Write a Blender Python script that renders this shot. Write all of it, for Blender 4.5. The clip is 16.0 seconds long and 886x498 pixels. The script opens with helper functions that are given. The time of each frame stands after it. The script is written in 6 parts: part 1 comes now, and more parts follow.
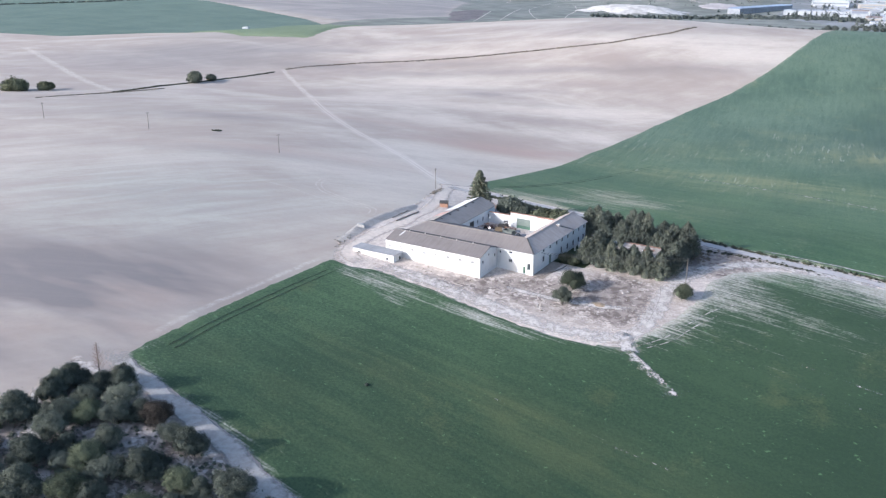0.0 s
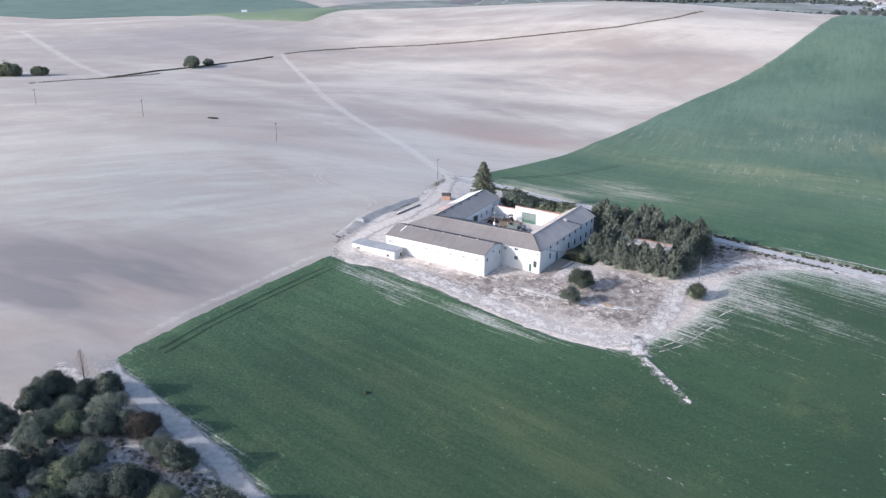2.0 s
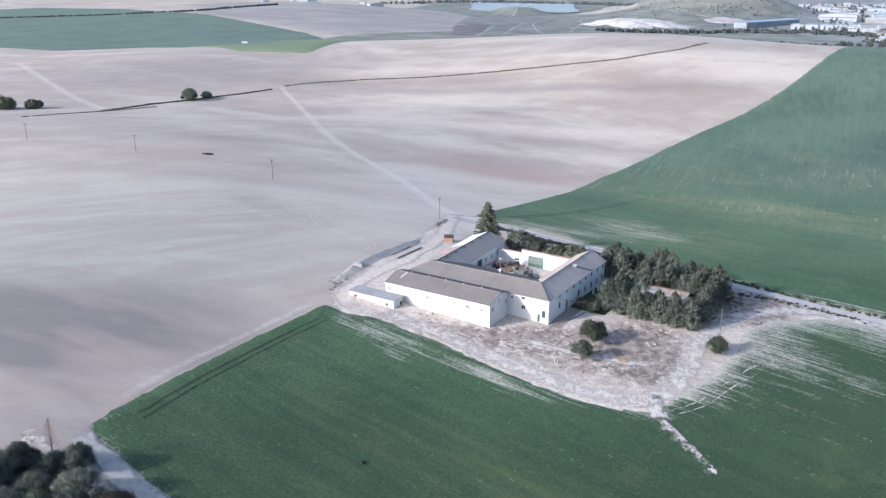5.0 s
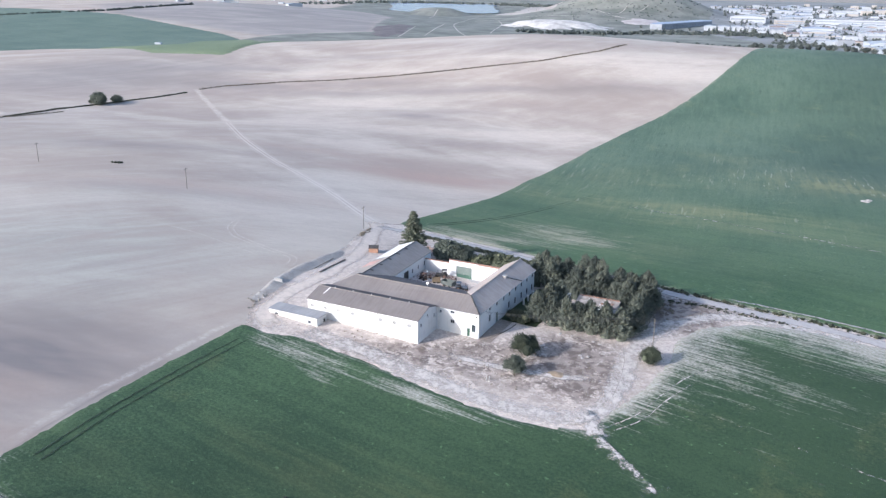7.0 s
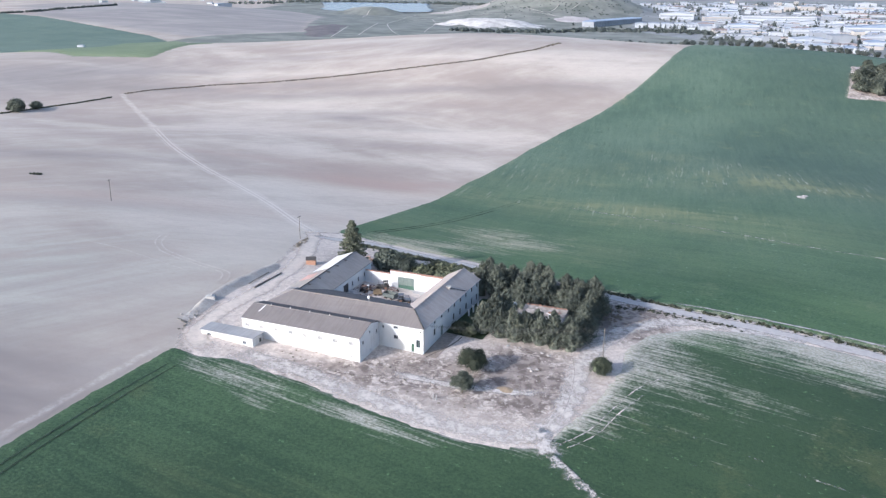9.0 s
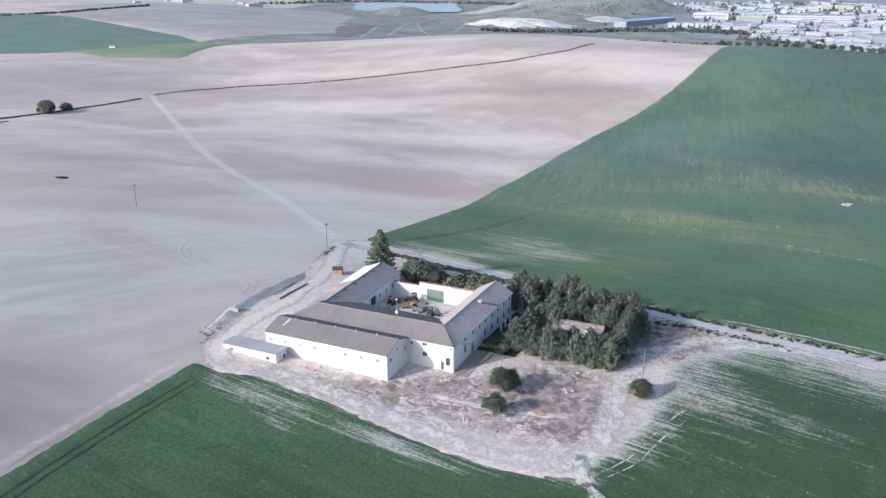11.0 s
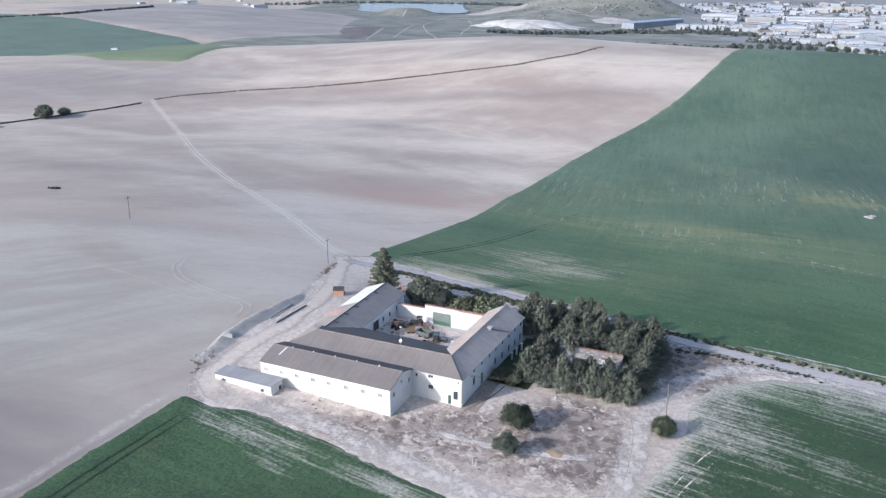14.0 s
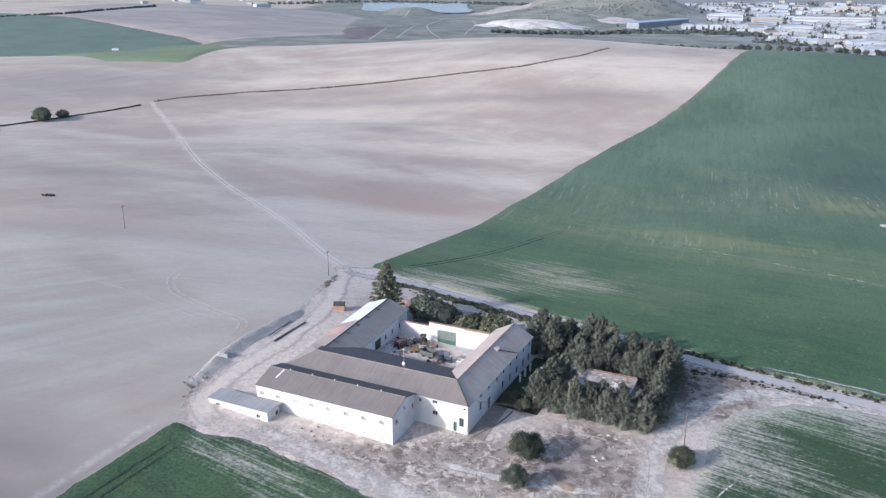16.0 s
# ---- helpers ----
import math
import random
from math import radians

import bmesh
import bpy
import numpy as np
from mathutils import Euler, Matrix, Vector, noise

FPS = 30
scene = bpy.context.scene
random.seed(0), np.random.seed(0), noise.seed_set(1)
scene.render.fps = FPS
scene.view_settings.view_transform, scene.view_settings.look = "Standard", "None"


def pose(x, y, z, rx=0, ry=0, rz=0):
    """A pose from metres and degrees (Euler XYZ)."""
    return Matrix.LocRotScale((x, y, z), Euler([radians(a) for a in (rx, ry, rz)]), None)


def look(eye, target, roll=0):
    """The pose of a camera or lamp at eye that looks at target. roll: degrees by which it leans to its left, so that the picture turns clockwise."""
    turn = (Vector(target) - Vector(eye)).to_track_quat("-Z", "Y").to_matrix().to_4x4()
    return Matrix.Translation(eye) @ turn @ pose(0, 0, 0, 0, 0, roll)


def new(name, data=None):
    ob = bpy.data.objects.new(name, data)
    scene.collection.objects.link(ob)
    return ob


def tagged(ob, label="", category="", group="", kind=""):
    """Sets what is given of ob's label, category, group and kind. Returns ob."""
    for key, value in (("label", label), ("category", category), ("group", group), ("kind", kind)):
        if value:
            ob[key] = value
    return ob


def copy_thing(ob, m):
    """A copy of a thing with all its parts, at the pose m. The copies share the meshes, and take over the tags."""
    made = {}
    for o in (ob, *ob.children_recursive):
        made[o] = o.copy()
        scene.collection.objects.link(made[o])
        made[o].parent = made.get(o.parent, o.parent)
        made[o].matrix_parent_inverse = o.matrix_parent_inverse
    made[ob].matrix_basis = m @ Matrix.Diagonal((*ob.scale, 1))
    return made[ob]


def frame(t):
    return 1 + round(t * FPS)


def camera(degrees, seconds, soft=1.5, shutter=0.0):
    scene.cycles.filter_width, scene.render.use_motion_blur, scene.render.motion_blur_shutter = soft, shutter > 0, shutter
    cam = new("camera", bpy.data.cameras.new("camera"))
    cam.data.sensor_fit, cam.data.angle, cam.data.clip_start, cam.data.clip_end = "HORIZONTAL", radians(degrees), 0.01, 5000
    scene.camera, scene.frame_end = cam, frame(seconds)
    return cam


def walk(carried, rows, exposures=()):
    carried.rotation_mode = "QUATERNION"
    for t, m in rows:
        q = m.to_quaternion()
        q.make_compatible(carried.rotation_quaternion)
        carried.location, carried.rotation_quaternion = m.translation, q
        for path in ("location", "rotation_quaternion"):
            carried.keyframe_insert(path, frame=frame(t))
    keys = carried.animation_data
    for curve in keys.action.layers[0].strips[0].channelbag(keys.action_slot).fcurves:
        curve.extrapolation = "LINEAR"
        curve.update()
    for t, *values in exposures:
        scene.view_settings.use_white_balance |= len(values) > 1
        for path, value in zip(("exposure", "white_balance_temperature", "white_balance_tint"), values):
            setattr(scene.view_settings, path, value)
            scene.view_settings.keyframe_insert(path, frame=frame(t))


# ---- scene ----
cam = camera(54.64, 16.0, 1.3)
# seconds, place, heading (left of +y), pitch, roll
PATH = [
    (0, 94.68, -195.60, 81.02, 32.201, -18.838, -0.04),
    (0.5, 93.26, -193.61, 81.07, 32.209, -19.230, 0.00),
    (1, 91.85, -191.62, 81.12, 32.196, -19.618, 0.05),
    (1.5, 90.45, -189.64, 81.17, 32.224, -19.862, 0.01),
    (2, 89.07, -187.67, 81.23, 32.255, -19.922, 0.04),
    (2.5, 87.72, -185.70, 81.28, 32.244, -19.731, 0.04),
    (3, 86.38, -183.74, 81.33, 32.248, -19.263, 0.02),
    (3.5, 85.06, -181.78, 81.39, 32.271, -18.884, -0.01),
    (4, 83.76, -179.83, 81.44, 32.317, -18.480, 0.01),
    (4.2, 83.25, -179.05, 81.46, 32.330, -18.330, 0.00),
    (4.9, 81.49, -176.32, 81.53, 32.340, -18.060, 0.00),
    (5.6, 79.78, -173.60, 81.59, 32.300, -18.000, 0.03),
    (6.3, 78.12, -170.87, 81.66, 31.000, -18.000, 0.14),
    (6.5, 77.65, -170.09, 81.68, 30.008, -18.007, 0.19),
    (7, 76.50, -168.14, 81.73, 27.088, -18.004, 0.46),
    (7.5, 75.37, -166.19, 81.77, 24.577, -18.020, 0.53),
    (8, 74.26, -164.24, 81.82, 23.014, -18.012, 0.52),
    (8.5, 73.18, -162.28, 81.87, 22.407, -18.036, 0.43),
    (9, 72.11, -160.32, 81.93, 22.816, -18.066, 0.25),
    (9.2, 71.68, -159.53, 81.95, 23.080, -18.070, 0.20),
    (10.2, 69.60, -155.58, 82.08, 24.350, -18.090, 0.08),
    (11.5, 66.95, -150.39, 82.30, 24.924, -18.107, 0.01),
    (12, 65.94, -148.38, 82.40, 25.003, -18.117, -0.03),
    (12.5, 64.92, -146.36, 82.51, 25.016, -18.112, 0.01),
    (13, 63.90, -144.32, 82.64, 25.087, -18.123, -0.02),
    (13.5, 62.86, -142.28, 82.79, 25.146, -18.103, 0.02),
    (14, 61.81, -140.21, 82.95, 25.173, -18.063, 0.06),
    (14.5, 60.74, -138.14, 83.14, 25.235, -18.057, 0.06),
    (15, 59.65, -136.04, 83.35, 25.304, -18.052, 0.09),
    (15.5, 58.52, -133.93, 83.59, 25.350, -18.081, 0.07),
    (16, 57.36, -131.80, 83.85, 25.387, -18.137, 0.08),
]


def flight(x, y, z, yaw, pitch, roll):
    a, b = radians(yaw), radians(pitch)
    ahead = Vector((-math.sin(a) * math.cos(b), math.cos(a) * math.cos(b), math.sin(b)))
    eye = Vector((x, y, z))
    return look(eye, eye + 50 * ahead, roll)


walk(cam, [(t, flight(*row)) for t, *row in PATH], [(0.0, 0.93, 5880.0, 12.5), (5.0, 0.91, 5880.0, 12.5), (9.0, 0.87, 5880.0, 12.5), (12.5, 0.77, 5880.0, 12.5), (16.0, 0.70, 5880.0, 12.5)])

# ---------------------------------------------------------------- light
SUN_AZ, SUN_EL = math.atan2(-0.573, -0.82), radians(22)
world = bpy.data.worlds.new("sky")
scene.world = world
world.use_nodes = True
wn = world.node_tree
sky = wn.nodes.new("ShaderNodeTexSky")
sky.sky_type, sky.sun_disc = "NISHITA", False
sky.sun_elevation, sky.sun_rotation = SUN_EL, SUN_AZ % math.tau
sky.air_density, sky.dust_density = 1.0, 2.0
back = wn.nodes["Background"]
back.inputs["Strength"].default_value = 0.15
wn.links.new(sky.outputs[0], back.inputs["Color"])
sun = new("sun", bpy.data.lights.new("sun", "SUN"))
sun.data.energy, sun.data.angle, sun.data.color = 3.0, radians(1.0), (1.0, 0.96, 0.92)
sun_dir = Vector((math.sin(SUN_AZ) * math.cos(SUN_EL), math.cos(SUN_AZ) * math.cos(SUN_EL), math.sin(SUN_EL)))
sun.matrix_world = look((0, 0, 200), Vector((0, 0, 200)) - sun_dir)


# ---------------------------------------------------------------- materials
def shader(name):
    m = bpy.data.materials.new(name)
    m.use_nodes = True
    t = m.node_tree
    return m, t, t.nodes["Principled BSDF"]


def node(t, kind, **values):
    n = t.nodes.new(kind)
    for key, value in values.items():
        n.inputs[key].default_value = value
    return n


def mixed(t, fac, a, b):
    """A colour mix of two sockets or colours."""
    n = t.nodes.new("ShaderNodeMix")
    n.data_type = "RGBA"
    for slot, v in ((0, fac), (6, a), (7, b)):
        if isinstance(v, bpy.types.NodeSocket):
            t.links.new(v, n.inputs[slot])
        else:
            n.inputs[slot].default_value = v if slot == 0 else (*v, 1)
    return n.outputs[2]


def math_node(t, op, a, b=0.0, clamp=False):
    n = t.nodes.new("ShaderNodeMath")
    n.operation, n.use_clamp = op, clamp
    for slot, v in ((0, a), (1, b)):
        if isinstance(v, bpy.types.NodeSocket):
            t.links.new(v, n.inputs[slot])
        else:
            n.inputs[slot].default_value = v
    return n.outputs[0]


def ranged(t, v, low, high, a=0.0, b=1.0):
    n = node(t, "ShaderNodeMapRange")
    n.interpolation_type = "SMOOTHSTEP"
    t.links.new(v, n.inputs[0])
    for k, x in enumerate((low, high, a, b)):
        n.inputs[k + 1].default_value = x
    return n.outputs[0]


def noise_at(t, scale, detail=4.0, rough=0.55, stretch=None, turn=0.0, distort=0.0):
    """Noise in object space, in cycles a metre; stretch: scale along x, y, z after a turn about z."""
    co = t.nodes.new("ShaderNodeTexCoord").outputs["Object"]
    if stretch:
        r = node(t, "ShaderNodeMapping", Rotation=(0, 0, radians(turn)))
        t.links.new(co, r.inputs[0])
        s = node(t, "ShaderNodeMapping", Scale=stretch)
        t.links.new(r.outputs[0], s.inputs[0])
        co = s.outputs[0]
    n = node(t, "ShaderNodeTexNoise", Scale=scale, Detail=detail, Roughness=rough, Distortion=distort)
    t.links.new(co, n.inputs["Vector"])
    return n.outputs["Fac"]


def bumped(t, bsdf, v, strength, distance):
    b = node(t, "ShaderNodeBump", Strength=strength, Distance=distance)
    t.links.new(v, b.inputs["Height"])
    t.links.new(b.outputs[0], bsdf.inputs["Normal"])


def attribute(t, name):
    a = t.nodes.new("ShaderNodeAttribute")
    a.attribute_name = name
    return a.outputs["Fac"]


def surface(name, dark, light, grain=3.0, broad=0.2, rough=0.8, metal=0.0, bump=0.3, depth=0.03, stretch=None, island=0.0):
    """A plain worn surface: two colours mixed by fine grain and broad stains."""
    m, t, b = shader(name)
    fine = noise_at(t, grain, 6.0, 0.6, stretch)
    wide = noise_at(t, broad, 3.0, 0.5)
    both = math_node(t, "ADD", math_node(t, "MULTIPLY", fine, 0.55), math_node(t, "MULTIPLY", wide, 0.45))
    if island:
        g = t.nodes.new("ShaderNodeNewGeometry").outputs["Random Per Island"]
        o = t.nodes.new("ShaderNodeObjectInfo").outputs["Random"]
        r = math_node(t, "ADD", math_node(t, "MULTIPLY", g, 0.6), math_node(t, "MULTIPLY", o, 0.4))
        both = math_node(t, "ADD", both, math_node(t, "MULTIPLY", math_node(t, "SUBTRACT", r, 0.5), island))
    t.links.new(mixed(t, ranged(t, both, 0.3, 0.7), dark, light), b.inputs["Base Color"])
    b.inputs["Roughness"].default_value, b.inputs["Metallic"].default_value = rough, metal
    if bump:
        bumped(t, b, fine, bump, depth)
    return m


def soil_material():
    """Ploughed pale clay: broad bands, reddish and grey patches, fine clods; dusty where it is trodden."""
    m, t, b = shader("ploughed_clay")
    bands = noise_at(t, 1.0, 6.0, 0.58, (0.006, 0.013, 0.02), -14, 1.1)
    streaks = noise_at(t, 1.0, 5.0, 0.65, (0.016, 0.085, 0.05), -62, 0.8)
    spots = noise_at(t, 0.045, 4.0, 0.6)
    clods = noise_at(t, 0.9, 8.0, 0.7)
    rows = noise_at(t, 1.0, 4.0, 0.6, (0.02, 0.35, 0.1), -32)
    pale = math_node(t, "ADD", math_node(t, "ADD", math_node(t, "MULTIPLY", bands, 0.75), math_node(t, "MULTIPLY", attribute(t, "pale"), 0.32)), math_node(t, "MULTIPLY", math_node(t, "SUBTRACT", spots, 0.5), 0.3))
    pale = math_node(t, "ADD", pale, math_node(t, "MULTIPLY", math_node(t, "SUBTRACT", streaks, 0.5), 0.2))
    c = mixed(t, ranged(t, pale, 0.24, 0.66), (0.335, 0.276, 0.234), (0.535, 0.478, 0.412))
    ash = math_node(t, "MULTIPLY", attribute(t, "ash"), ranged(t, math_node(t, "ADD", math_node(t, "MULTIPLY", spots, 0.5), math_node(t, "MULTIPLY", streaks, 0.5)), 0.25, 0.6))
    c = mixed(t, math_node(t, "MULTIPLY", ash, 0.85, True), c, mixed(t, ranged(t, streaks, 0.35, 0.65), (0.305, 0.292, 0.256), (0.41, 0.393, 0.346)))
    red = math_node(t, "MULTIPLY", attribute(t, "red"), ranged(t, noise_at(t, 1.0, 4.0, 0.55, (0.008, 0.022, 0.03), -10), 0.3, 0.62))
    c = mixed(t, math_node(t, "MULTIPLY", red, 0.72, True), c, (0.39, 0.29, 0.24))
    grey = math_node(t, "MULTIPLY", attribute(t, "grey"), ranged(t, noise_at(t, 1.0, 4.0, 0.55, (0.01, 0.03, 0.04), -10), 0.3, 0.6))
    c = mixed(t, math_node(t, "MULTIPLY", grey, 0.8, True), c, (0.21, 0.185, 0.175))
    c = mixed(t, math_node(t, "MULTIPLY", ranged(t, rows, 0.4, 0.75), 0.16), c, (0.32, 0.275, 0.245))
    mottle = noise_at(t, 0.22, 7.0, 0.72, (1.0, 2.2, 1.0), -20)
    c = mixed(t, math_node(t, "MULTIPLY", ranged(t, mottle, 0.38, 0.68), 0.15), c, (0.27, 0.232, 0.212))
    c = mixed(t, math_node(t, "MULTIPLY", ranged(t, clods, 0.45, 0.75), 0.2), c, (0.25, 0.215, 0.195))
    # far pasture between the fields
    c = mixed(t, ranged(t, math_node(t, "ADD", attribute(t, "pasture"), math_node(t, "MULTIPLY", math_node(t, "SUBTRACT", spots, 0.5), 0.5)), 0.35, 0.65), c, mixed(t, ranged(t, noise_at(t, 0.02, 6.0, 0.65), 0.35, 0.65), (0.118, 0.13, 0.112), (0.215, 0.22, 0.195)))
    # far ploughland is a duller grey
    c = mixed(t, math_node(t, "MULTIPLY", attribute(t, "dull"), 0.9, True), c, mixed(t, ranged(t, math_node(t, "ADD", math_node(t, "MULTIPLY", bands, 0.6), math_node(t, "MULTIPLY", streaks, 0.4)), 0.35, 0.65), (0.205, 0.195, 0.19), (0.30, 0.275, 0.26)))
    # white dust where wheels have worn a track
    worn = math_node(t, "ADD", attribute(t, "worn"), math_node(t, "MULTIPLY", math_node(t, "MULTIPLY", math_node(t, "SUBTRACT", noise_at(t, 0.5, 6.0, 0.7), 0.5), 1.4), ranged(t, attribute(t, "worn"), 0.0, 0.4)))
    c = mixed(t, ranged(t, worn, 0.05, 1.0, 0.0, 0.9), c, mixed(t, clods, (0.56, 0.505, 0.45), (0.66, 0.60, 0.54)))
    t.links.new(c, b.inputs["Base Color"])
    b.inputs["Roughness"].default_value = 0.95
    bumped(t, b, math_node(t, "ADD", clods, rows), 0.22, 0.2)
    return m


def crop_material(name, dark, light, yellow, turn=7, unhazed=None, bare_soil=((0.40, 0.37, 0.31), (0.52, 0.49, 0.44))):
    """Young cereal in rows, with thin streaks where the soil shows."""
    m, t, b = shader(name)
    tufts = noise_at(t, 1.6, 7.0, 0.7)
    wide = noise_at(t, 0.02, 5.0, 0.6)
    rows = noise_at(t, 1.0, 5.0, 0.6, (0.018, 0.30, 0.2), turn)
    if unhazed:
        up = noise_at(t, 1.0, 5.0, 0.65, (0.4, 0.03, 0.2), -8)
        rows = math_node(t, "ADD", math_node(t, "MULTIPLY", rows, attribute(t, "unhazed")), math_node(t, "MULTIPLY", up, math_node(t, "SUBTRACT", 1.0, attribute(t, "unhazed"), True)))
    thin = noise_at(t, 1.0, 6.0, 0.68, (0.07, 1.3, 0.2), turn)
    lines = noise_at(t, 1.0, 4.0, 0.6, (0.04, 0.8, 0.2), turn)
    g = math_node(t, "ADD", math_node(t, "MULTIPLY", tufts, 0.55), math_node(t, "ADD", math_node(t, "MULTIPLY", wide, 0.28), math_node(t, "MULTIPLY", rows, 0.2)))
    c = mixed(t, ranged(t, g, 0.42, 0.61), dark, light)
    # this weight only darkens the crop tone, more towards the east
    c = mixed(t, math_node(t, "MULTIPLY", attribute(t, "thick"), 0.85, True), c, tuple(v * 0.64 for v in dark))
    if unhazed:
        # distance haze is put into the colour: the full green fades up the valley
        c = mixed(t, attribute(t, "unhazed"), c, mixed(t, ranged(t, g, 0.42, 0.61), *unhazed))
        # drill rows up the far slope: dark gaps and pale dashes
        drill = noise_at(t, 1.0, 5.0, 0.7, (0.75, 0.045, 0.2), -8)
        broken = noise_at(t, 0.09, 5.0, 0.7)
        slope = math_node(t, "SUBTRACT", 1.0, attribute(t, "unhazed"), True)
        gap = math_node(t, "MULTIPLY", math_node(t, "MULTIPLY", ranged(t, drill, 0.53, 0.66), ranged(t, broken, 0.42, 0.62)), slope)
        c = mixed(t, math_node(t, "MULTIPLY", gap, 0.5), c, tuple(v * 0.55 for v in dark))
        dash = noise_at(t, 1.0, 3.0, 0.6, (0.55, 0.05, 0.2), -8)
        pale = math_node(t, "MULTIPLY", math_node(t, "MULTIPLY", ranged(t, dash, 0.40, 0.32), attribute(t, "ripe")), slope)
        c = mixed(t, math_node(t, "MULTIPLY", pale, 1.3, True), c, (0.36, 0.36, 0.29))
    c = mixed(t, math_node(t, "MULTIPLY", ranged(t, noise_at(t, 0.7, 3.0, 0.6), 0.65, 0.73), 0.4), c, tuple(v * 2.2 for v in light))
    c = mixed(t, math_node(t, "MULTIPLY", attribute(t, "ripe"), ranged(t, math_node(t, "ADD", math_node(t, "MULTIPLY", rows, 0.5), math_node(t, "MULTIPLY", noise_at(t, 0.05, 5.0, 0.65), 0.5)), 0.35, 0.62)), c, yellow)
    c = mixed(t, math_node(t, "MULTIPLY", ranged(t, math_node(t, "ADD", noise_at(t, 0.06, 5.0, 0.65), math_node(t, "MULTIPLY", tufts, 0.35)), 0.74, 0.9), 0.3), c, yellow)
    bare = math_node(t, "ADD", attribute(t, "bare"), math_node(t, "MULTIPLY", math_node(t, "SUBTRACT", thin, 0.5), 2.0))
    bare = math_node(t, "ADD", bare, math_node(t, "MULTIPLY", math_node(t, "SUBTRACT", lines, 0.5), 0.85))
    bare = math_node(t, "ADD", bare, math_node(t, "MULTIPLY", math_node(t, "SUBTRACT", tufts, 0.5), 0.8))
    bare = math_node(t, "ADD", bare, math_node(t, "MULTIPLY", math_node(t, "SUBTRACT", noise_at(t, 0.12, 6.0, 0.75), 0.5), 0.9))
    c = mixed(t, math_node(t, "MULTIPLY", ranged(t, bare, 0.42, 1.2), 0.78), c, mixed(t, ranged(t, tufts, 0.4, 0.6), *bare_soil))
    t.links.new(c, b.inputs["Base Color"])
    b.inputs["Roughness"].default_value = 0.75
    b.inputs["Specular IOR Level"].default_value = 0.25
    bumped(t, b, math_node(t, "ADD", tufts, rows), 0.6, 0.22)
    return m


def yard_material():
    """Trodden pale earth with dry weeds, grey-brown litter and rubble."""
    m, t, b = shader("trodden_earth")
    fine = noise_at(t, 0.9, 10.0, 0.78)
    patch = noise_at(t, 0.16, 5.0, 0.65, None, 0, 0.6)
    c = mixed(t, ranged(t, fine, 0.35, 0.65), (0.415, 0.352, 0.31), (0.65, 0.576, 0.512))
    c = mixed(t, math_node(t, "MULTIPLY", ranged(t, noise_at(t, 1.7, 6.0, 0.75), 0.54, 0.66), math_node(t, "ADD", 0.12, math_node(t, "MULTIPLY", attribute(t, "weeds"), 0.5, True))), c, (0.22, 0.185, 0.16))
    weeds = math_node(t, "MULTIPLY", attribute(t, "weeds"), ranged(t, math_node(t, "ADD", math_node(t, "MULTIPLY", patch, 0.35), math_node(t, "MULTIPLY", noise_at(t, 0.55, 7.0, 0.72, None, 0, 0.8), 0.65)), 0.42, 0.53))
    # weights over 1 fill in solidly, which also paints the grove's shadow
    weeds = math_node(t, "MAXIMUM", weeds, ranged(t, math_node(t, "ADD", attribute(t, "weeds"), math_node(t, "MULTIPLY", math_node(t, "SUBTRACT", noise_at(t, 0.8, 7.0, 0.75), 0.5), 1.6)), 1.0, 1.7, 0.0, 0.9))
    c = mixed(t, weeds, c, mixed(t, ranged(t, noise_at(t, 0.5, 4.0), 0.4, 0.6), (0.15, 0.12, 0.105), (0.29, 0.245, 0.215)))
    t.links.new(c, b.inputs["Base Color"])
    thin = math_node(t, "ADD", attribute(t, "thin"), math_node(t, "MULTIPLY", math_node(t, "SUBTRACT", noise_at(t, 0.4, 7.0, 0.75), 0.5), 1.2))
    t.links.new(ranged(t, thin, 0.25, 1.0, 1.0, 0.0), b.inputs["Alpha"])
    b.inputs["Roughness"].default_value = 0.95
    bumped(t, b, math_node(t, "ADD", fine, patch), 0.6, 0.25)
    return m


def wall_material():
    m, t, b = shader("whitewash")
    stain = noise_at(t, 1.0, 5.0, 0.65, (0.9, 0.9, 0.12))
    wide = noise_at(t, 0.25, 4.0, 0.6)
    c = mixed(t, ranged(t, math_node(t, "ADD", math_node(t, "MULTIPLY", stain, 0.6), math_node(t, "MULTIPLY", wide, 0.4)), 0.5, 0.75), (0.61, 0.605, 0.60), (0.49, 0.48, 0.47))
    t.links.new(c, b.inputs["Base Color"])
    b.inputs["Roughness"].default_value = 0.85
    bumped(t, b, noise_at(t, 6.0, 5.0), 0.15, 0.02)
    return m


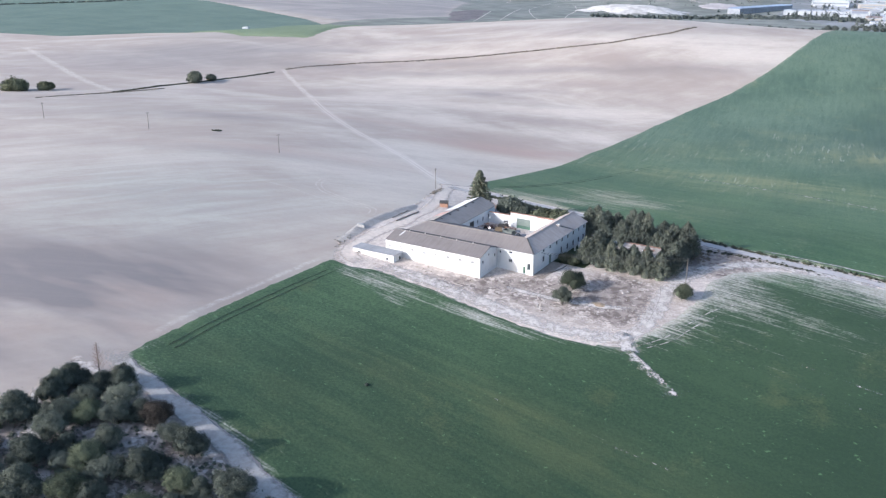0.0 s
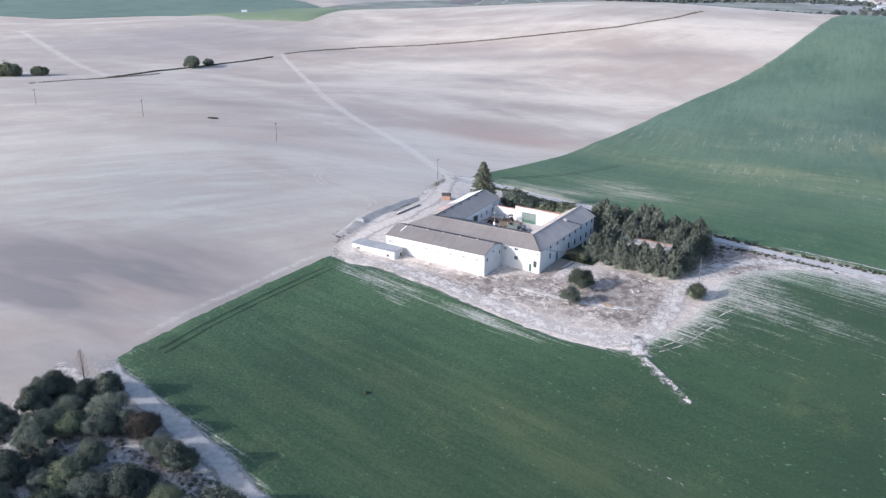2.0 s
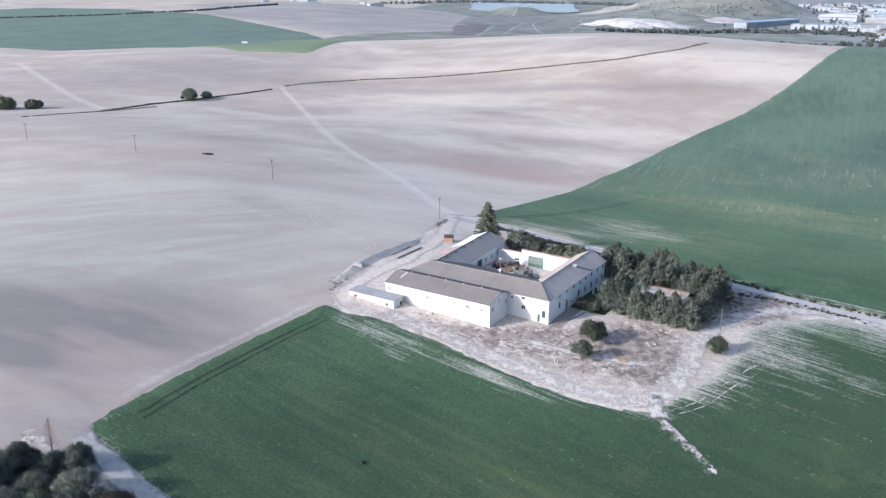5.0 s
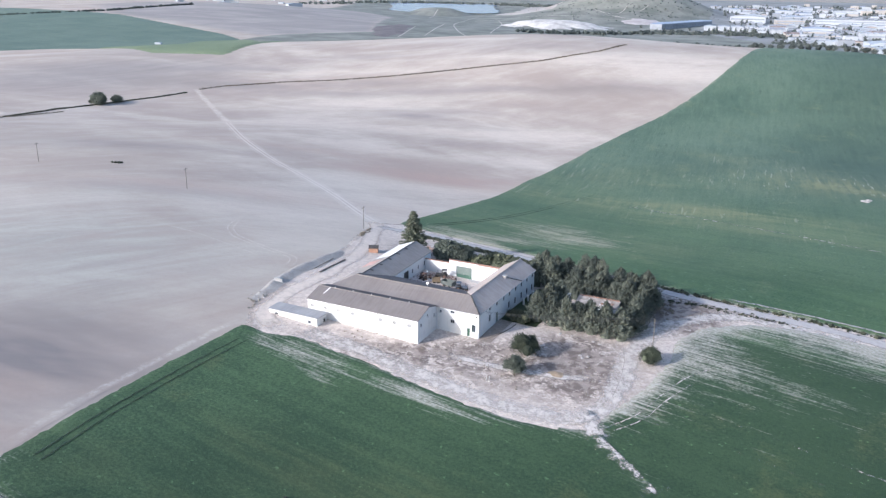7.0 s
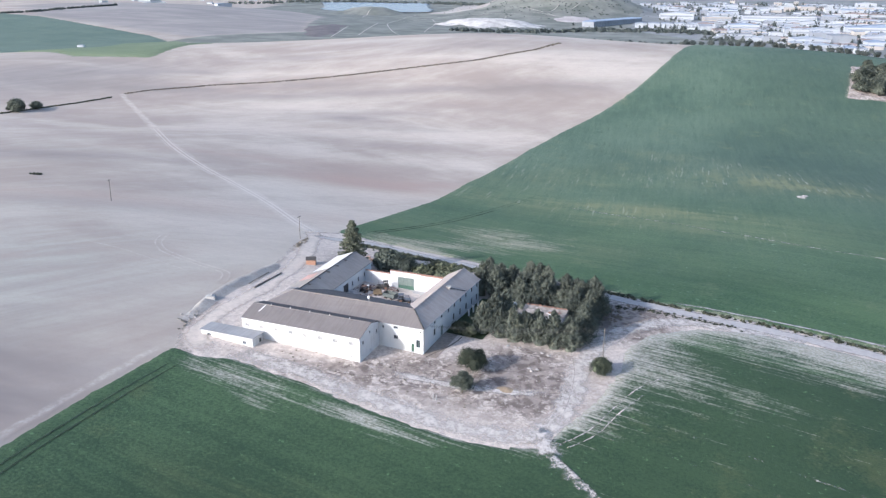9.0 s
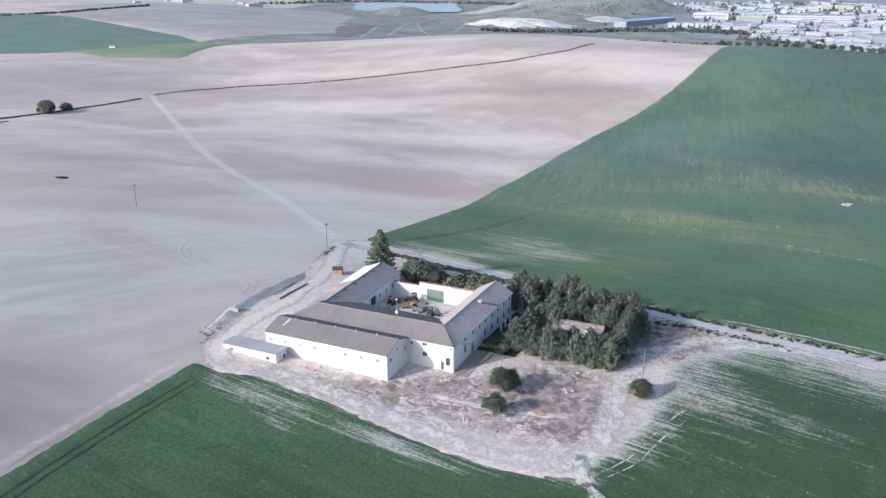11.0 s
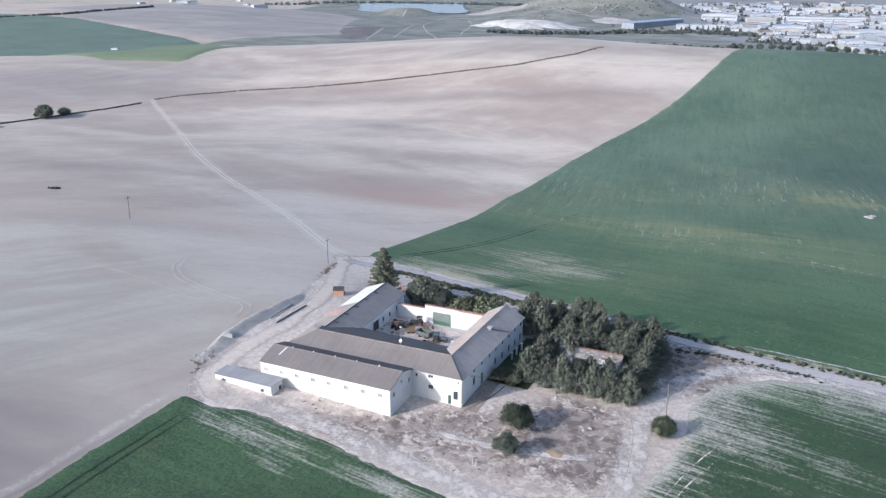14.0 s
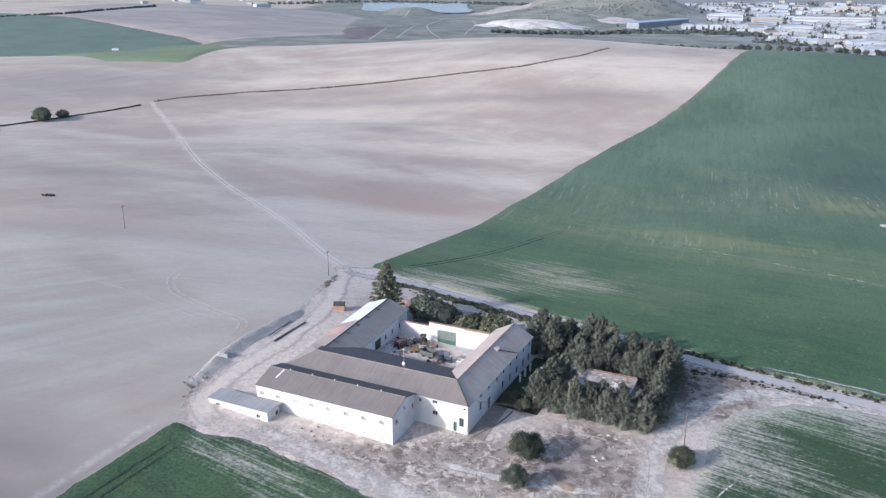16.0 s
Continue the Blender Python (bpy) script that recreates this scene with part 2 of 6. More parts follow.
def roof_material(name, dark, light, axis):
    """Weathered fibre-cement sheets: corrugation up the slope, sheet joints, streaks and lichen."""
    m, t, b = shader(name)
    along = (0.15, 2.4, 0.4) if axis == "x" else (2.4, 0.15, 0.4)
    streak = noise_at(t, 1.0, 4.0, 0.6, (2.4, 0.15, 0.4) if axis == "x" else (0.15, 2.4, 0.4))
    wide = noise_at(t, 0.22, 5.0, 0.65)
    lichen = noise_at(t, 2.2, 6.0, 0.7)
    g = math_node(t, "ADD", math_node(t, "MULTIPLY", streak, 0.45), math_node(t, "MULTIPLY", wide, 0.55))
    c = mixed(t, ranged(t, g, 0.25, 0.75), dark, light)
    c = mixed(t, math_node(t, "MULTIPLY", ranged(t, lichen, 0.55, 0.75), 0.18), c, tuple(v * 0.6 for v in dark))
    t.links.new(c, b.inputs["Base Color"])
    b.inputs["Roughness"].default_value = 0.8
    w = node(t, "ShaderNodeTexWave", Scale=2.9)
    w.bands_direction = "X" if axis == "x" else "Y"
    t.links.new(t.nodes.new("ShaderNodeTexCoord").outputs["Object"], w.inputs[0])
    bumped(t, b, w.outputs["Fac"], 0.2, 0.03)
    return m


def leaf_material(name, dark, light, rough=0.8):
    m, t, b = shader(name)
    g = t.nodes.new("ShaderNodeNewGeometry").outputs["Random Per Island"]
    o = t.nodes.new("ShaderNodeObjectInfo").outputs["Random"]
    n = noise_at(t, 0.8, 4.0)
    v = math_node(t, "ADD", math_node(t, "MULTIPLY", g, 0.4), math_node(t, "ADD", math_node(t, "MULTIPLY", o, 0.35), math_node(t, "MULTIPLY", n, 0.35)))
    t.links.new(mixed(t, ranged(t, v, 0.2, 0.9), dark, light), b.inputs["Base Color"])
    b.inputs["Roughness"].default_value = rough
    b.inputs["Specular IOR Level"].default_value = 0.15
    return m


def glass_material():
    m, t, b = shader("dark_glass")
    t.links.new(mixed(t, noise_at(t, 1.5, 3.0), (0.03, 0.035, 0.045), (0.07, 0.08, 0.1)), b.inputs["Base Color"])
    b.inputs["Roughness"].default_value = 0.12
    return m


def water_material():
    m, t, b = shader("lake_water")
    b.inputs["Base Color"].default_value = (0.18, 0.185, 0.23, 1)
    b.inputs["Roughness"].default_value = 0.25
    bumped(t, b, noise_at(t, 0.3, 4.0), 0.1, 0.2)
    return m


def track_material(name="track_dust", dark=(0.485, 0.442, 0.405), light=(0.56, 0.515, 0.475), ragged=1.5):
    """White dust that thins out into the soil along ragged edges."""
    m, t, b = shader(name)
    fine = noise_at(t, 0.8, 6.0, 0.7)
    t.links.new(mixed(t, ranged(t, fine, 0.35, 0.65), dark, light), b.inputs["Base Color"])
    b.inputs["Roughness"].default_value = 0.95
    worn = math_node(t, "ADD", attribute(t, "worn"), math_node(t, "MULTIPLY", math_node(t, "SUBTRACT", noise_at(t, 0.4, 8.0, 0.8), 0.5), ragged))
    t.links.new(ranged(t, worn, 0.25, 0.85, 0.0, 0.95), b.inputs["Alpha"])
    return m


TRACK = track_material()
SPUR = track_material("spur_dust", ragged=2.6)
LANE = track_material("lane_gravel", (0.385, 0.36, 0.345), (0.465, 0.437, 0.42), 1.2)
SOFT_TRACK = track_material("soft_track_dust", (0.55, 0.478, 0.415), (0.63, 0.55, 0.48), 0.7)
# track dust greyed down to hold the low tree shadows along the wood
WOOD_TRACK = track_material("shaded_wood_track", (0.34, 0.315, 0.29), (0.43, 0.40, 0.37), 1.1)
RUT = track_material("dark_rut", (0.16, 0.14, 0.125), (0.24, 0.21, 0.19), 1.2)
PRESSED = track_material("pressed_crop", (0.022, 0.042, 0.026), (0.035, 0.06, 0.034))
SOIL = soil_material()
CROP = crop_material("green_cereal", (0.032, 0.064, 0.032), (0.076, 0.128, 0.060), (0.12, 0.13, 0.055), 4)
# first pair of greens is paled for haze, second is the near crop
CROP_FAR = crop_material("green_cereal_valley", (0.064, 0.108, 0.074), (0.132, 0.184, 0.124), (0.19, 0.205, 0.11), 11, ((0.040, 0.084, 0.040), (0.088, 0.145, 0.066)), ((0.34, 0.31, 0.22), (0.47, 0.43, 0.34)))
# cereal green greyed and paled to stand for haze on the distant field
CROP_HAZY = crop_material("hazed_green_cereal", (0.088, 0.132, 0.105), (0.142, 0.188, 0.146), (0.17, 0.19, 0.12))
CROP_LIGHT = crop_material("light_green_pasture", (0.13, 0.17, 0.095), (0.19, 0.23, 0.14), (0.22, 0.24, 0.14))
YARD = yard_material()
CHALK = surface("chalk", (0.34, 0.32, 0.30), (0.60, 0.58, 0.55), 0.12, 0.03, 0.95, bump=0.5, depth=0.8)
WALL = wall_material()
ROOF_X = roof_material("fibre_cement_roof_east_west", (0.14, 0.122, 0.116), (0.20, 0.18, 0.17), "x")
ROOF_Y = roof_material("fibre_cement_roof_north_south", (0.225, 0.198, 0.18), (0.335, 0.302, 0.278), "y")
# lightened so the east slope, turned from the sun, still looks lit
ROOF_PALE = roof_material("lightened_house_roof", (0.33, 0.27, 0.238), (0.48, 0.41, 0.365), "y")
# near-black tone that puts shade and lichen into the north slopes
ROOF_NORTH = roof_material("shaded_lichen_roof", (0.05, 0.046, 0.05), (0.085, 0.078, 0.082), "x")
ROOF_GREY = roof_material("grey_sheet_roof", (0.22, 0.22, 0.225), (0.34, 0.34, 0.345), "x")
ROOF_WHITE = roof_material("white_sheet_roof", (0.52, 0.515, 0.505), (0.66, 0.655, 0.65), "y")
PINK_SHEET = surface("faded_red_sheet", (0.40, 0.22, 0.19), (0.50, 0.33, 0.29), 1.5, 0.4, 0.8)
PALE_TILE = surface("dusty_clay_tile", (0.34, 0.22, 0.17), (0.50, 0.36, 0.29), 2.5, 0.5, 0.85)
TILE = surface("clay_tile", (0.22, 0.12, 0.085), (0.36, 0.21, 0.15), 2.5, 0.5, 0.85)
GLASS = glass_material()
GREEN_PAINT = surface("green_paint", (0.045, 0.10, 0.075), (0.075, 0.15, 0.105), 2.0, 0.6, 0.55, bump=0.1)
PALE_GREEN = surface("faded_green_door", (0.135, 0.168, 0.15), (0.185, 0.22, 0.195), 1.5, 0.5, 0.6, bump=0.1)
GREY_PAINT = surface("grey_paint", (0.30, 0.30, 0.30), (0.42, 0.42, 0.42), 3.0, 0.7, 0.7, bump=0.1)
DARK_METAL = surface("dark_metal", (0.035, 0.033, 0.033), (0.09, 0.085, 0.08), 4.0, 1.0, 0.6, 0.3, 0.1)
RUST = surface("rust", (0.11, 0.06, 0.045), (0.22, 0.125, 0.085), 3.0, 1.0, 0.85, bump=0.3)
ORANGE = surface("orange_boards", (0.30, 0.16, 0.105), (0.42, 0.25, 0.17), 2.5, 0.8, 0.8)
TYRE = surface("tyre_rubber", (0.018, 0.018, 0.018), (0.045, 0.043, 0.04), 6.0, 1.0, 0.9)
CONCRETE = surface("concrete", (0.33, 0.32, 0.30), (0.5, 0.48, 0.46), 2.0, 0.3, 0.9)
PAVING = surface("courtyard_concrete", (0.34, 0.325, 0.31), (0.47, 0.45, 0.435), 1.5, 0.2, 0.9)
STONE = surface("rubble_stone", (0.24, 0.215, 0.195), (0.42, 0.385, 0.355), 2.0, 0.4, 0.95, bump=0.5, depth=0.1, island=0.4)
WOOD = surface("weathered_pole_wood", (0.10, 0.085, 0.07), (0.19, 0.165, 0.14), 5.0, 0.8, 0.9, stretch=(3, 3, 0.3))
BARK = surface("bark", (0.06, 0.05, 0.04), (0.15, 0.125, 0.10), 5.0, 1.0, 0.95, stretch=(2, 2, 0.5), bump=0.6)
CABLE = surface("cable", (0.03, 0.03, 0.03), (0.06, 0.06, 0.06), 3.0, 1.0, 0.6, bump=0)
OAK = leaf_material("holm_oak_leaves", (0.036, 0.044, 0.037), (0.115, 0.128, 0.10))
BUSH = leaf_material("dark_bush_leaves", (0.03, 0.037, 0.028), (0.092, 0.105, 0.07))
FRAME_GREY = surface("dull_grey_frames", (0.17, 0.17, 0.175), (0.26, 0.26, 0.265), 3.0, 0.7, 0.7, bump=0.1)
OLIVE = leaf_material("wild_olive_leaves", (0.074, 0.083, 0.052), (0.172, 0.18, 0.115))
RUSSET = leaf_material("russet_leaves", (0.034, 0.03, 0.026), (0.088, 0.074, 0.06))
GREY_OLIVE = leaf_material("grey_olive_leaves", (0.055, 0.065, 0.053), (0.155, 0.168, 0.13))
CYPRESS = leaf_material("cypress_foliage", (0.054, 0.065, 0.056), (0.182, 0.195, 0.152))
MOSS = leaf_material("olive_green_leaves", (0.044, 0.054, 0.036), (0.13, 0.148, 0.092))
# leaf colour paled and blued in place of haze over far trees
HAZY_LEAF = leaf_material("hazed_tree_leaves", (0.056, 0.068, 0.064), (0.115, 0.13, 0.12))
SHRUB = leaf_material("shrub_leaves", (0.036, 0.042, 0.030), (0.115, 0.12, 0.08))
# grass green darkened to include the shadow over the lawn
SHADED_GRASS = leaf_material("shaded_garden_grass", (0.018, 0.026, 0.016), (0.05, 0.066, 0.034))
WATER = water_material()


# ---------------------------------------------------------------- shape helpers
def mesh_object(name, bm, material, parent=None, label=""):
    me = bpy.data.meshes.new(name)
    bm.to_mesh(me)
    bm.free()
    me.materials.append(material)
    ob = new(name, me)
    if parent is not None:
        ob.parent = parent
    if label:
        tagged(ob, label)
    return ob


def part(name, bm, material, parent, label=""):
    return mesh_object(name, bm, material, parent, label)


def thing(name, label, category, place=(0, 0, 0), turn=0.0, group="", kind=""):
    e = new(name)
    e.matrix_world = pose(*place, 0, 0, turn)
    return tagged(e, label, category, group, kind)


def raw(name, verts, faces, material, parent=None, smooth=False):
    me = bpy.data.meshes.new(name)
    me.from_pydata(np.asarray(verts).tolist(), [], np.asarray(faces).tolist() if not isinstance(faces, list) else faces)
    me.materials.append(material)
    if smooth:
        me.shade_smooth()
    ob = new(name, me)
    if parent is not None:
        ob.parent = parent
    return ob


def box(bm, x0, x1, y0, y1, z0, z1, bevel=0.0):
    made = bmesh.ops.create_cube(bm, size=1, matrix=Matrix.Translation(((x0 + x1) / 2, (y0 + y1) / 2, (z0 + z1) / 2)) @ Matrix.Diagonal((abs(x1 - x0), abs(y1 - y0), abs(z1 - z0), 1)))
    if bevel:
        edges = list({e for v in made["verts"] for e in v.link_edges})
        bmesh.ops.bevel(bm, geom=edges, offset=bevel, segments=1, affect="EDGES")
    return bm


def boxed(*sizes, bevel=0.0):
    return box(bmesh.new(), *sizes, bevel=bevel)


def rod(bm, a, b, r0, r1=None, sides=8):
    a, b = Vector(a), Vector(b)
    d = b - a
    m = Matrix.Translation((a + b) / 2) @ d.to_track_quat("Z", "Y").to_matrix().to_4x4()
    bmesh.ops.create_cone(bm, cap_ends=True, segments=sides, radius1=r0, radius2=r0 if r1 is None else r1, depth=d.length, matrix=m)
    return bm


def prism(bm, profile, y0, y1, axis="y"):
    """A closed profile of (across, z) pushed from y0 to y1 along an axis."""
    def at(u, w, z):
        return (u, w, z) if axis == "y" else (w, u, z)
    a = [bm.verts.new(at(u, y0, z)) for u, z in profile]
    b = [bm.verts.new(at(u, y1, z)) for u, z in profile]
    n = len(profile)
    bm.faces.new(a)
    bm.faces.new(b[::-1])
    for i in range(n):
        bm.faces.new((a[i], b[i], b[(i + 1) % n], a[(i + 1) % n]))
    bmesh.ops.recalc_face_normals(bm, faces=bm.faces)
    return bm


def slab(bm, corners, thick):
    """A sheet of that thickness under a flat polygon."""
    top = [bm.verts.new(c) for c in corners]
    low = [bm.verts.new((x, y, z - thick)) for x, y, z in corners]
    bm.faces.new(top)
    bm.faces.new(low[::-1])
    n = len(corners)
    for i in range(n):
        bm.faces.new((top[i], low[i], low[(i + 1) % n], top[(i + 1) % n]))
    bmesh.ops.recalc_face_normals(bm, faces=bm.faces)
    return bm


# ---------------------------------------------------------------- the lie of the land
# broad rises and hollows: centre x, y, reach, height
HILLS = [
    (0, 0, 45, 3.1), (-40, -40, 45, -3.3), (30, -30, 45, 0.9), (-60, 20, 45, 1.7), (-30, -110, 45, 6.4),
    (60, 40, 45, 4.1), (20, -80, 45, 1.7), (-150, 50, 90, 5.5), (-40, 200, 90, -8.3), (60, 250, 90, 14.2),
    (-200, 300, 90, -5.2), (-100, 110, 90, -7.0), (100, 130, 90, 4.1), (60, -120, 90, -16.8), (-120, -60, 90, 4.3),
    (-250, 60, 90, -5.7), (-40, 560, 140, 14.8), (-200, 560, 140, 24.8), (-360, 280, 140, -25.0), (-460, 400, 140, 24.4),
    (-250, 170, 140, 16.1), (110, 560, 140, 18.1), (60, 350, 140, -18.1), (-620, 500, 140, -6.7), (-480, 1680, 150, 38.0),
    (-330, 1640, 150, -3.7), (-300, 950, 300, -0.1), (50, 900, 300, -3.4), (-700, 1500, 300, -19.3), (-1070, 1150, 300, 24.8),
    (-900, 700, 300, 1.2), (-100, 1300, 300, -5.8), (200, -100, 300, 5.5), (-400, -100, 300, 6.1), (300, 300, 300, -21.0),
    (-1100, 2150, 450, -19.0), (-100, 1850, 450, -0.7), (500, 1300, 450, -4.6),
    (-210, 650, 60, -0.5), (-120, 650, 60, -3.7), (-50, 655, 60, -2.4), (30, 660, 60, 1.6), (110, 660, 70, 4.1), (190, 660, 70, 2.0)
]


def ground_z(x, y):
    x, y = np.asarray(x, float), np.asarray(y, float)
    z = np.zeros(np.broadcast(x, y).shape)
    for cx, cy, reach, high in HILLS:
        z = z + high * np.exp(-((x - cx) ** 2 + (y - cy) ** 2) / (2 * reach**2))
    for cx, cy, rx, ry, high in KNOLLS:
        z = z + high * np.exp(-((((x - cx) / rx) ** 2 + ((y - cy) / ry) ** 2) ** 2))
    return z


# small steep rises far off: centre, half widths, height
KNOLLS = [(-455, 1290, 75, 60, 10), (-865, 1640, 62, 55, 18), (-430, 1720, 150, 120, 30)]


def gz(x, y):
    return float(ground_z(x, y))


def wobble(x, y, size, seed=0.0):
    """Smooth unevenness between -1 and 1."""
    a, b = np.asarray(x) / size + seed, np.asarray(y) / size - seed * 1.7
    return (np.sin(a * 2.1 + 1.3 * np.sin(b * 1.7)) + np.sin(b * 2.7 + 1.1 * np.sin(a * 2.3 + 1)) + np.sin((a + b) * 3.9 + 2.0)) / 3


def inside(poly, x, y):
    """Signed distance to a polygon, positive inside."""
    p = np.array(poly, float)
    q = np.roll(p, -1, 0)
    best = np.full(x.shape, 1e9)
    odd = np.zeros(x.shape, bool)
    for (ax, ay), (bx, by) in zip(p, q):
        ex, ey = bx - ax, by - ay
        k = np.clip(((x - ax) * ex + (y - ay) * ey) / (ex * ex + ey * ey + 1e-9), 0, 1)
        best = np.minimum(best, np.hypot(x - ax - k * ex, y - ay - k * ey))
        odd ^= ((ay > y) != (by > y)) & (x < (bx - ax) * (y - ay) / (by - ay + 1e-12) + ax)
    return np.where(odd, best, -best)


def steps(*runs):
    """Grid lines: (start, end, first step, last step) in turn."""
    out = []
    for a, b, s0, s1 in runs:
        x = a
        while x < b - 1e-6:
            out.append(x)
            x += s0 + (s1 - s0) * (x - a) / (b - a)
    return np.array(out + [runs[-1][1]])


def sheet(name, xs, ys, lift, material, keep=None, attributes=()):
    """A piece of land over grid lines; lift(x, y): height over the ground; keep: where faces stay."""
    X, Y = np.meshgrid(xs, ys, indexing="ij")
    up = lift(X, Y)
    Z = ground_z(X, Y) + up
    n, m = X.shape
    ids = np.arange(n * m).reshape(n, m)
    quads = np.stack([ids[:-1, :-1], ids[1:, :-1], ids[1:, 1:], ids[:-1, 1:]], -1).reshape(-1, 4)
    if keep is not None:
        k = keep(X, Y, up).ravel()
        quads = quads[k[quads].any(1)]
    used = np.unique(quads)
    back = np.full(n * m, -1)
    back[used] = np.arange(len(used))
    ob = raw(name, np.stack([X, Y, Z], -1).reshape(-1, 3)[used], back[quads], material, smooth=True)
    for key, func in attributes:
        a = ob.data.attributes.new(key, "FLOAT", "POINT")
        a.data.foreach_set("value", np.asarray(func(X, Y), float).ravel()[used].astype(np.float32))
    return ob


def blots(rows):
    """Soft ellipses, their long side 24 degrees off x: centre x, y, half length, half width, weight."""
    c, s = math.cos(radians(24)), math.sin(radians(24))

    def value(x, y):
        v = np.zeros(x.shape)
        for cx, cy, a, b, w in rows:
            u, k = (x - cx) * c + (y - cy) * s, -(x - cx) * s + (y - cy) * c
            v = v + w * np.exp(-((u / a) ** 2 + (k / b) ** 2))
        return v
    return value


CROP_SOUTH = [(-51.2, -22.4), (-51.8, -45.7), (-50.0, -70), (-47.2, -91), (-46.0, -94.6), (-41.5, -95.6), (-32, -97.3), (-21, -98.8), (-10, -100.5), (-3, -102.5), (5, -104.5), (30, -112),
              (70, -130), (140, -190), (420, -260), (420, 20), (200, 36), (120, 43), (84.4, 45.5), (70.5, 46), (55.2, 42), (44.6, 33), (40.8, 22), (42, 12), (40, -2.4), (36, -14),
              (34, -21.9), (25.7, -25.2), (19, -26.4), (10, -26.2), (0, -24.7), (-12, -22.9), (-25, -21), (-36.7, -20), (-44, -23)]
CROP_NORTH = [(-69.0, 83.0), (-70, 97), (-70, 124), (-68.3, 165), (-69.4, 205), (-67.6, 245), (-65.4, 290), (-59.5, 333), (-46.8, 385), (-38.9, 427), (-33, 460), (-27.2, 512), (-23.7, 575), (-20, 640), (420, 660), (420, 575),
              (160, 572), (102, 570), (97.5, 483), (140, 492), (420, 500), (420, 20), (200, 40), (120, 50), (84, 52.8), (63.3, 53.4), (47.8, 54), (28, 59.4), (-15.3, 74.2), (-28, 77), (-38.6, 78), (-48.3, 80), (-58.7, 81.6)]
PLOUGH_PASTURE = [(-620, 655), (-520, 640), (-400, 640), (-300, 680), (-150, 690), (0, 680), (150, 680), (250, 640), (900, 640), (2500, 1500), (2500, 4800), (-3500, 4800), (-1600, 2500), (-1100, 1500), (-760, 1100), (-640, 800)]
FAR_GREEN = [(-740, 380), (-700, 455), (-560, 470), (-560, 560), (-625, 660), (-690, 705), (-1000, 822), (-1180, 850), (-1700, 1000), (-1700, 300)]
LIGHT_GREEN = [(-650, 468), (-490, 388), (-425, 405), (-480, 560), (-600, 655), (-640, 600), (-600, 520)]
FAR_PLOUGH = [(-1010, 835), (-640, 720), (-560, 860), (-640, 1000), (-760, 1250), (-1000, 1500), (-1300, 1500), (-1250, 1000)]
YARD_EDGE = [(-50.5, -22), (-55.5, -15), (-59.5, 0), (-60, 14.6), (-62.5, 36), (-70, 60), (-74, 77), (-66, 84), (-52, 80), (-32, 76.5), (-15, 73.5), (28, 59.5), (48, 54.5), (63, 54), (90, 52),
             (160, 48), (160, 40), (84, 44.5), (70, 45), (55, 41), (45.5, 33), (42, 22), (43, 12), (41, -2), (37.5, -15), (38, -24), (26, -26.5), (19, -27.6), (10, -27.4), (0, -26), (-12, -24), (-25, -22), (-37, -21), (-44, -24)]
"""Where thin soil shows in the crop: centre, half length, half width, weight."""
BARE_SOUTH = [(-31, -27.5, 14, 4.2, 0.7), (0, -29, 12, 2.6, 0.8), (-22, -33.6, 7, 1.8, 0.5), (-14, -30, 30, 4, 0.2), (112, 38, 40, 8, 0.5), (75, 42, 30, 5, 0.45), (47, 27, 8, 14, 0.5), (64, 33, 24, 9, 0.38), (90, 32, 30, 9, 0.34), (52, 12, 12, 11, 0.36), (68, 14, 26, 8, 0.34), (42, -8, 7, 11, 0.4), (75, 4, 40, 12, 0.16), (47, -31, 4, 5, 0.3), (60, -10, 40, 9, 0.14), (140, 27, 45, 14, 0.34)]
BARE_NORTH = [(-42, 86, 16, 8, 0.7), (-20, 104, 26, 12, 0.66), (-26, 120, 20, 9, 0.55), (-22, 90, 24, 6, 0.5), (0, 106, 18, 7, 0.4), (-6, 146, 16, 3, 0.5), (-4, 122, 30, 6, 0.3), (-58, 88, 8, 6, 0.4), (-38, 80, 22, 3, 0.4), (20, 74, 30, 5, 0.2), (66, 250, 14, 24, 0.26), (40, 270, 40, 26, 0.1), (75, 68, 40, 8, 0.16)]
RIPE_NORTH = [(66, 256, 26, 16, 0.8), (96, 244, 16, 10, 0.5), (12, 300, 30, 12, 0.3), (20, 178, 70, 9, 0.5), (0, 175, 70, 14, 0.5), (40, 150, 60, 10, 0.45), (-40, 230, 40, 30, 0.35), (50, 255, 50, 30, 0.5), (-10, 110, 60, 18, 0.35)]


def crop_bare(rows, poly):
    spots = blots_along(rows)

    def value(x, y):
        d = inside(poly, x, y)
        return spots(x, y) + np.where(x > 30, 1.0, np.where(x > -47, 0.78, 0.2)) * np.exp(-np.clip(d, 0, None) / 2.4)
    return value


def blots_along(rows):
    c, s = math.cos(radians(-7)), math.sin(radians(-7))

    def value(x, y):
        v = np.zeros(x.shape)
        for cx, cy, a, b, w in rows:
            u, k = (x - cx) * c + (y - cy) * s, -(x - cx) * s + (y - cy) * c
            v = v + w * np.exp(-((u / a) ** 2 + (k / b) ** 2))
        return v
    return value


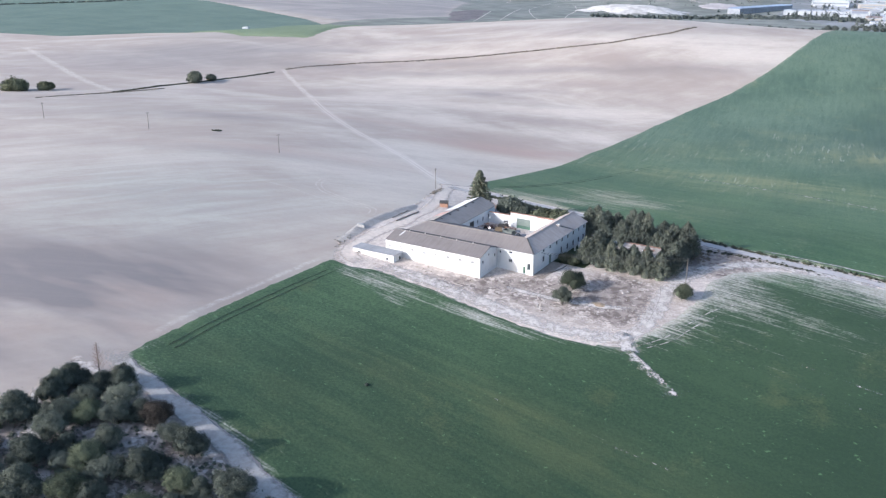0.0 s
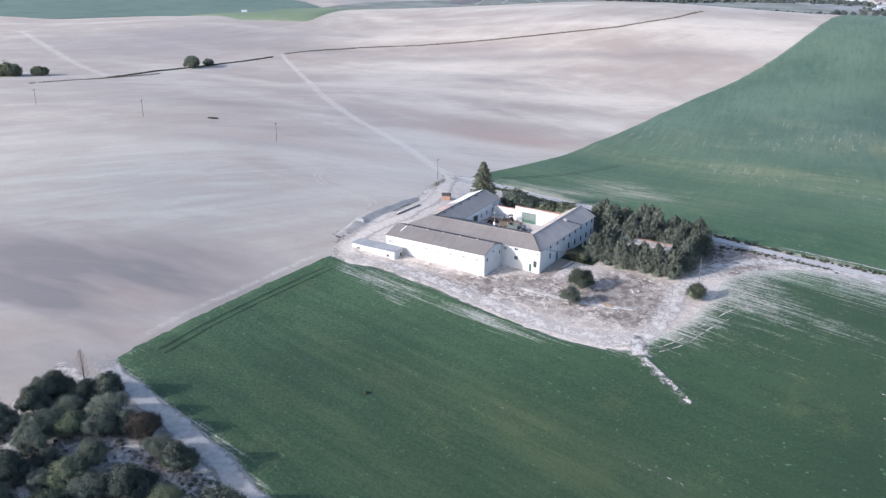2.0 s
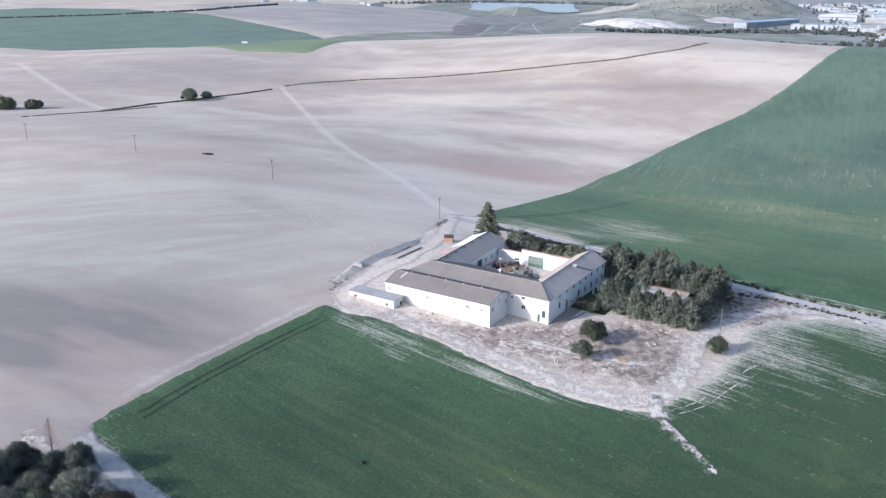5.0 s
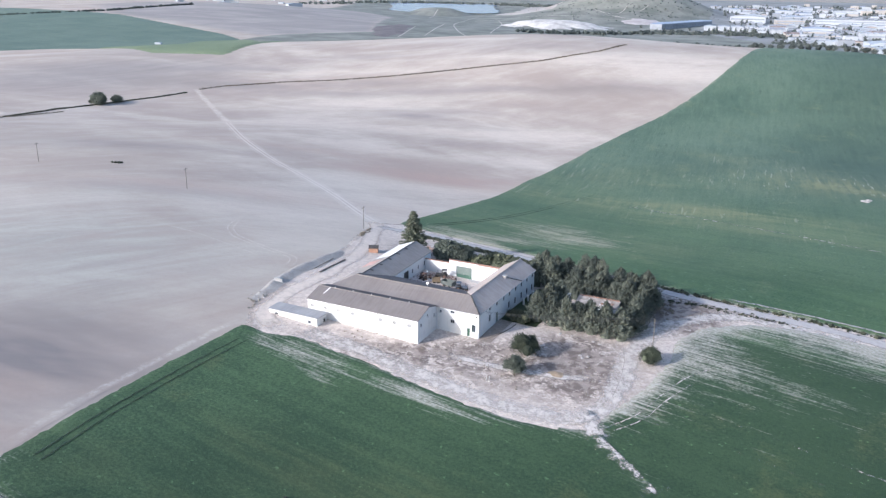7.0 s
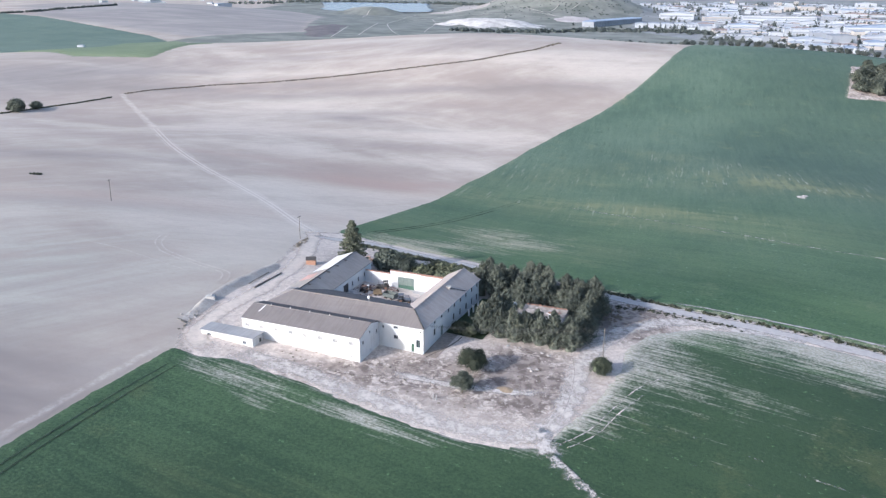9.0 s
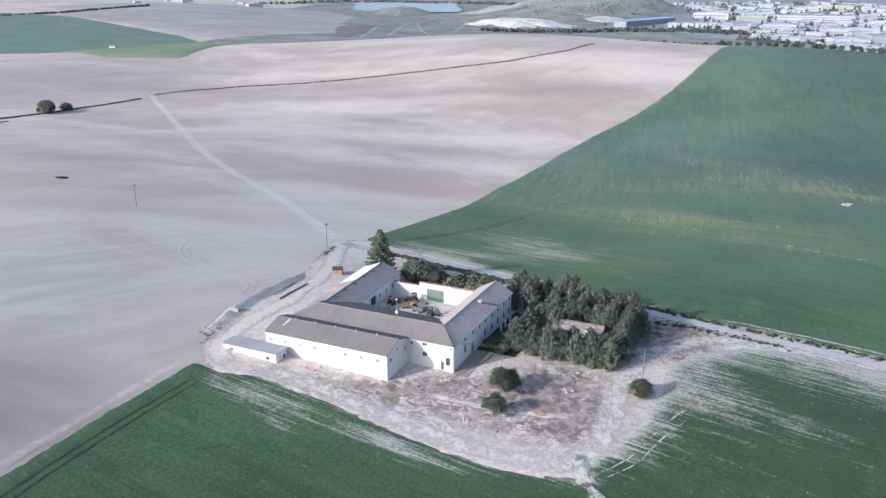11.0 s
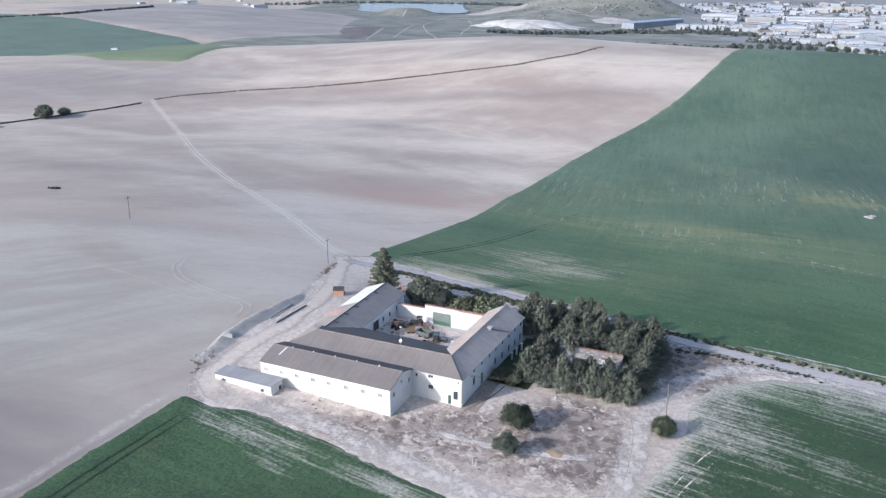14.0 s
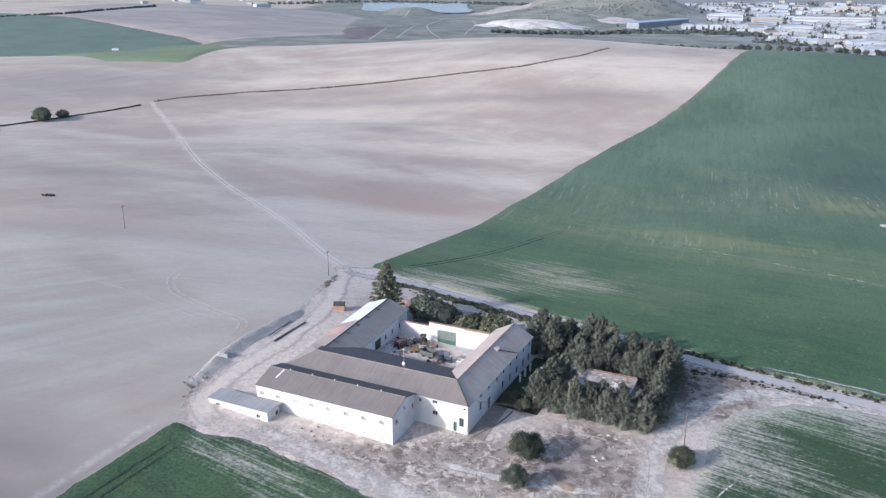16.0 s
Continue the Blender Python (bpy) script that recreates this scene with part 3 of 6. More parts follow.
GROUND_X = steps((-4800, -700, 220, 22), (-700, -120, 12, 4), (-120, 130, 2.5, 2.5), (130, 700, 4, 25), (700, 4800, 30, 260))
GROUND_Y = steps((-1200, -160, 150, 6), (-160, 110, 2.5, 2.5), (110, 700, 3, 9), (700, 2500, 10, 25), (2500, 4900, 40, 200))
LAND = (
    ("pale", blots([(-75, 30, 30, 22, 0.6), (-95, 92, 50, 26, 0.6), (-120, 150, 60, 18, 0.5), (-200, 240, 70, 16, 0.4), (-105, 72, 50, 26, 0.7), (-140, 120, 50, 16, 0.4), (-150, 40, 60, 25, 0.3), (-226, 312, 90, 25, 0.7), (-119, 296, 80, 18, 0.7), (-84, 482, 90, 60, 0.5), (-378, 505, 120, 40, 0.3), (-170, 545, 120, 40, 0.25), (-280, 400, 90, 14, 0.5), (-120, 225, 60, 14, 0.5)])),
    ("red", blots([(-150, 62, 70, 14, 0.9), (-171, 177, 60, 14, 0.9), (-89, 187, 50, 20, 1.4), (-118, 164, 50, 12, 0.6), (-62, -75, 26, 40, 0.95), (-72, -95, 34, 30, 0.8), (-330, 330, 60, 20, 0.5), (-420, 250, 90, 40, 0.5), (-80, 95, 40, 14, 0.6), (-90, -110, 40, 30, 0.8)])),
    ("grey", blots([(-336, 333, 60, 12, 0.8), (-156, 315, 45, 9, 1.0), (-130, 306, 30, 7, 0.9), (-250, 345, 80, 12, 0.7), (-229, 119, 60, 16, 0.5), (-72, -70, 25, 30, 0.4), (-85, -108, 55, 45, 0.8), (-90, -22, 50, 26, 0.3), (-82, -70, 36, 30, 1.0), (-110, -85, 50, 30, 0.6), (-72, -96, 30, 30, 0.8), (-250, 372, 50, 10, 0.5), (-185, 320, 45, 10, 0.5), (-120, 262, 40, 9, 0.4), (-70, 430, 60, 14, 0.5), (-140, 395, 70, 14, 0.7), (-320, 430, 60, 14, 0.6), (-455, 305, 100, 34, 0.75), (-416, 350, 80, 14, 0.5), (-500, 400, 70, 30, 0.7), (-351, 378, 50, 10, 0.5), (-140, 363, 60, 9, 0.6), (-120, 352, 50, 8, 0.5), (-175, 312, 34, 7, 0.6), (-160, 500, 90, 30, 0.35), (-240, 520, 70, 26, 0.3), (-235, 112, 60, 10, 0.4), (-162, 48, 60, 9, 0.45)])),
    ("ash", blots([(-130, -8, 80, 36, 0.9), (-110, -50, 60, 40, 0.7), (-190, 40, 70, 30, 0.6), (-260, 110, 90, 40, 0.5)])),
    ("dull", lambda x, y: np.clip(inside(FAR_PLOUGH, x, y) / 20 + 0.5, 0, 1) + blots([(-470, 270, 110, 70, 0.7), (-430, 360, 90, 36, 0.4), (-330, 150, 80, 60, 0.3), (-520, 400, 80, 40, 0.5), (-230, 500, 110, 50, 0.3), (-120, 520, 70, 40, 0.2)])(x, y)),
    ("pasture", lambda x, y: np.maximum(np.clip(inside(PLOUGH_PASTURE, x, y) / 30 + 0.5, 0, 1) * (1 - np.clip(inside(FAR_PLOUGH, x, y) / 20 + 0.5, 0, 1)) - 0.5 * (y > 2600), 0)),
)
ground = sheet("ground", GROUND_X, GROUND_Y, lambda x, y: 0.012 * wobble(x, y, 3.0), SOIL, attributes=LAND)
tagged(ground, "pale ploughed clay land in long rolling swells", "ground", kind="structure")


def crop(name, label, poly, xs, ys, material, bare, high=0.32, streak=0.6, ripe=()):
    def lift(x, y):
        d = inside(poly, x, y) + 0.2 * wobble(x, y, 4.0) + 0.25 * wobble(x, y, 1.3, 3) + streak * np.clip((x + 47) / 8, 0.05, 1) * np.clip((y + 60) / 20, 0.2, 1) * wobble(x * 0.22 + y * 0.03, y * 1.6, 2.2, 9)
        return np.clip(d * 0.35, -0.35, high) + 0.03 * wobble(x, y, 0.9, 5)
    # "thick" weighs the darkening: eastward in the south, also upslope in the north
    ob = sheet(name, xs, ys, lift, material, lambda x, y, up: up > -0.3, (("bare", crop_bare(bare, poly)), ("ripe", blots_along(ripe)), ("thick", lambda x, y: np.clip((x + 45 - 0.3 * (y + 60)) / 135, 0, 1) * (y < 30) + np.clip((x - 10) / 110, 0, 0.45) * np.clip((y - 150) / 130, 0.35, 1) * (y > 30)), ("unhazed", lambda x, y: 1 - np.clip((y - 70) / 200 + 0.1 * wobble(x, y, 40), 0, 1))))
    return tagged(ob, label, "field", kind="structure")


crop("field_south", "dark green young cereal field with bare chalky streaks", CROP_SOUTH, steps((-55, 100, 1.5, 1.5), (100, 420, 3, 12)), steps((-262, -130, 8, 2.0), (-130, -36, 1.5, 1.5), (-36, 50, 0.8, 0.8)), CROP, BARE_SOUTH, 0.32, 0.5, [(20, -58, 26, 7, 0.34), (-10, -62, 20, 5, 0.3), (-10, -85, 40, 12, 0.2), (60, -70, 50, 14, 0.25)])
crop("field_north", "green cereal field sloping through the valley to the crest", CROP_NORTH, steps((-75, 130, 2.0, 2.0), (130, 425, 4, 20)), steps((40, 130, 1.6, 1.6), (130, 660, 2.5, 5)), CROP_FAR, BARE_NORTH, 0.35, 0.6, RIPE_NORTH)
crop("field_far", "distant green field on a slope", FAR_GREEN, steps((-1705, -800, 25, 8), (-800, -545, 6, 6)), steps((295, 1000, 6, 8)), CROP_HAZY, [], 0.9)
crop("field_pasture", "light green pasture strip below the far slope", LIGHT_GREEN, steps((-700, -400, 5, 5)), steps((340, 665, 5, 5)), CROP_LIGHT, [], 1.2)


def yard_lift(x, y):
    d = inside(YARD_EDGE, x, y) + 0.9 * wobble(x, y, 5.0) + 0.4 * wobble(x, y, 1.7, 2)
    return np.clip(d * 0.12, -0.15, 0.10) + 0.04 * wobble(x, y, 1.6, 7)


# the heavy weed patches near (35, 40) include the grove's shadow as colour
yard = sheet("yard_ground", steps((-80, 165, 1.4, 1.4)), steps((-32, 90, 1.4, 1.4)), yard_lift, YARD, lambda x, y, up: up > -0.12, (
    ("weeds", blots([(20, 8, 12, 6, 0.8), (28, -6, 10, 12, 0.6), (12, -10, 26, 10, 0.85), (-15, -15, 22, 5, 0.9), (-34, -16, 8, 3, 0.6), (0, -5, 12, 6, 0.7), (24, 2, 9, 14, 0.6), (-45, 56, 14, 10, 0.7), (35, 40, 8, 12, 1.9), (41, 36, 9, 7, 1.3), (45, 47.5, 12, 3, 1.3), (60, 47.6, 14, 1.6, 0.9), (90, 46.5, 20, 1.4, 0.6), (-57, -3, 4, 12, 0.7), (-59, 30, 3, 8, 0.4), (-20, 55, 25, 12, 0.5), (30, 48, 14, 6, 0.5)])), ("thin", lambda x, y: np.clip(1.1 - (inside(YARD_EDGE, x, y) + 1.5) / 5.0, -1, 1) * (x < -46)),))
tagged(yard, "trodden pale earth round the farm with dry weeds", "yard", kind="structure")


def ribbon(name, label, line, width, material, lift=0.16, step=2.0, category="track", ragged=0.25, strong=1.0, tip=1.0, fade=0.0):
    """A worn track laid on the land along a line, its edges sinking into the soil."""
    pts = [Vector((*p, 0)) for p in line]
    way = []
    for i in range(len(pts) - 1):
        p0, p1, p2, p3 = pts[max(i - 1, 0)], pts[i], pts[i + 1], pts[min(i + 2, len(pts) - 1)]
        n = max(2, int((p2 - p1).length / step))
        for k in range(n):
            u = k / n
            way.append(0.5 * (2 * p1 + (p2 - p0) * u + (2 * p0 - 5 * p1 + 4 * p2 - p3) * u * u + (3 * p1 - p0 - 3 * p2 + p3) * u**3))
    way.append(pts[-1])
    across = [-0.95, -0.75, -0.55, -0.35, -0.15, 0.15, 0.35, 0.55, 0.75, 0.95]
    high = [0.0, 0.16, 0.5, 0.85, 1, 1, 0.85, 0.5, 0.16, 0.0]
    verts, faces, worn = [], [], []
    for i, p in enumerate(way):
        d = (way[min(i + 1, len(way) - 1)] - way[max(i - 1, 0)]).normalized()
        side = Vector((d.y, -d.x, 0))
        ends = min(1.0, 0.2 * i, 0.2 * (len(way) - 1 - i))
        for a, h in zip(across, high):
            q = p + side * a * width * (1 + (tip - 1) * i / len(way)) * (1 + ragged * float(wobble(p.x, p.y, 3.0 + width, a)))
            verts.append((q.x, q.y, gz(q.x, q.y) + lift * (0.82 + 0.18 * h)))
            worn.append(min(h, ends) * strong * (1 - fade * i / len(way)))
    w = len(across)
    for i in range(len(way) - 1):
        for j in range(w - 1):
            faces.append((i * w + j, i * w + j + 1, (i + 1) * w + j + 1, (i + 1) * w + j))
    ob = raw(name, verts, faces, material, smooth=True)
    ob.data.attributes.new("worn", "FLOAT", "POINT").data.foreach_set("value", np.array(worn, np.float32))
    if material is SOIL:
        at = np.array(verts)
        for key, func in LAND:
            ob.data.attributes.new(key, "FLOAT", "POINT").data.foreach_set("value", np.asarray(func(at[:, 0], at[:, 1]), np.float32))
    return tagged(ob, label, category, kind="structure")


ribbon("track_1", "faint white dirt track running up the ploughed slope", [(-71, 74), (-85, 83.5), (-110, 103), (-135, 119), (-169, 139), (-210, 169), (-259, 213), (-318, 265), (-355, 295), (-364, 304)], 5.2, SOIL, 0.05, strong=0.6, tip=0.7, fade=0.3)
for n, side in enumerate((-0.9, 0.9)):
    ribbon(f"wheel_line_{n + 1}", "bright wheel line worn along the field track", [(-71 + 0.6 * side, 74 + 0.8 * side), (-85 + 0.6 * side, 83.5 + 0.8 * side), (-110 + 0.6 * side, 103 + 0.8 * side), (-135 + 0.5 * side, 119 + 0.85 * side), (-169 + 0.5 * side, 139 + 0.85 * side), (-210 + 0.6 * side, 169 + 0.8 * side), (-259 + 0.6 * side, 213 + 0.8 * side)], 1.0, SOIL, 0.085, 2.0, "wheel track", 0.3, 0.95, fade=0.5)
ribbon("track_2", "pale lane between the farm and the valley field", [(-74, 74), (-65, 71.5), (-52, 75), (-30, 71), (-13, 67.5), (8, 61), (29, 55.5), (48, 51), (64, 49.5), (84, 48), (130, 44), (200, 37), (420, 20)], 3.8, LANE, 0.2, strong=1.1)
ribbon("track_3", "chalky track spur running into the green field", [(30, -17), (33.5, -20.5), (38, -23.5), (43.6, -27.5), (48.5, -31.5), (51, -34)], 4.8, SPUR, 0.46, 0.4, ragged=1.3, strong=0.68, tip=0.5, fade=0.35)
ribbon("track_4", "dirt track along the edge of the wood", [(-49, -92), (-44.5, -96.5), (-32, -100), (-21, -101.5), (-10.5, -103.2), (-3, -105.6), (5, -107.6), (30, -116)], 4.4, WOOD_TRACK, 0.35, ragged=0.5, strong=0.95)
ribbon("track_5", "narrow white path through the wood", [(-48.5, -112.5), (-47.2, -114.0), (-43.5, -117.2), (-39.2, -120.5), (-36.1, -122.3), (-32.6, -123.4), (-30.1, -124.3), (-26.5, -127.0), (-22.1, -130.2), (-15, -136)], 1.7, TRACK, 0.25, 1.0, strong=1.2)
ribbon("track_6", "wheel-worn loop across the bare yard", [(84, 45.5), (64, 45.4), (53, 44.5), (44.5, 40), (38.5, 31.5), (34.5, 20), (33.5, 10), (34.5, 0), (35, -10), (31.5, -18.8), (22, -22.3), (10, -22.8), (-4, -21), (-18, -18.5), (-32, -17.6), (-42, -18.5)], 5.4, TRACK, 0.2, strong=0.66)
ribbon("yard_track", "soft dusty track along the west side of the farm", [(-38, -18), (-46, -18.5), (-51.5, -13), (-53, 0), (-53, 18), (-57, 40), (-67, 62), (-72, 72), (-80, 79)], 5.0, SOFT_TRACK, 0.18, strong=0.8)
ribbon("field_margin", "pale trodden margin along the crop edge", [(-50, -19), (-53.6, -24), (-54.2, -45), (-52.8, -70), (-49.6, -88)], 1.8, SOIL, 0.05, strong=0.34)
for n, line in enumerate(([(36, -21), (41, -13), (44, -3), (47, 6), (52, 14)], [(37, -22), (42.5, -14), (45.5, -4), (49, 5)], [(41, -14), (52, -13.5), (70, -15.5), (95, -19), (130, -24)], [(42, -5), (60, -6), (85, -9.5), (125, -15)])):
    ribbon(f"wheel_track_{n + 1}", "thin pale wheel track pressed into the crop", line, 0.3, SPUR, 0.42, 0.8, "wheel track", 0.6, 0.58 if n < 2 else 0.28)
for n, line in enumerate(([(-105, 39.5), (-101, 30.7), (-96, 25.7), (-90.8, 22.8), (-77.3, 20.1), (-68.4, 18.7), (-65, 12.2)], [(-103.3, 39.3), (-99.3, 31.5), (-95, 27.2), (-90, 24.4), (-77, 21.7), (-67, 20), (-63.3, 13)], [(-116, 18), (-103.6, 18.3), (-88, 16.4), (-75.7, 14.5)])):
    ribbon(f"wheel_track_{n + 9}", "faint pale wheel track looping over the bare soil", line, 0.55, SOIL, 0.05, 0.8, "wheel track", 0.5, 0.36 if n < 2 else 0.28)
ribbon("rut_1", "thin dark rut along the edge of the yard track", [(28.8, 18.5), (30.8, 13.1), (32.6, 8), (33.6, 4), (34.3, -0.3), (34.8, -5.1), (35, -10)], 0.2, RUT, 0.27, 0.5, "rut", 0.6, 0.5)
ribbon("field_margin_north", "pale grassy margin between the lane verge and the crop", [(44, 57.2), (64, 55.8), (84, 54.6), (130, 50.4), (200, 43), (330, 31)], 1.1, LANE, 0.55, 1.5, "margin", 0.7, 0.66)
for n, line in enumerate(([(43, -56.4), (50.3, -56.4), (58, -56.6)], [(16.5, -57.5), (19, -56.9), (22, -56.3)])):
    ribbon(f"field_strip_{n + 2}", "short thin strip of bare soil in the green field", line, 0.3, SPUR, 0.42, 0.5, "field strip", 0.7, 0.45)
ribbon("track_7", "faint distant farm track on the bare slope", [(-640, 268), (-560, 232), (-498, 206), (-430, 178), (-384, 160), (-372, 154)], 6, SOIL, 0.1, strong=0.4)
ribbon("track_8", "sandy drift across the yard in front of the house", [(33, -2), (22, -7), (10, -9.5), (-2, -10.5), (-9, -12.5)], 2.2, TRACK, 0.2, strong=0.7)
FAR_ROADS = ([(-729, 1645), (-707, 1494), (-604, 1203), (-505, 1008), (-439, 900), (-410, 850)], [(-608, 1173), (-520, 960), (-470, 841)], [(-626, 1439), (-551, 1281), (-459, 1035), (-434, 971)],
             [(-642, 1280), (-632, 1452), (-577, 1497), (-516, 1500), (-462, 1508)], [(-487, 1487), (-473, 1425)], [(-585, 1028), (-518, 875), (-482, 791)])
HILL_ROADS = ([(-483, 1572), (-429, 1533), (-414, 1548), (-412, 1600)], [(-390, 1558), (-379, 1584), (-370, 1623)], [(-462, 1508), (-442, 1523), (-390, 1500), (-325, 1469)], [(-846, 1615), (-839, 1568), (-776, 1428)], [(-429, 1533), (-400, 1505), (-385, 1478)])
for n, line in enumerate(FAR_ROADS + HILL_ROADS):
    ribbon(f"track_{n + 9}", "white gravel road winding over far hills", line, 1.1, TRACK, 0.7, 6, strong=1.1)
for n, side in enumerate((0.0, 1.9)):
    ribbon(f"wheel_track_{n + 7}", "dark wheel track along the edge of the crop", [(-46.5 + side, -26), (-47.3 + side, -46), (-45.8 + side, -69), (-42.5 + side, -89)], 0.5, PRESSED, 0.45, 1.2, "wheel track", 0.5, 0.7)
for n, side in enumerate((0.0, 2.2)):
    ribbon(f"wheel_track_{n + 5}", "dark wheel track pressed into the valley crop", [(-62 + side, 88), (-56 + side, 104), (-48 + side, 130), (-40 + side, 165), (-26 + side, 215)], 0.7, PRESSED, 0.45, 1.5, "wheel track", 0.4, 0.75, fade=0.6)
patch = sheet("gully", steps((-640, -470, 6, 6)), steps((770, 1070, 6, 6)), lambda x, y: np.clip((inside([(-612, 950), (-535, 822), (-503, 798), (-520, 870), (-590, 1028), (-622, 1040)], x, y) + 6 * wobble(x, y, 20)) * 0.1, -0.8, 0.8), surface("gully_scrub", (0.085, 0.075, 0.08), (0.18, 0.155, 0.155), 0.15, 0.04, 0.95, bump=0.4, depth=0.6), lambda x, y, up: up > -0.6)
tagged(patch, "dark eroded gully of bare purple-brown scrub", "gully", kind="structure")
patch = sheet("field_fallow", steps((-980, -540, 12, 12)), steps((1540, 2450, 14, 14)), lambda x, y: np.clip((inside([(-719, 1632), (-880, 2250), (-800, 2420), (-590, 1900), (-580, 1600), (-645, 1555)], x, y) + 10 * wobble(x, y, 40)) * 0.1, -0.8, 1.0), surface("far_fallow", (0.30, 0.27, 0.245), (0.42, 0.39, 0.36), 0.05, 0.01, 0.95, bump=0), lambda x, y, up: up > -0.6)
tagged(patch, "pale fallow field on a far slope", "field", kind="structure")
patch = sheet("hill_cutting", steps((-400, -310, 5, 5)), steps((1420, 1520, 5, 5)), lambda x, y: np.clip((1 - ((x + 352) / 34) ** 2 - ((y - 1470) / 40) ** 2 + 0.5 * wobble(x, y, 14)) * 3, -1, 1.6), surface("pink_chalk", (0.30, 0.27, 0.26), (0.48, 0.44, 0.43), 0.1, 0.03, 0.95, bump=0.4, depth=0.5), lambda x, y, up: up > -0.7)
tagged(patch, "pale pinkish earth cutting at the hill foot", "cutting", kind="structure")

# chalk quarry face, far off
quarry = sheet("quarry", steps((-560, -340, 5, 5)), steps((1190, 1420, 5, 5)), lambda x, y: np.clip((1 - ((x + 455) / 92) ** 2 - ((y - 1300) / 85) ** 2 + 0.3 * wobble(x, y, 30) + 0.25 * wobble(x, y, 11, 4)) * 6, -1, 2.5 + 1.5 * wobble(x, y, 14, 2)), CHALK, lambda x, y, up: up > -0.9)
tagged(quarry, "white chalk spoil heap on a far hillside", "quarry", kind="structure")

lake_bm = bmesh.new()
shore = [Vector((x, y, 0)) for x, y in ((-1010, 1745), (-1120, 1850), (-1199, 2005), (-1290, 2150), (-1345, 2290), (-1190, 2420), (-1021, 2300), (-930, 2100), (-850, 1952), (-800, 1800), (-850, 1750), (-930, 1765))]
ring = []
for i in range(12):
    p0, p1, p2, p3 = (shore[(i + j - 1) % 12] for j in range(4))
    for k in range(8):
        u = k / 8
        p = 0.5 * (2 * p1 + (p2 - p0) * u + (2 * p0 - 5 * p1 + 4 * p2 - p3) * u * u + (3 * p1 - p0 - 3 * p2 + p3) * u**3)
        ring.append(lake_bm.verts.new((p.x + 9 * float(wobble(p.x, p.y, 40)), p.y + 14 * float(wobble(p.x, p.y, 35, 3)), -16.2)))
lake_bm.faces.new(ring)
tagged(mesh_object("lake_water", lake_bm, WATER), "distant calm blue lake between low hills", "lake", kind="structure")


# ---------------------------------------------------------------- the farm
def wall(name, parent, start, end, low, high, openings=(), thick=0.35, material=None, trim=None):
    """A wall from start to end (x, y), its thickness to the left of that way, with real openings (u0, u1, z0, z1)."""
    a, b = Vector((*start, 0)), Vector((*end, 0))
    d = (b - a).normalized()
    m = Matrix.Translation(a) @ Matrix.Rotation(math.atan2(d.y, d.x), 4, "Z")
    long = (b - a).length
    first = thick if trim is None else trim
    us = sorted({first, long, *(u for o in openings for u in o[:2])})
    bm = bmesh.new()
    for u0, u1 in zip(us, us[1:]):
        mid = (u0 + u1) / 2
        cuts = sorted((o[2], o[3]) for o in openings if o[0] < mid < o[1])
        z = low
        for z0, z1 in cuts + [(high, high)]:
            if z0 > z + 1e-4:
                box(bm, u0, u1, 0, thick, z, z0)
            z = z1
    bmesh.ops.remove_doubles(bm, verts=bm.verts, dist=1e-4)
    bm.transform(m)
    return part(name, bm, material or WALL, parent)


def place_on(start, end, u, z, out=0.0):
    """The matrix of a spot on a wall: x along it, y into it."""
    a, b = Vector((*start, 0)), Vector((*end, 0))
    d = (b - a).normalized()
    return Matrix.Translation(a) @ Matrix.Rotation(math.atan2(d.y, d.x), 4, "Z") @ Matrix.Translation((u, -out, z))


def window(parent, start, end, o, frame_mat, pane_mat, bars=1, sill=True, name="window"):
    """Fills an opening: a frame with its panes set back from the wall's face."""
    u0, u1, z0, z1 = o
    m = place_on(start, end, (u0 + u1) / 2, z0)
    w, h, t = (u1 - u0) / 2, z1 - z0, 0.07
    bm = bmesh.new()
    for sizes in ((-w, w, 0.12, 0.2, 0, t), (-w, w, 0.12, 0.2, h - t, h), (-w, -w + t, 0.12, 0.2, t, h - t), (w - t, w, 0.12, 0.2, t, h - t)):
        box(bm, *sizes)
    for k in range(bars):
        x = -w + (k + 1) * 2 * w / (bars + 1)
        box(bm, x - 0.03, x + 0.03, 0.125, 0.195, t, h - t)
    bm.transform(m)
    f = part(name, bm, frame_mat, parent)
    for k in range(bars + 1):
        x0, x1 = -w + k * 2 * w / (bars + 1), -w + (k + 1) * 2 * w / (bars + 1)
        p = boxed(x0 + 0.02, x1 - 0.02, 0.16, 0.18, 0.02, h - 0.02)
        p.transform(m)
        part("pane", p, pane_mat, f)
    if sill:
        s = boxed(-w - 0.08, w + 0.08, -0.09, 0.12, -0.09, -0.005)
        s.transform(m)
        part("sill", s, WALL, f)
    return f


def door(parent, start, end, o, material, label="", planks=4):
    u0, u1, z0, z1 = o
    m = place_on(start, end, (u0 + u1) / 2, z0)
    w, h = (u1 - u0) / 2, z1 - z0
    bm = boxed(-w, w, 0.18, 0.22, 0.02, h)
    for k in range(planks):
        x0, x1 = -w + k * 2 * w / planks, -w + (k + 1) * 2 * w / planks
        box(bm, x0 + 0.02, x1 - 0.02, 0.12, 0.178, 0.05, h - 0.05)
    bm.transform(m)
    d = part("door", bm, material, parent, label)
    hb = boxed(w * 0.6, w * 0.72, 0.06, 0.118, h * 0.45, h * 0.5)
    hb.transform(m)
    part("handle", hb, DARK_METAL, d)
    return d


def roof(name, parent, corners, material, label="", thick=0.14):
    return part(name, slab(bmesh.new(), corners, thick), material, parent, label)


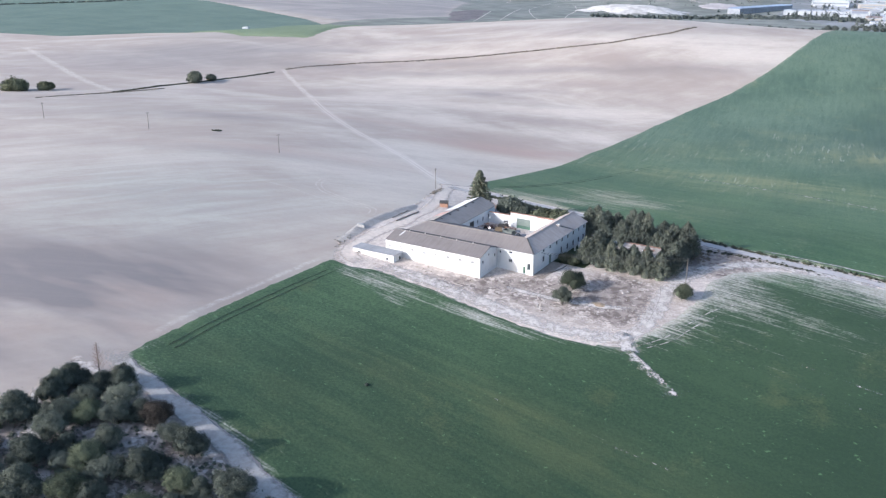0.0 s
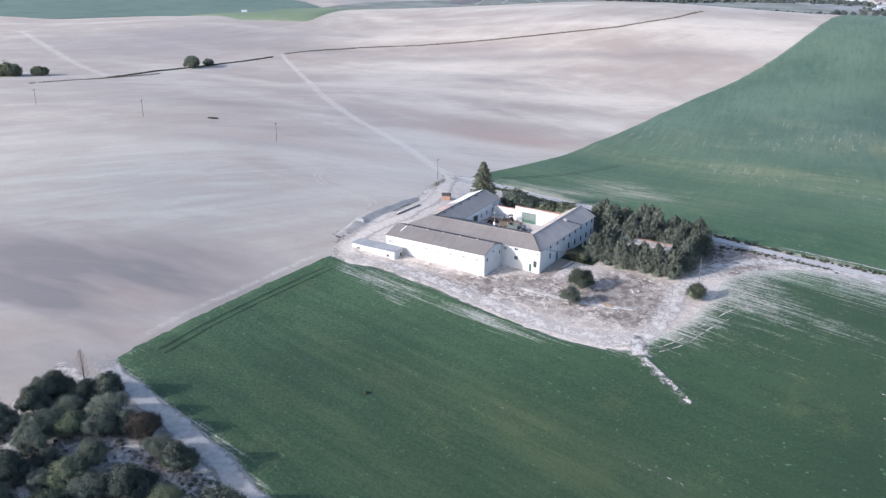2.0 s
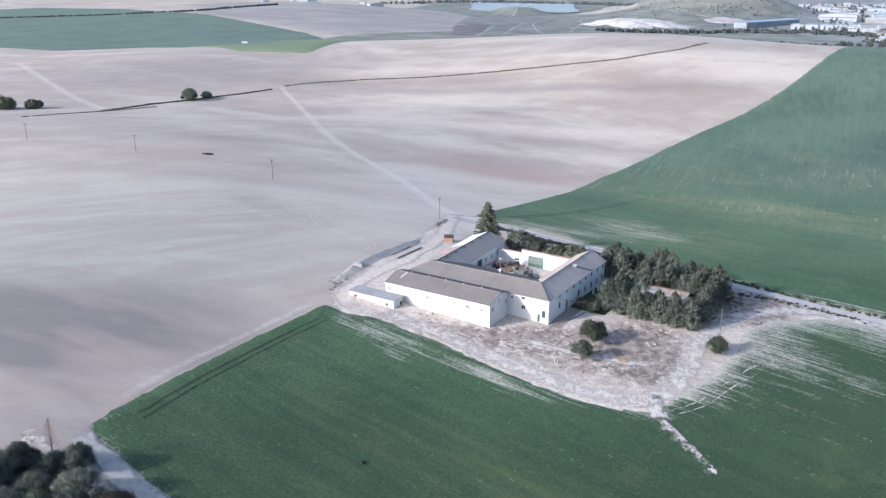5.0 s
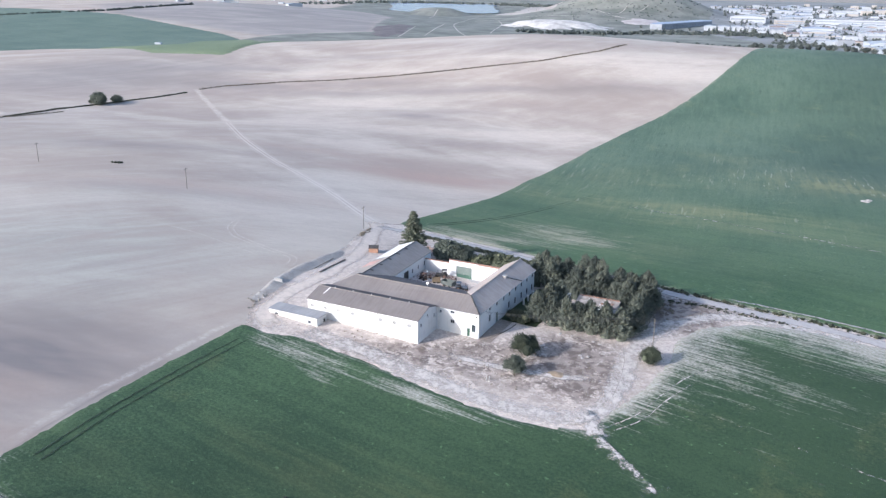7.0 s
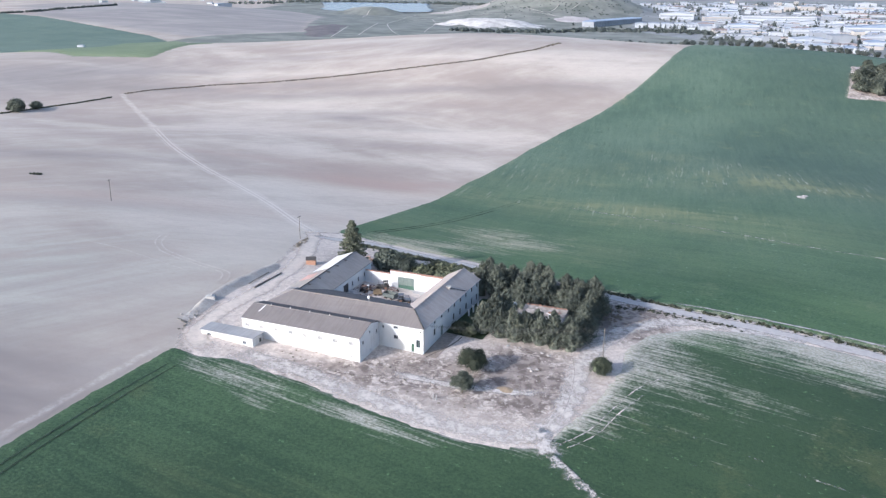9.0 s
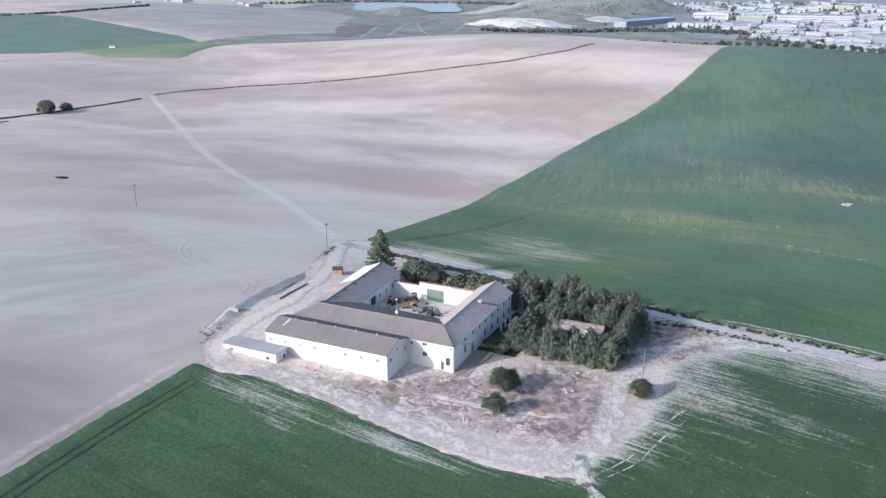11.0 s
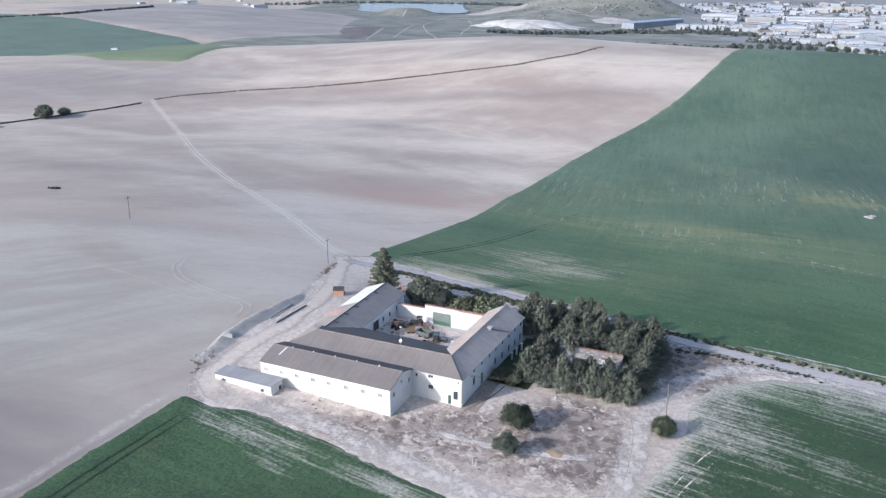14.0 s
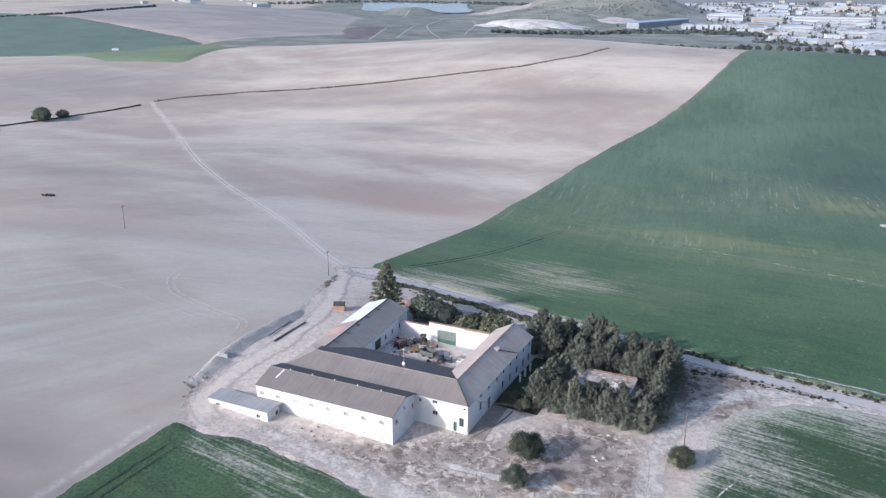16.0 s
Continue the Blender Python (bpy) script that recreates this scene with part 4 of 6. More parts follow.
def ridge_cap(name, parent, a, b, material, r=0.16):
    bm = bmesh.new()
    rod(bm, a, b, r, r, 8)
    return part(name, bm, material, parent)


def spread(centres, z, w, h):
    return [(u - w / 2, u + w / 2, z - h / 2, z + h / 2) for u in centres]


def farmhouse():
    e = thing("farmhouse", "whitewashed two-storey farmhouse with grey-brown sheet roof", "house")
    # south front, from the inner corner with the barn to the house corner
    s, t = (-41.0, 0.0), (0.0, 0.0)
    ops = [(41 - 7.4, 41 - 6.3, 4.75, 5.4), (41 - 7.4, 41 - 6.3, 2.25, 3.2), (41 - 2.95, 41 - 2.25, -0.2, 1.85), (41 - 1.75, 41 - 0.8, 1.1, 2.9), (41 - 10.3, 41 - 9.75, 4.4, 5.1)]
    wall("front_wall", e, s, t, -2.5, 6.0, ops)
    for o in ops[:2]:
        window(e, s, t, o, GREY_PAINT, GLASS)
    window(e, s, t, ops[4], GREY_PAINT, GLASS, 0)
    door(e, s, t, ops[2], GREEN_PAINT, "narrow dark green door")
    window(e, s, t, ops[3], GREEN_PAINT, GLASS, 1, True, "shuttered_window")
    # east side
    s, t = (0.0, 0.0), (0.0, 35.1)
    up = [(6.4, 5.15), (10.5, 5.1), (14.7, 4.9), (18.4, 4.85), (22.3, 4.8), (26.1, 4.8), (30.0, 4.75), (33.8, 4.75)]
    low = [(6.4, 2.6), (18.1, 2.0), (22.2, 1.75), (26.3, 1.7), (30.1, 1.6), (33.6, 1.6)]
    ops = [o for u, z in up for o in spread([u], z, 1.0, 1.15)] + [o for u, z in low for o in spread([u], z, 1.1, 1.7)]
    doors = [(9.9, 11.5, -0.1, 2.6)]
    wall("east_wall", e, s, t, -3.0, 6.0, ops + doors)
    for o in ops:
        window(e, s, t, o, FRAME_GREY, GLASS)
    door(e, s, t, doors[0], PALE_GREEN, "faded grey-green entrance door")
    # courtyard sides and ends
    wall("north_gable_wall", e, (0.0, 35.1), (-8.5, 35.1), -3.0, 6.0)
    court = [(3 + 4.2 * k, 4.1 + 4.2 * k, 1.0, 2.5) for k in range(6)]
    wall("court_wall", e, (-8.5, 34.75), (-8.5, 9.6), -2.0, 6.0, court)
    for o in court:
        window(e, (-8.5, 34.75), (-8.5, 9.6), o, GREY_PAINT, GLASS)
    wall("court_wall", e, (-8.5, 14.9), (-33.0, 16.3), -2.0, 4.5, [(6, 8.4, -0.2, 2.6), (14, 15.2, 1.2, 2.4), (19, 20.2, 1.2, 2.4)])
    wall("inner_wall", e, (-33.0, 9.6), (-41.0, 9.6), -2.0, 6.0)
    wall("west_wall", e, (-41.0, 9.6), (-41.0, 0.0), -2.0, 6.0)
    g = bmesh.new()
    prism(g, [(-8.5, 6.0), (0.0, 6.0), (-4.25, 8.1)], 34.75, 35.08, "y")
    part("gable", g, WALL, e)
    o, z, r = 0.3, 5.88, 8.3
    roof("roof_slope", e, [(o, -o, z), (o, 35.4, z), (-4.25, 35.4, r), (-4.25, 4.5, r)], ROOF_PALE, "weathered pale brown roof sheets")
    roof("roof_slope", e, [(-4.25, 4.5, r), (-4.25, 35.4, r), (-8.8, 35.4, z), (-8.8, 9.9, z)], ROOF_PALE)
    roof("roof_slope", e, [(o, -o, z), (-4.25, 4.5, r), (-36.8, 4.9, 8.0), (-41.4, -o, z)], ROOF_X)
    roof("roof_slope", e, [(-4.25, 4.5, r), (-9.0, 15.2, 4.75), (-41.4, 17.0, 4.45), (-36.8, 4.9, 8.0)], ROOF_NORTH, "north roof slope darkened for shade and lichen")
    roof("roof_slope", e, [(-36.8, 4.9, 8.0), (-41.4, 17.0, 4.45), (-41.4, 9.9, z)], ROOF_Y)
    roof("roof_slope", e, [(-36.8, 4.9, 8.0), (-41.4, 9.9, z), (-41.4, -o, z)], ROOF_Y)
    ridge_cap("ridge_cap", e, (-4.25, 4.4, r), (-4.25, 35.4, r), ROOF_PALE, 0.14)
    ridge_cap("ridge_cap", e, (-4.25, 4.5, r), (-36.8, 4.9, 8.0), ROOF_X, 0.14)
    ridge_cap("hip_cap", e, (o, -o, z + 0.02), (-4.25, 4.5, r), DARK_METAL, 0.15)
    for k, (a, b) in enumerate((((0.36, -0.3, 5.8), (0.36, 35.4, 5.8)), ((0.3, -0.36, 5.8), (-10.8, -0.36, 5.8)))):
        part("gutter", rod(bmesh.new(), a, b, 0.09, 0.09, 6), GREY_PAINT, e)
    c = boxed(-3.3, -2.5, 21.4, 22.2, 6.6, 8.0, bevel=0.04)
    chimney = part("chimney", c, STONE, e, "short weathered stone chimney")
    part("chimney_cap", boxed(-3.45, -2.35, 21.25, 22.35, 8.01, 8.12), CONCRETE, chimney)
    part("roof_cable", rod(bmesh.new(), (-2.4, 22.3, 7.45), (0.3, 25.5, 6.02), 0.06, 0.06, 6), DARK_METAL, e)
    part("downpipe", rod(bmesh.new(), (0.12, 0.25, -0.5), (0.12, 0.25, 5.8), 0.07, 0.07, 8), GREY_PAINT, e)
    part("wall_lamp", boxed(-0.75, -0.5, -0.35, 0.0, 4.9, 5.15, bevel=0.04), DARK_METAL, e)
    return e


def barn():
    e = thing("barn", "long white barn with shallow grey sheet roof", "barn", (-11.05, -9.3, 0))
    w, dpt = -30.65, 9.25
    s, t = (w, 0.0), (0.0, 0.0)
    up = spread([-40.35 + 41.7 + 3.87 * k for k in range(8)], 3.85, 1.05, 0.75)
    low = spread([8.72 + 3.94 * k for k in range(6)], 0.7, 0.42, 0.3)
    wall("front_wall", e, s, t, -2.5, 5.4, up + low)
    for k, o in enumerate(up):
        window(e, s, t, o, GREY_PAINT if k in (2, 4) else FRAME_GREY, CONCRETE if k in (1, 2, 4) else GREY_PAINT, 2, k not in (2, 4))
    for o in low:
        u0, u1, z0, z1 = o
        v = boxed(u0 + w, u1 + w, 0.2, 0.24, z0, z1)
        part("vent", v, DARK_METAL, e)
    s, t = (0.0, 0.0), (0.0, dpt)
    ops = [(4.45, 5.1, 4.75, 5.75), (7.7, 8.45, 3.55, 4.45), (1.25, 2.05, 3.3, 4.2)]
    vents = [(4.7, 5.1, 0.6, 0.9), (7.8, 8.2, 0.6, 0.9), (1.2, 1.6, 0.6, 0.9)]
    wall("end_wall", e, s, t, -2.5, 5.4, [o if o[3] < 5.4 else (o[0], o[1], o[2], 5.4) for o in ops] + vents)
    for o in ops[1:]:
        window(e, s, t, o, GREY_PAINT, GLASS)
    window(e, s, t, (4.45, 5.1, 4.75, 5.38), GREY_PAINT, GLASS, 0)
    for o in vents:
        part("vent", boxed(-0.24, -0.2, o[0], o[1], o[2], o[3]), DARK_METAL, e)
    wall("west_wall", e, (w, dpt), (w, 0.0), -2.5, 5.4)
    for x0, x1 in ((-0.35, -0.02), (w + 0.02, w + 0.35)):
        g = bmesh.new()
        prism(g, [(0.0, 5.4), (9.2, 5.4), (9.2, 5.95), (5.2, 7.0)], x0, x1, "x")
        part("gable", g, WALL, e)
    roof("roof_slope", e, [(w - 0.2, -0.25, 5.42), (0.15, -0.25, 5.42), (0.15, 5.2, 7.14), (w - 0.2, 5.2, 7.14)], ROOF_X, "grey fibre-cement roof slope with a pale repair strip")
    roof("roof_slope", e, [(w - 0.2, 5.2, 7.14), (0.15, 5.2, 7.14), (0.15, 9.3, 6.05), (w - 0.2, 9.3, 6.05)], ROOF_NORTH, "north roof slope darkened for shade and lichen")
    ridge_cap("ridge_cap", e, (w - 0.2, 5.2, 7.14), (0.15, 5.2, 7.14), ROOF_X, 0.1)
    part("gutter", rod(bmesh.new(), (w, -0.3, 5.32), (0, -0.3, 5.32), 0.08, 0.08, 6), WALL, e)
    p = slab(bmesh.new(), [(-27.9, 2.6, 6.36), (-27.55, 2.6, 6.36), (-27.2, 5.0, 7.12), (-27.55, 5.0, 7.12)], 0.03)
    part("repair_strip", p, ROOF_WHITE, e, "pale strip patched onto the roof")
    for k in range(5):
        x = -26 + 5.2 * k
        part("roof_hook", boxed(x - 0.1, x + 0.1, 5.1, 5.3, 7.15, 7.5), CONCRETE, e)
    for k, u in enumerate((6.3, 12.7, 20.0)):
        part("rain_spout", boxed(w + u, w + u + 0.2, -0.5, -0.2, 5.2, 5.36), DARK_METAL, e)
    return e


def west_wing():
    e = thing("stable_wing", "long low whitewashed stable wing with sheet roof", "barn", (-37.0, 9.65, 0), 2.7)
    long = 29.7
    s, t = (4.8, long), (4.8, 0.0)
    ops = [(3.9, 4.8, 1.7, 3.0), (7.8, 8.7, 1.7, 3.0), (11.4, 12.3, 1.7, 3.0), (14.2, 17.2, 0.0, 3.4), (20.5, 21.4, 1.9, 2.9)]
    ops = [(u0, u1, z0, z1) for u0, u1, z0, z1 in ops]
    # seen from the courtyard, the wall faces east
    s, t = (4.8, 0.0), (4.8, long)
    ops = [(long - b, long - a, z0, z1) for a, b, z0, z1 in ops]
    wall("court_wall", e, s, t, -2.5, 4.7, ops)
    for o in ops:
        if o[3] - o[2] > 3:
            door(e, s, t, o, DARK_METAL, "wide dark stable door", 6)
        else:
            window(e, s, t, o, GREY_PAINT, GLASS)
    wall("north_wall", e, (4.8, long), (-5.6, long), -2.5, 4.7)
    wall("west_wall", e, (-5.6, long), (-5.6, 0.0), -2.5, 4.7)
    g = bmesh.new()
    prism(g, [(-5.6, 4.7), (4.8, 4.7), (-0.2, 6.85)], long - 0.35, long - 0.02, "y")
    part("gable", g, WALL, e)
    roof("roof_slope", e, [(5.05, -1.5, 4.68), (5.05, long + 0.25, 4.68), (-0.2, long + 0.25, 7.0), (-0.2, -4.0, 7.0)], ROOF_Y)
    roof("roof_slope", e, [(-0.2, -4.0, 7.0), (-0.2, 15.5, 7.0), (-5.9, 15.5, 4.9), (-5.9, -1.0, 4.9)], ROOF_Y)
    roof("roof_patch", e, [(-2.2, 7.8, 6.32), (-2.2, 12.6, 6.32), (-5.7, 12.6, 5.03), (-5.7, 7.8, 5.03)], PINK_SHEET, "faded pinkish red roof sheets", 0.03)
    roof("roof_slope", e, [(-0.2, 15.55, 7.0), (-0.2, long + 0.25, 7.0), (-5.9, long + 0.25, 4.9), (-5.9, 15.55, 4.9)], ROOF_WHITE, "bright white roof sheets")
    ridge_cap("ridge_cap", e, (-0.2, -3.0, 7.02), (-0.2, long + 0.25, 7.02), DARK_METAL, 0.12)
    for k in range(5):
        part("ridge_bracket", boxed(-0.2, 0.9, 2.5 + 5 * k, 2.7 + 5 * k, 6.72, 6.98), DARK_METAL, e)
    return e


def shed():
    e = thing("shed", "low white flat-roofed shed with grey sheet roof", "shed", (-49.9, -14.0, 0))
    s, t = (0.0, 0.0), (14.1, 0.0)
    ops = [(1.6, 2.7, 1.4, 2.2), (11.4, 12.3, 1.1, 1.95)]
    wall("front_wall", e, s, t, -1.5, 2.85, ops)
    for o in ops:
        window(e, s, t, o, GREY_PAINT, GLASS)
    s, t = (14.1, 0.0), (14.1, 3.9)
    wall("east_wall", e, s, t, -1.5, 2.85, [(2.6, 3.5, -0.2, 1.9)])
    door(e, s, t, (2.6, 3.5, -0.2, 1.9), DARK_METAL)
    wall("back_wall", e, (14.1, 3.9), (0.0, 3.9), -1.5, 2.85)
    wall("west_wall", e, (0.0, 3.9), (0.0, 0.0), -1.5, 2.85)
    roof("roof", e, [(-0.2, -0.2, 2.98), (14.3, -0.2, 2.98), (14.6, 4.1, 3.12), (-0.2, 4.1, 3.12)], ROOF_GREY)
    return e


farmhouse()
barn()
west_wing()
shed()


def court_wall():
    e = thing("courtyard_wall", "white courtyard wall with brown tile coping and gate", "wall", (-33.0, 35.0, 0))
    wall("low_wall", e, (0.0, 0.0), (7.6, 0.0), -2.0, 3.75, trim=0.0)
    o = (2.2, 7.0, -0.2, 3.3)
    wall("high_wall", e, (7.6, 0.0), (24.5, 0.0), -2.0, 4.7, [o], trim=0.0)
    part("coping", boxed(0, 7.55, -0.15, 0.5, 3.76, 3.95, bevel=0.05), TILE, e)
    part("coping", boxed(7.5, 16.6, -0.15, 0.5, 4.71, 4.9, bevel=0.05), TILE, e)
    part("coping", boxed(16.62, 24.5, -0.15, 0.5, 4.5, 4.88, bevel=0.05), TILE, e)
    m = place_on((7.6, 0.0), (24.5, 0.0), 4.6, -0.2)
    for k, (z0, z1, mat) in enumerate(((0.02, 1.2, GREEN_PAINT), (1.22, 3.48, PALE_GREEN))):
        for side in (-1, 1):
            b = bmesh.new()
            for j in range(6):
                x0 = side * (0.02 + j * 0.39)
                box(b, x0, x0 + side * 0.36, 0.14, 0.2, z0, z1)
            b.transform(m)
            part("gate_panel", b, mat, e, "faded green metal gate" if k else "dark green gate foot")
    return e


court_wall()

paving = sheet("courtyard_floor", steps((-33, -8.5, 1.2, 1.2)), steps((9.6, 35, 1.2, 1.2)), lambda x, y: 0.0 * x + 0.16 - np.clip(ground_z(x, y), -1, 1) - 0.12, PAVING)
tagged(paving, "worn grey concrete courtyard floor", "floor", kind="structure")


def wheel(parent, x, y, r, w, name="wheel"):
    bm = bmesh.new()
    rod(bm, (x, y - w / 2, r), (x, y + w / 2, r), r, r, 16)
    bmesh.ops.bevel(bm, geom=[e for e in bm.edges if len(e.link_faces) == 2 and e.calc_face_angle() > 1.0], offset=0.06, segments=1, affect="EDGES")
    t = part(name, bm, TYRE, parent)
    part("rim", rod(bmesh.new(), (x, y - w / 2 - 0.02, r), (x, y + w / 2 + 0.02, r), r * 0.5, r * 0.5, 12), RUST, t)
    return t


def tractor(place, turn, paint, label):
    e = thing("tractor", label, "tractor", place, turn, "farm machines in the courtyard")
    part("bonnet", boxed(0.2, 2.0, -0.38, 0.38, 0.75, 1.45, bevel=0.1), paint, e)
    part("chassis", boxed(-1.0, 2.1, -0.25, 0.25, 0.5, 0.76), DARK_METAL, e)
    for x in (-0.95, 0.15):
        for y in (-0.6, 0.6):
            part("cab_post", rod(bmesh.new(), (x, y, 0.9), (x, y, 2.35), 0.05, 0.05, 6), DARK_METAL, e)
    part("cab_roof", boxed(-1.1, 0.3, -0.72, 0.72, 2.35, 2.47, bevel=0.05), paint, e)
    part("seat", boxed(-0.7, -0.25, -0.25, 0.25, 1.0, 1.5, bevel=0.06), TYRE, e)
    part("exhaust", rod(bmesh.new(), (1.4, 0.2, 1.45), (1.4, 0.2, 2.3), 0.05, 0.05, 8), DARK_METAL, e)
    for y in (-0.8, 0.8):
        wheel(e, -0.5, y, 0.75, 0.4, "rear_wheel")
        wheel(e, 1.7, y * 0.85, 0.42, 0.26, "front_wheel")
        part("mudguard", boxed(-1.0, 0.0, y - 0.2, y + 0.2, 1.52, 1.6, bevel=0.03), paint, e)
    return e


def wagon(place, turn, paint, label, size=(3.8, 1.9)):
    e = thing("farm_trailer", label, "trailer", place, turn, "farm machines in the courtyard")
    l, w = size[0] / 2, size[1] / 2
    part("bed", boxed(-l, l, -w, w, 0.85, 1.0), paint, e)
    for sizes in ((-l, l, -w, -w + 0.07), (-l, l, w - 0.07, w), (-l, -l + 0.07, -w + 0.08, w - 0.08), (l - 0.07, l, -w + 0.08, w - 0.08)):
        part("side_board", boxed(*sizes, 1.01, 1.9), paint, e)
    part("drawbar", rod(bmesh.new(), (l, 0, 0.85), (l + 1.3, 0, 0.6), 0.06, 0.06, 6), DARK_METAL, e)
    for x in (-l * 0.5, l * 0.5):
        for y in (-w, w):
            wheel(e, x, y, 0.45, 0.25)
    return e


def harrow(place, turn, label, seed):
    """An old toothed implement with a frame, tines and two small wheels."""
    rnd = random.Random(seed)
    e = thing("harrow", label, "farm implement", place, turn, "farm machines in the courtyard")
    fb = bmesh.new()
    for y in (-0.9, 0.0, 0.9):
        rod(fb, (-1.3, y, 0.75), (1.3, y, 0.75), 0.07, 0.07, 6)
    for x in (-1.3, 0, 1.3):
        rod(fb, (x, -0.9, 0.75), (x, 0.9, 0.75), 0.07, 0.07, 6)
    part("frame", fb, RUST, e)
    for x in (-1.0, -0.4, 0.4, 1.0):
        for y in (-0.9, 0.0, 0.9):
            part("tine", rod(bmesh.new(), (x, y, 0.75), (x + 0.25, y + rnd.uniform(-0.1, 0.1), 0.02), 0.05, 0.03, 5), DARK_METAL, e)
    part("drawbar", rod(bmesh.new(), (1.3, 0, 0.75), (2.6, 0, 1.1), 0.07, 0.07, 6), RUST, e)
    for y in (-1.15, 1.15):
        wheel(e, -0.9, y, 0.5, 0.22)
    return e


C = 0.04
GREEN_WORN = surface("worn_green_paint", (0.075, 0.088, 0.08), (0.14, 0.155, 0.14), 3.0, 0.8, 0.6, bump=0.1)
BLUE_WORN = surface("worn_blue_paint", (0.06, 0.075, 0.10), (0.12, 0.14, 0.17), 3.0, 0.8, 0.6, bump=0.1)
YELLOW_WORN = surface("worn_ochre_paint", (0.16, 0.115, 0.07), (0.27, 0.20, 0.12), 3.0, 0.8, 0.6, bump=0.1)
wagon((-21.3, 26.6, C), 170, GREEN_WORN, "worn grey-green farm trailer on courtyard concrete", (3.6, 2.1))
tractor((-17.3, 25.6, C), 20, BLUE_WORN, "old dark blue tractor parked in the courtyard")
tractor((-29.2, 27.5, C), 70, RUST, "rusty old tractor among scrap in the courtyard")
tractor((-26.0, 32.3, C), 200, DARK_METAL, "dark worn tractor by the courtyard wall")
wagon((-25.3, 27.0, C), 30, YELLOW_WORN, "small ochre trailer in the courtyard", (2.2, 1.3))
for k, (x, y, a) in enumerate(((-30.8, 31.0, 20), (-28.3, 30.6, 80), (-23.2, 31.6, 140), (-31.0, 24.2, 10), (-27.4, 24.4, 60), (-23.6, 28.9, 100), (-18.6, 23.6, 45), (-31.4, 28.2, 90))):
    harrow((x, y, C), a, "rusty toothed harrow lying on the courtyard concrete", k)
trough = thing("water_trough", "white trough beside the house in the courtyard", "trough", (-13.8, 27.6, C), 10)
tb = bmesh.new()
for sizes in ((-0.9, 0.9, -0.5, -0.42, 0, 0.55), (-0.9, 0.9, 0.42, 0.5, 0, 0.55), (-0.9, -0.82, -0.42, 0.42, 0, 0.55), (0.82, 0.9, -0.42, 0.42, 0, 0.55), (-0.82, 0.82, -0.42, 0.42, 0, 0.1)):
    box(tb, *sizes)
part("basin", tb, ROOF_WHITE, trough)

dish = thing("satellite_dish", "white satellite dish on a mast above the roof", "dish", (-16.0, 4.75, 8.0))
part("mast", rod(bmesh.new(), (0, 0, -0.1), (0, 0, 4.2), 0.06, 0.04, 8), GREY_PAINT, dish)
part("lamp_head", boxed(-0.22, 0.22, -0.3, 0.15, 4.2, 4.42, bevel=0.05), ROOF_WHITE, dish)
db = bmesh.new()
bmesh.ops.create_uvsphere(db, u_segments=16, v_segments=8, radius=0.36, matrix=Matrix.Translation((0, -0.18, 1.3)) @ Matrix.Rotation(radians(60), 4, "X") @ Matrix.Diagonal((1, 1, 0.3, 1)))
part("reflector", db, ROOF_WHITE, dish)


def hut():
    e = thing("hut", "small rust-orange boarded hut with dark roof", "hut", (-53.5, 40.4, gz(-53.5, 40.4)), 25)
    e.scale = (0.98, 0.98, 1.0)
    for k in range(7):
        x = -1.3 + k * 0.372
        part("board", boxed(x, x + 0.36, -1.0, -0.94, 0, 1.7), ORANGE, e)
        part("board", boxed(x, x + 0.36, 0.94, 1.0, 0, 1.7), ORANGE, e)
    part("end_wall", boxed(-1.36, -1.3, -1.0, 1.0, 0, 1.7), ORANGE, e)
    part("end_wall", boxed(1.3, 1.36, -1.0, 1.0, 0, 1.7), RUST, e)
    roof("roof_slope", e, [(-1.5, -1.2, 1.62), (1.5, -1.2, 1.62), (1.5, 0, 2.35), (-1.5, 0, 2.35)], DARK_METAL, "", 0.08)
    roof("roof_slope", e, [(-1.5, 0, 2.35), (1.5, 0, 2.35), (1.5, 1.2, 1.62), (-1.5, 1.2, 1.62)], RUST, "", 0.08)
    return e


hut()


def utility_pole(x, y, high, label, arm=True):
    e = thing("utility_pole", label, "pole", (x, y, gz(x, y) - 0.2), 0, "power line poles")
    part("shaft", rod(bmesh.new(), (0, 0, 0), (0, 0, high), 0.12, 0.08, 8), WOOD, e)
    if arm:
        part("crossarm", boxed(-0.08, 0.08, -0.9, 0.9, high - 0.55, high - 0.4), WOOD, e)
        for yy in (-0.8, 0.0, 0.8):
            part("insulator", rod(bmesh.new(), (0, yy, high - 0.4), (0, yy, high - 0.18), 0.06, 0.05, 6), GREY_PAINT, e)
    return e


for x, y in ((-72, 64), (-146, 60.8), (-226, 61.6), (-297, 56.5)):
    utility_pole(x, y, 8.0, "weathered wooden power pole in the ploughed field")
utility_pole(38.4, 9.6, 10.6, "wooden power pole beside a round bush", False)


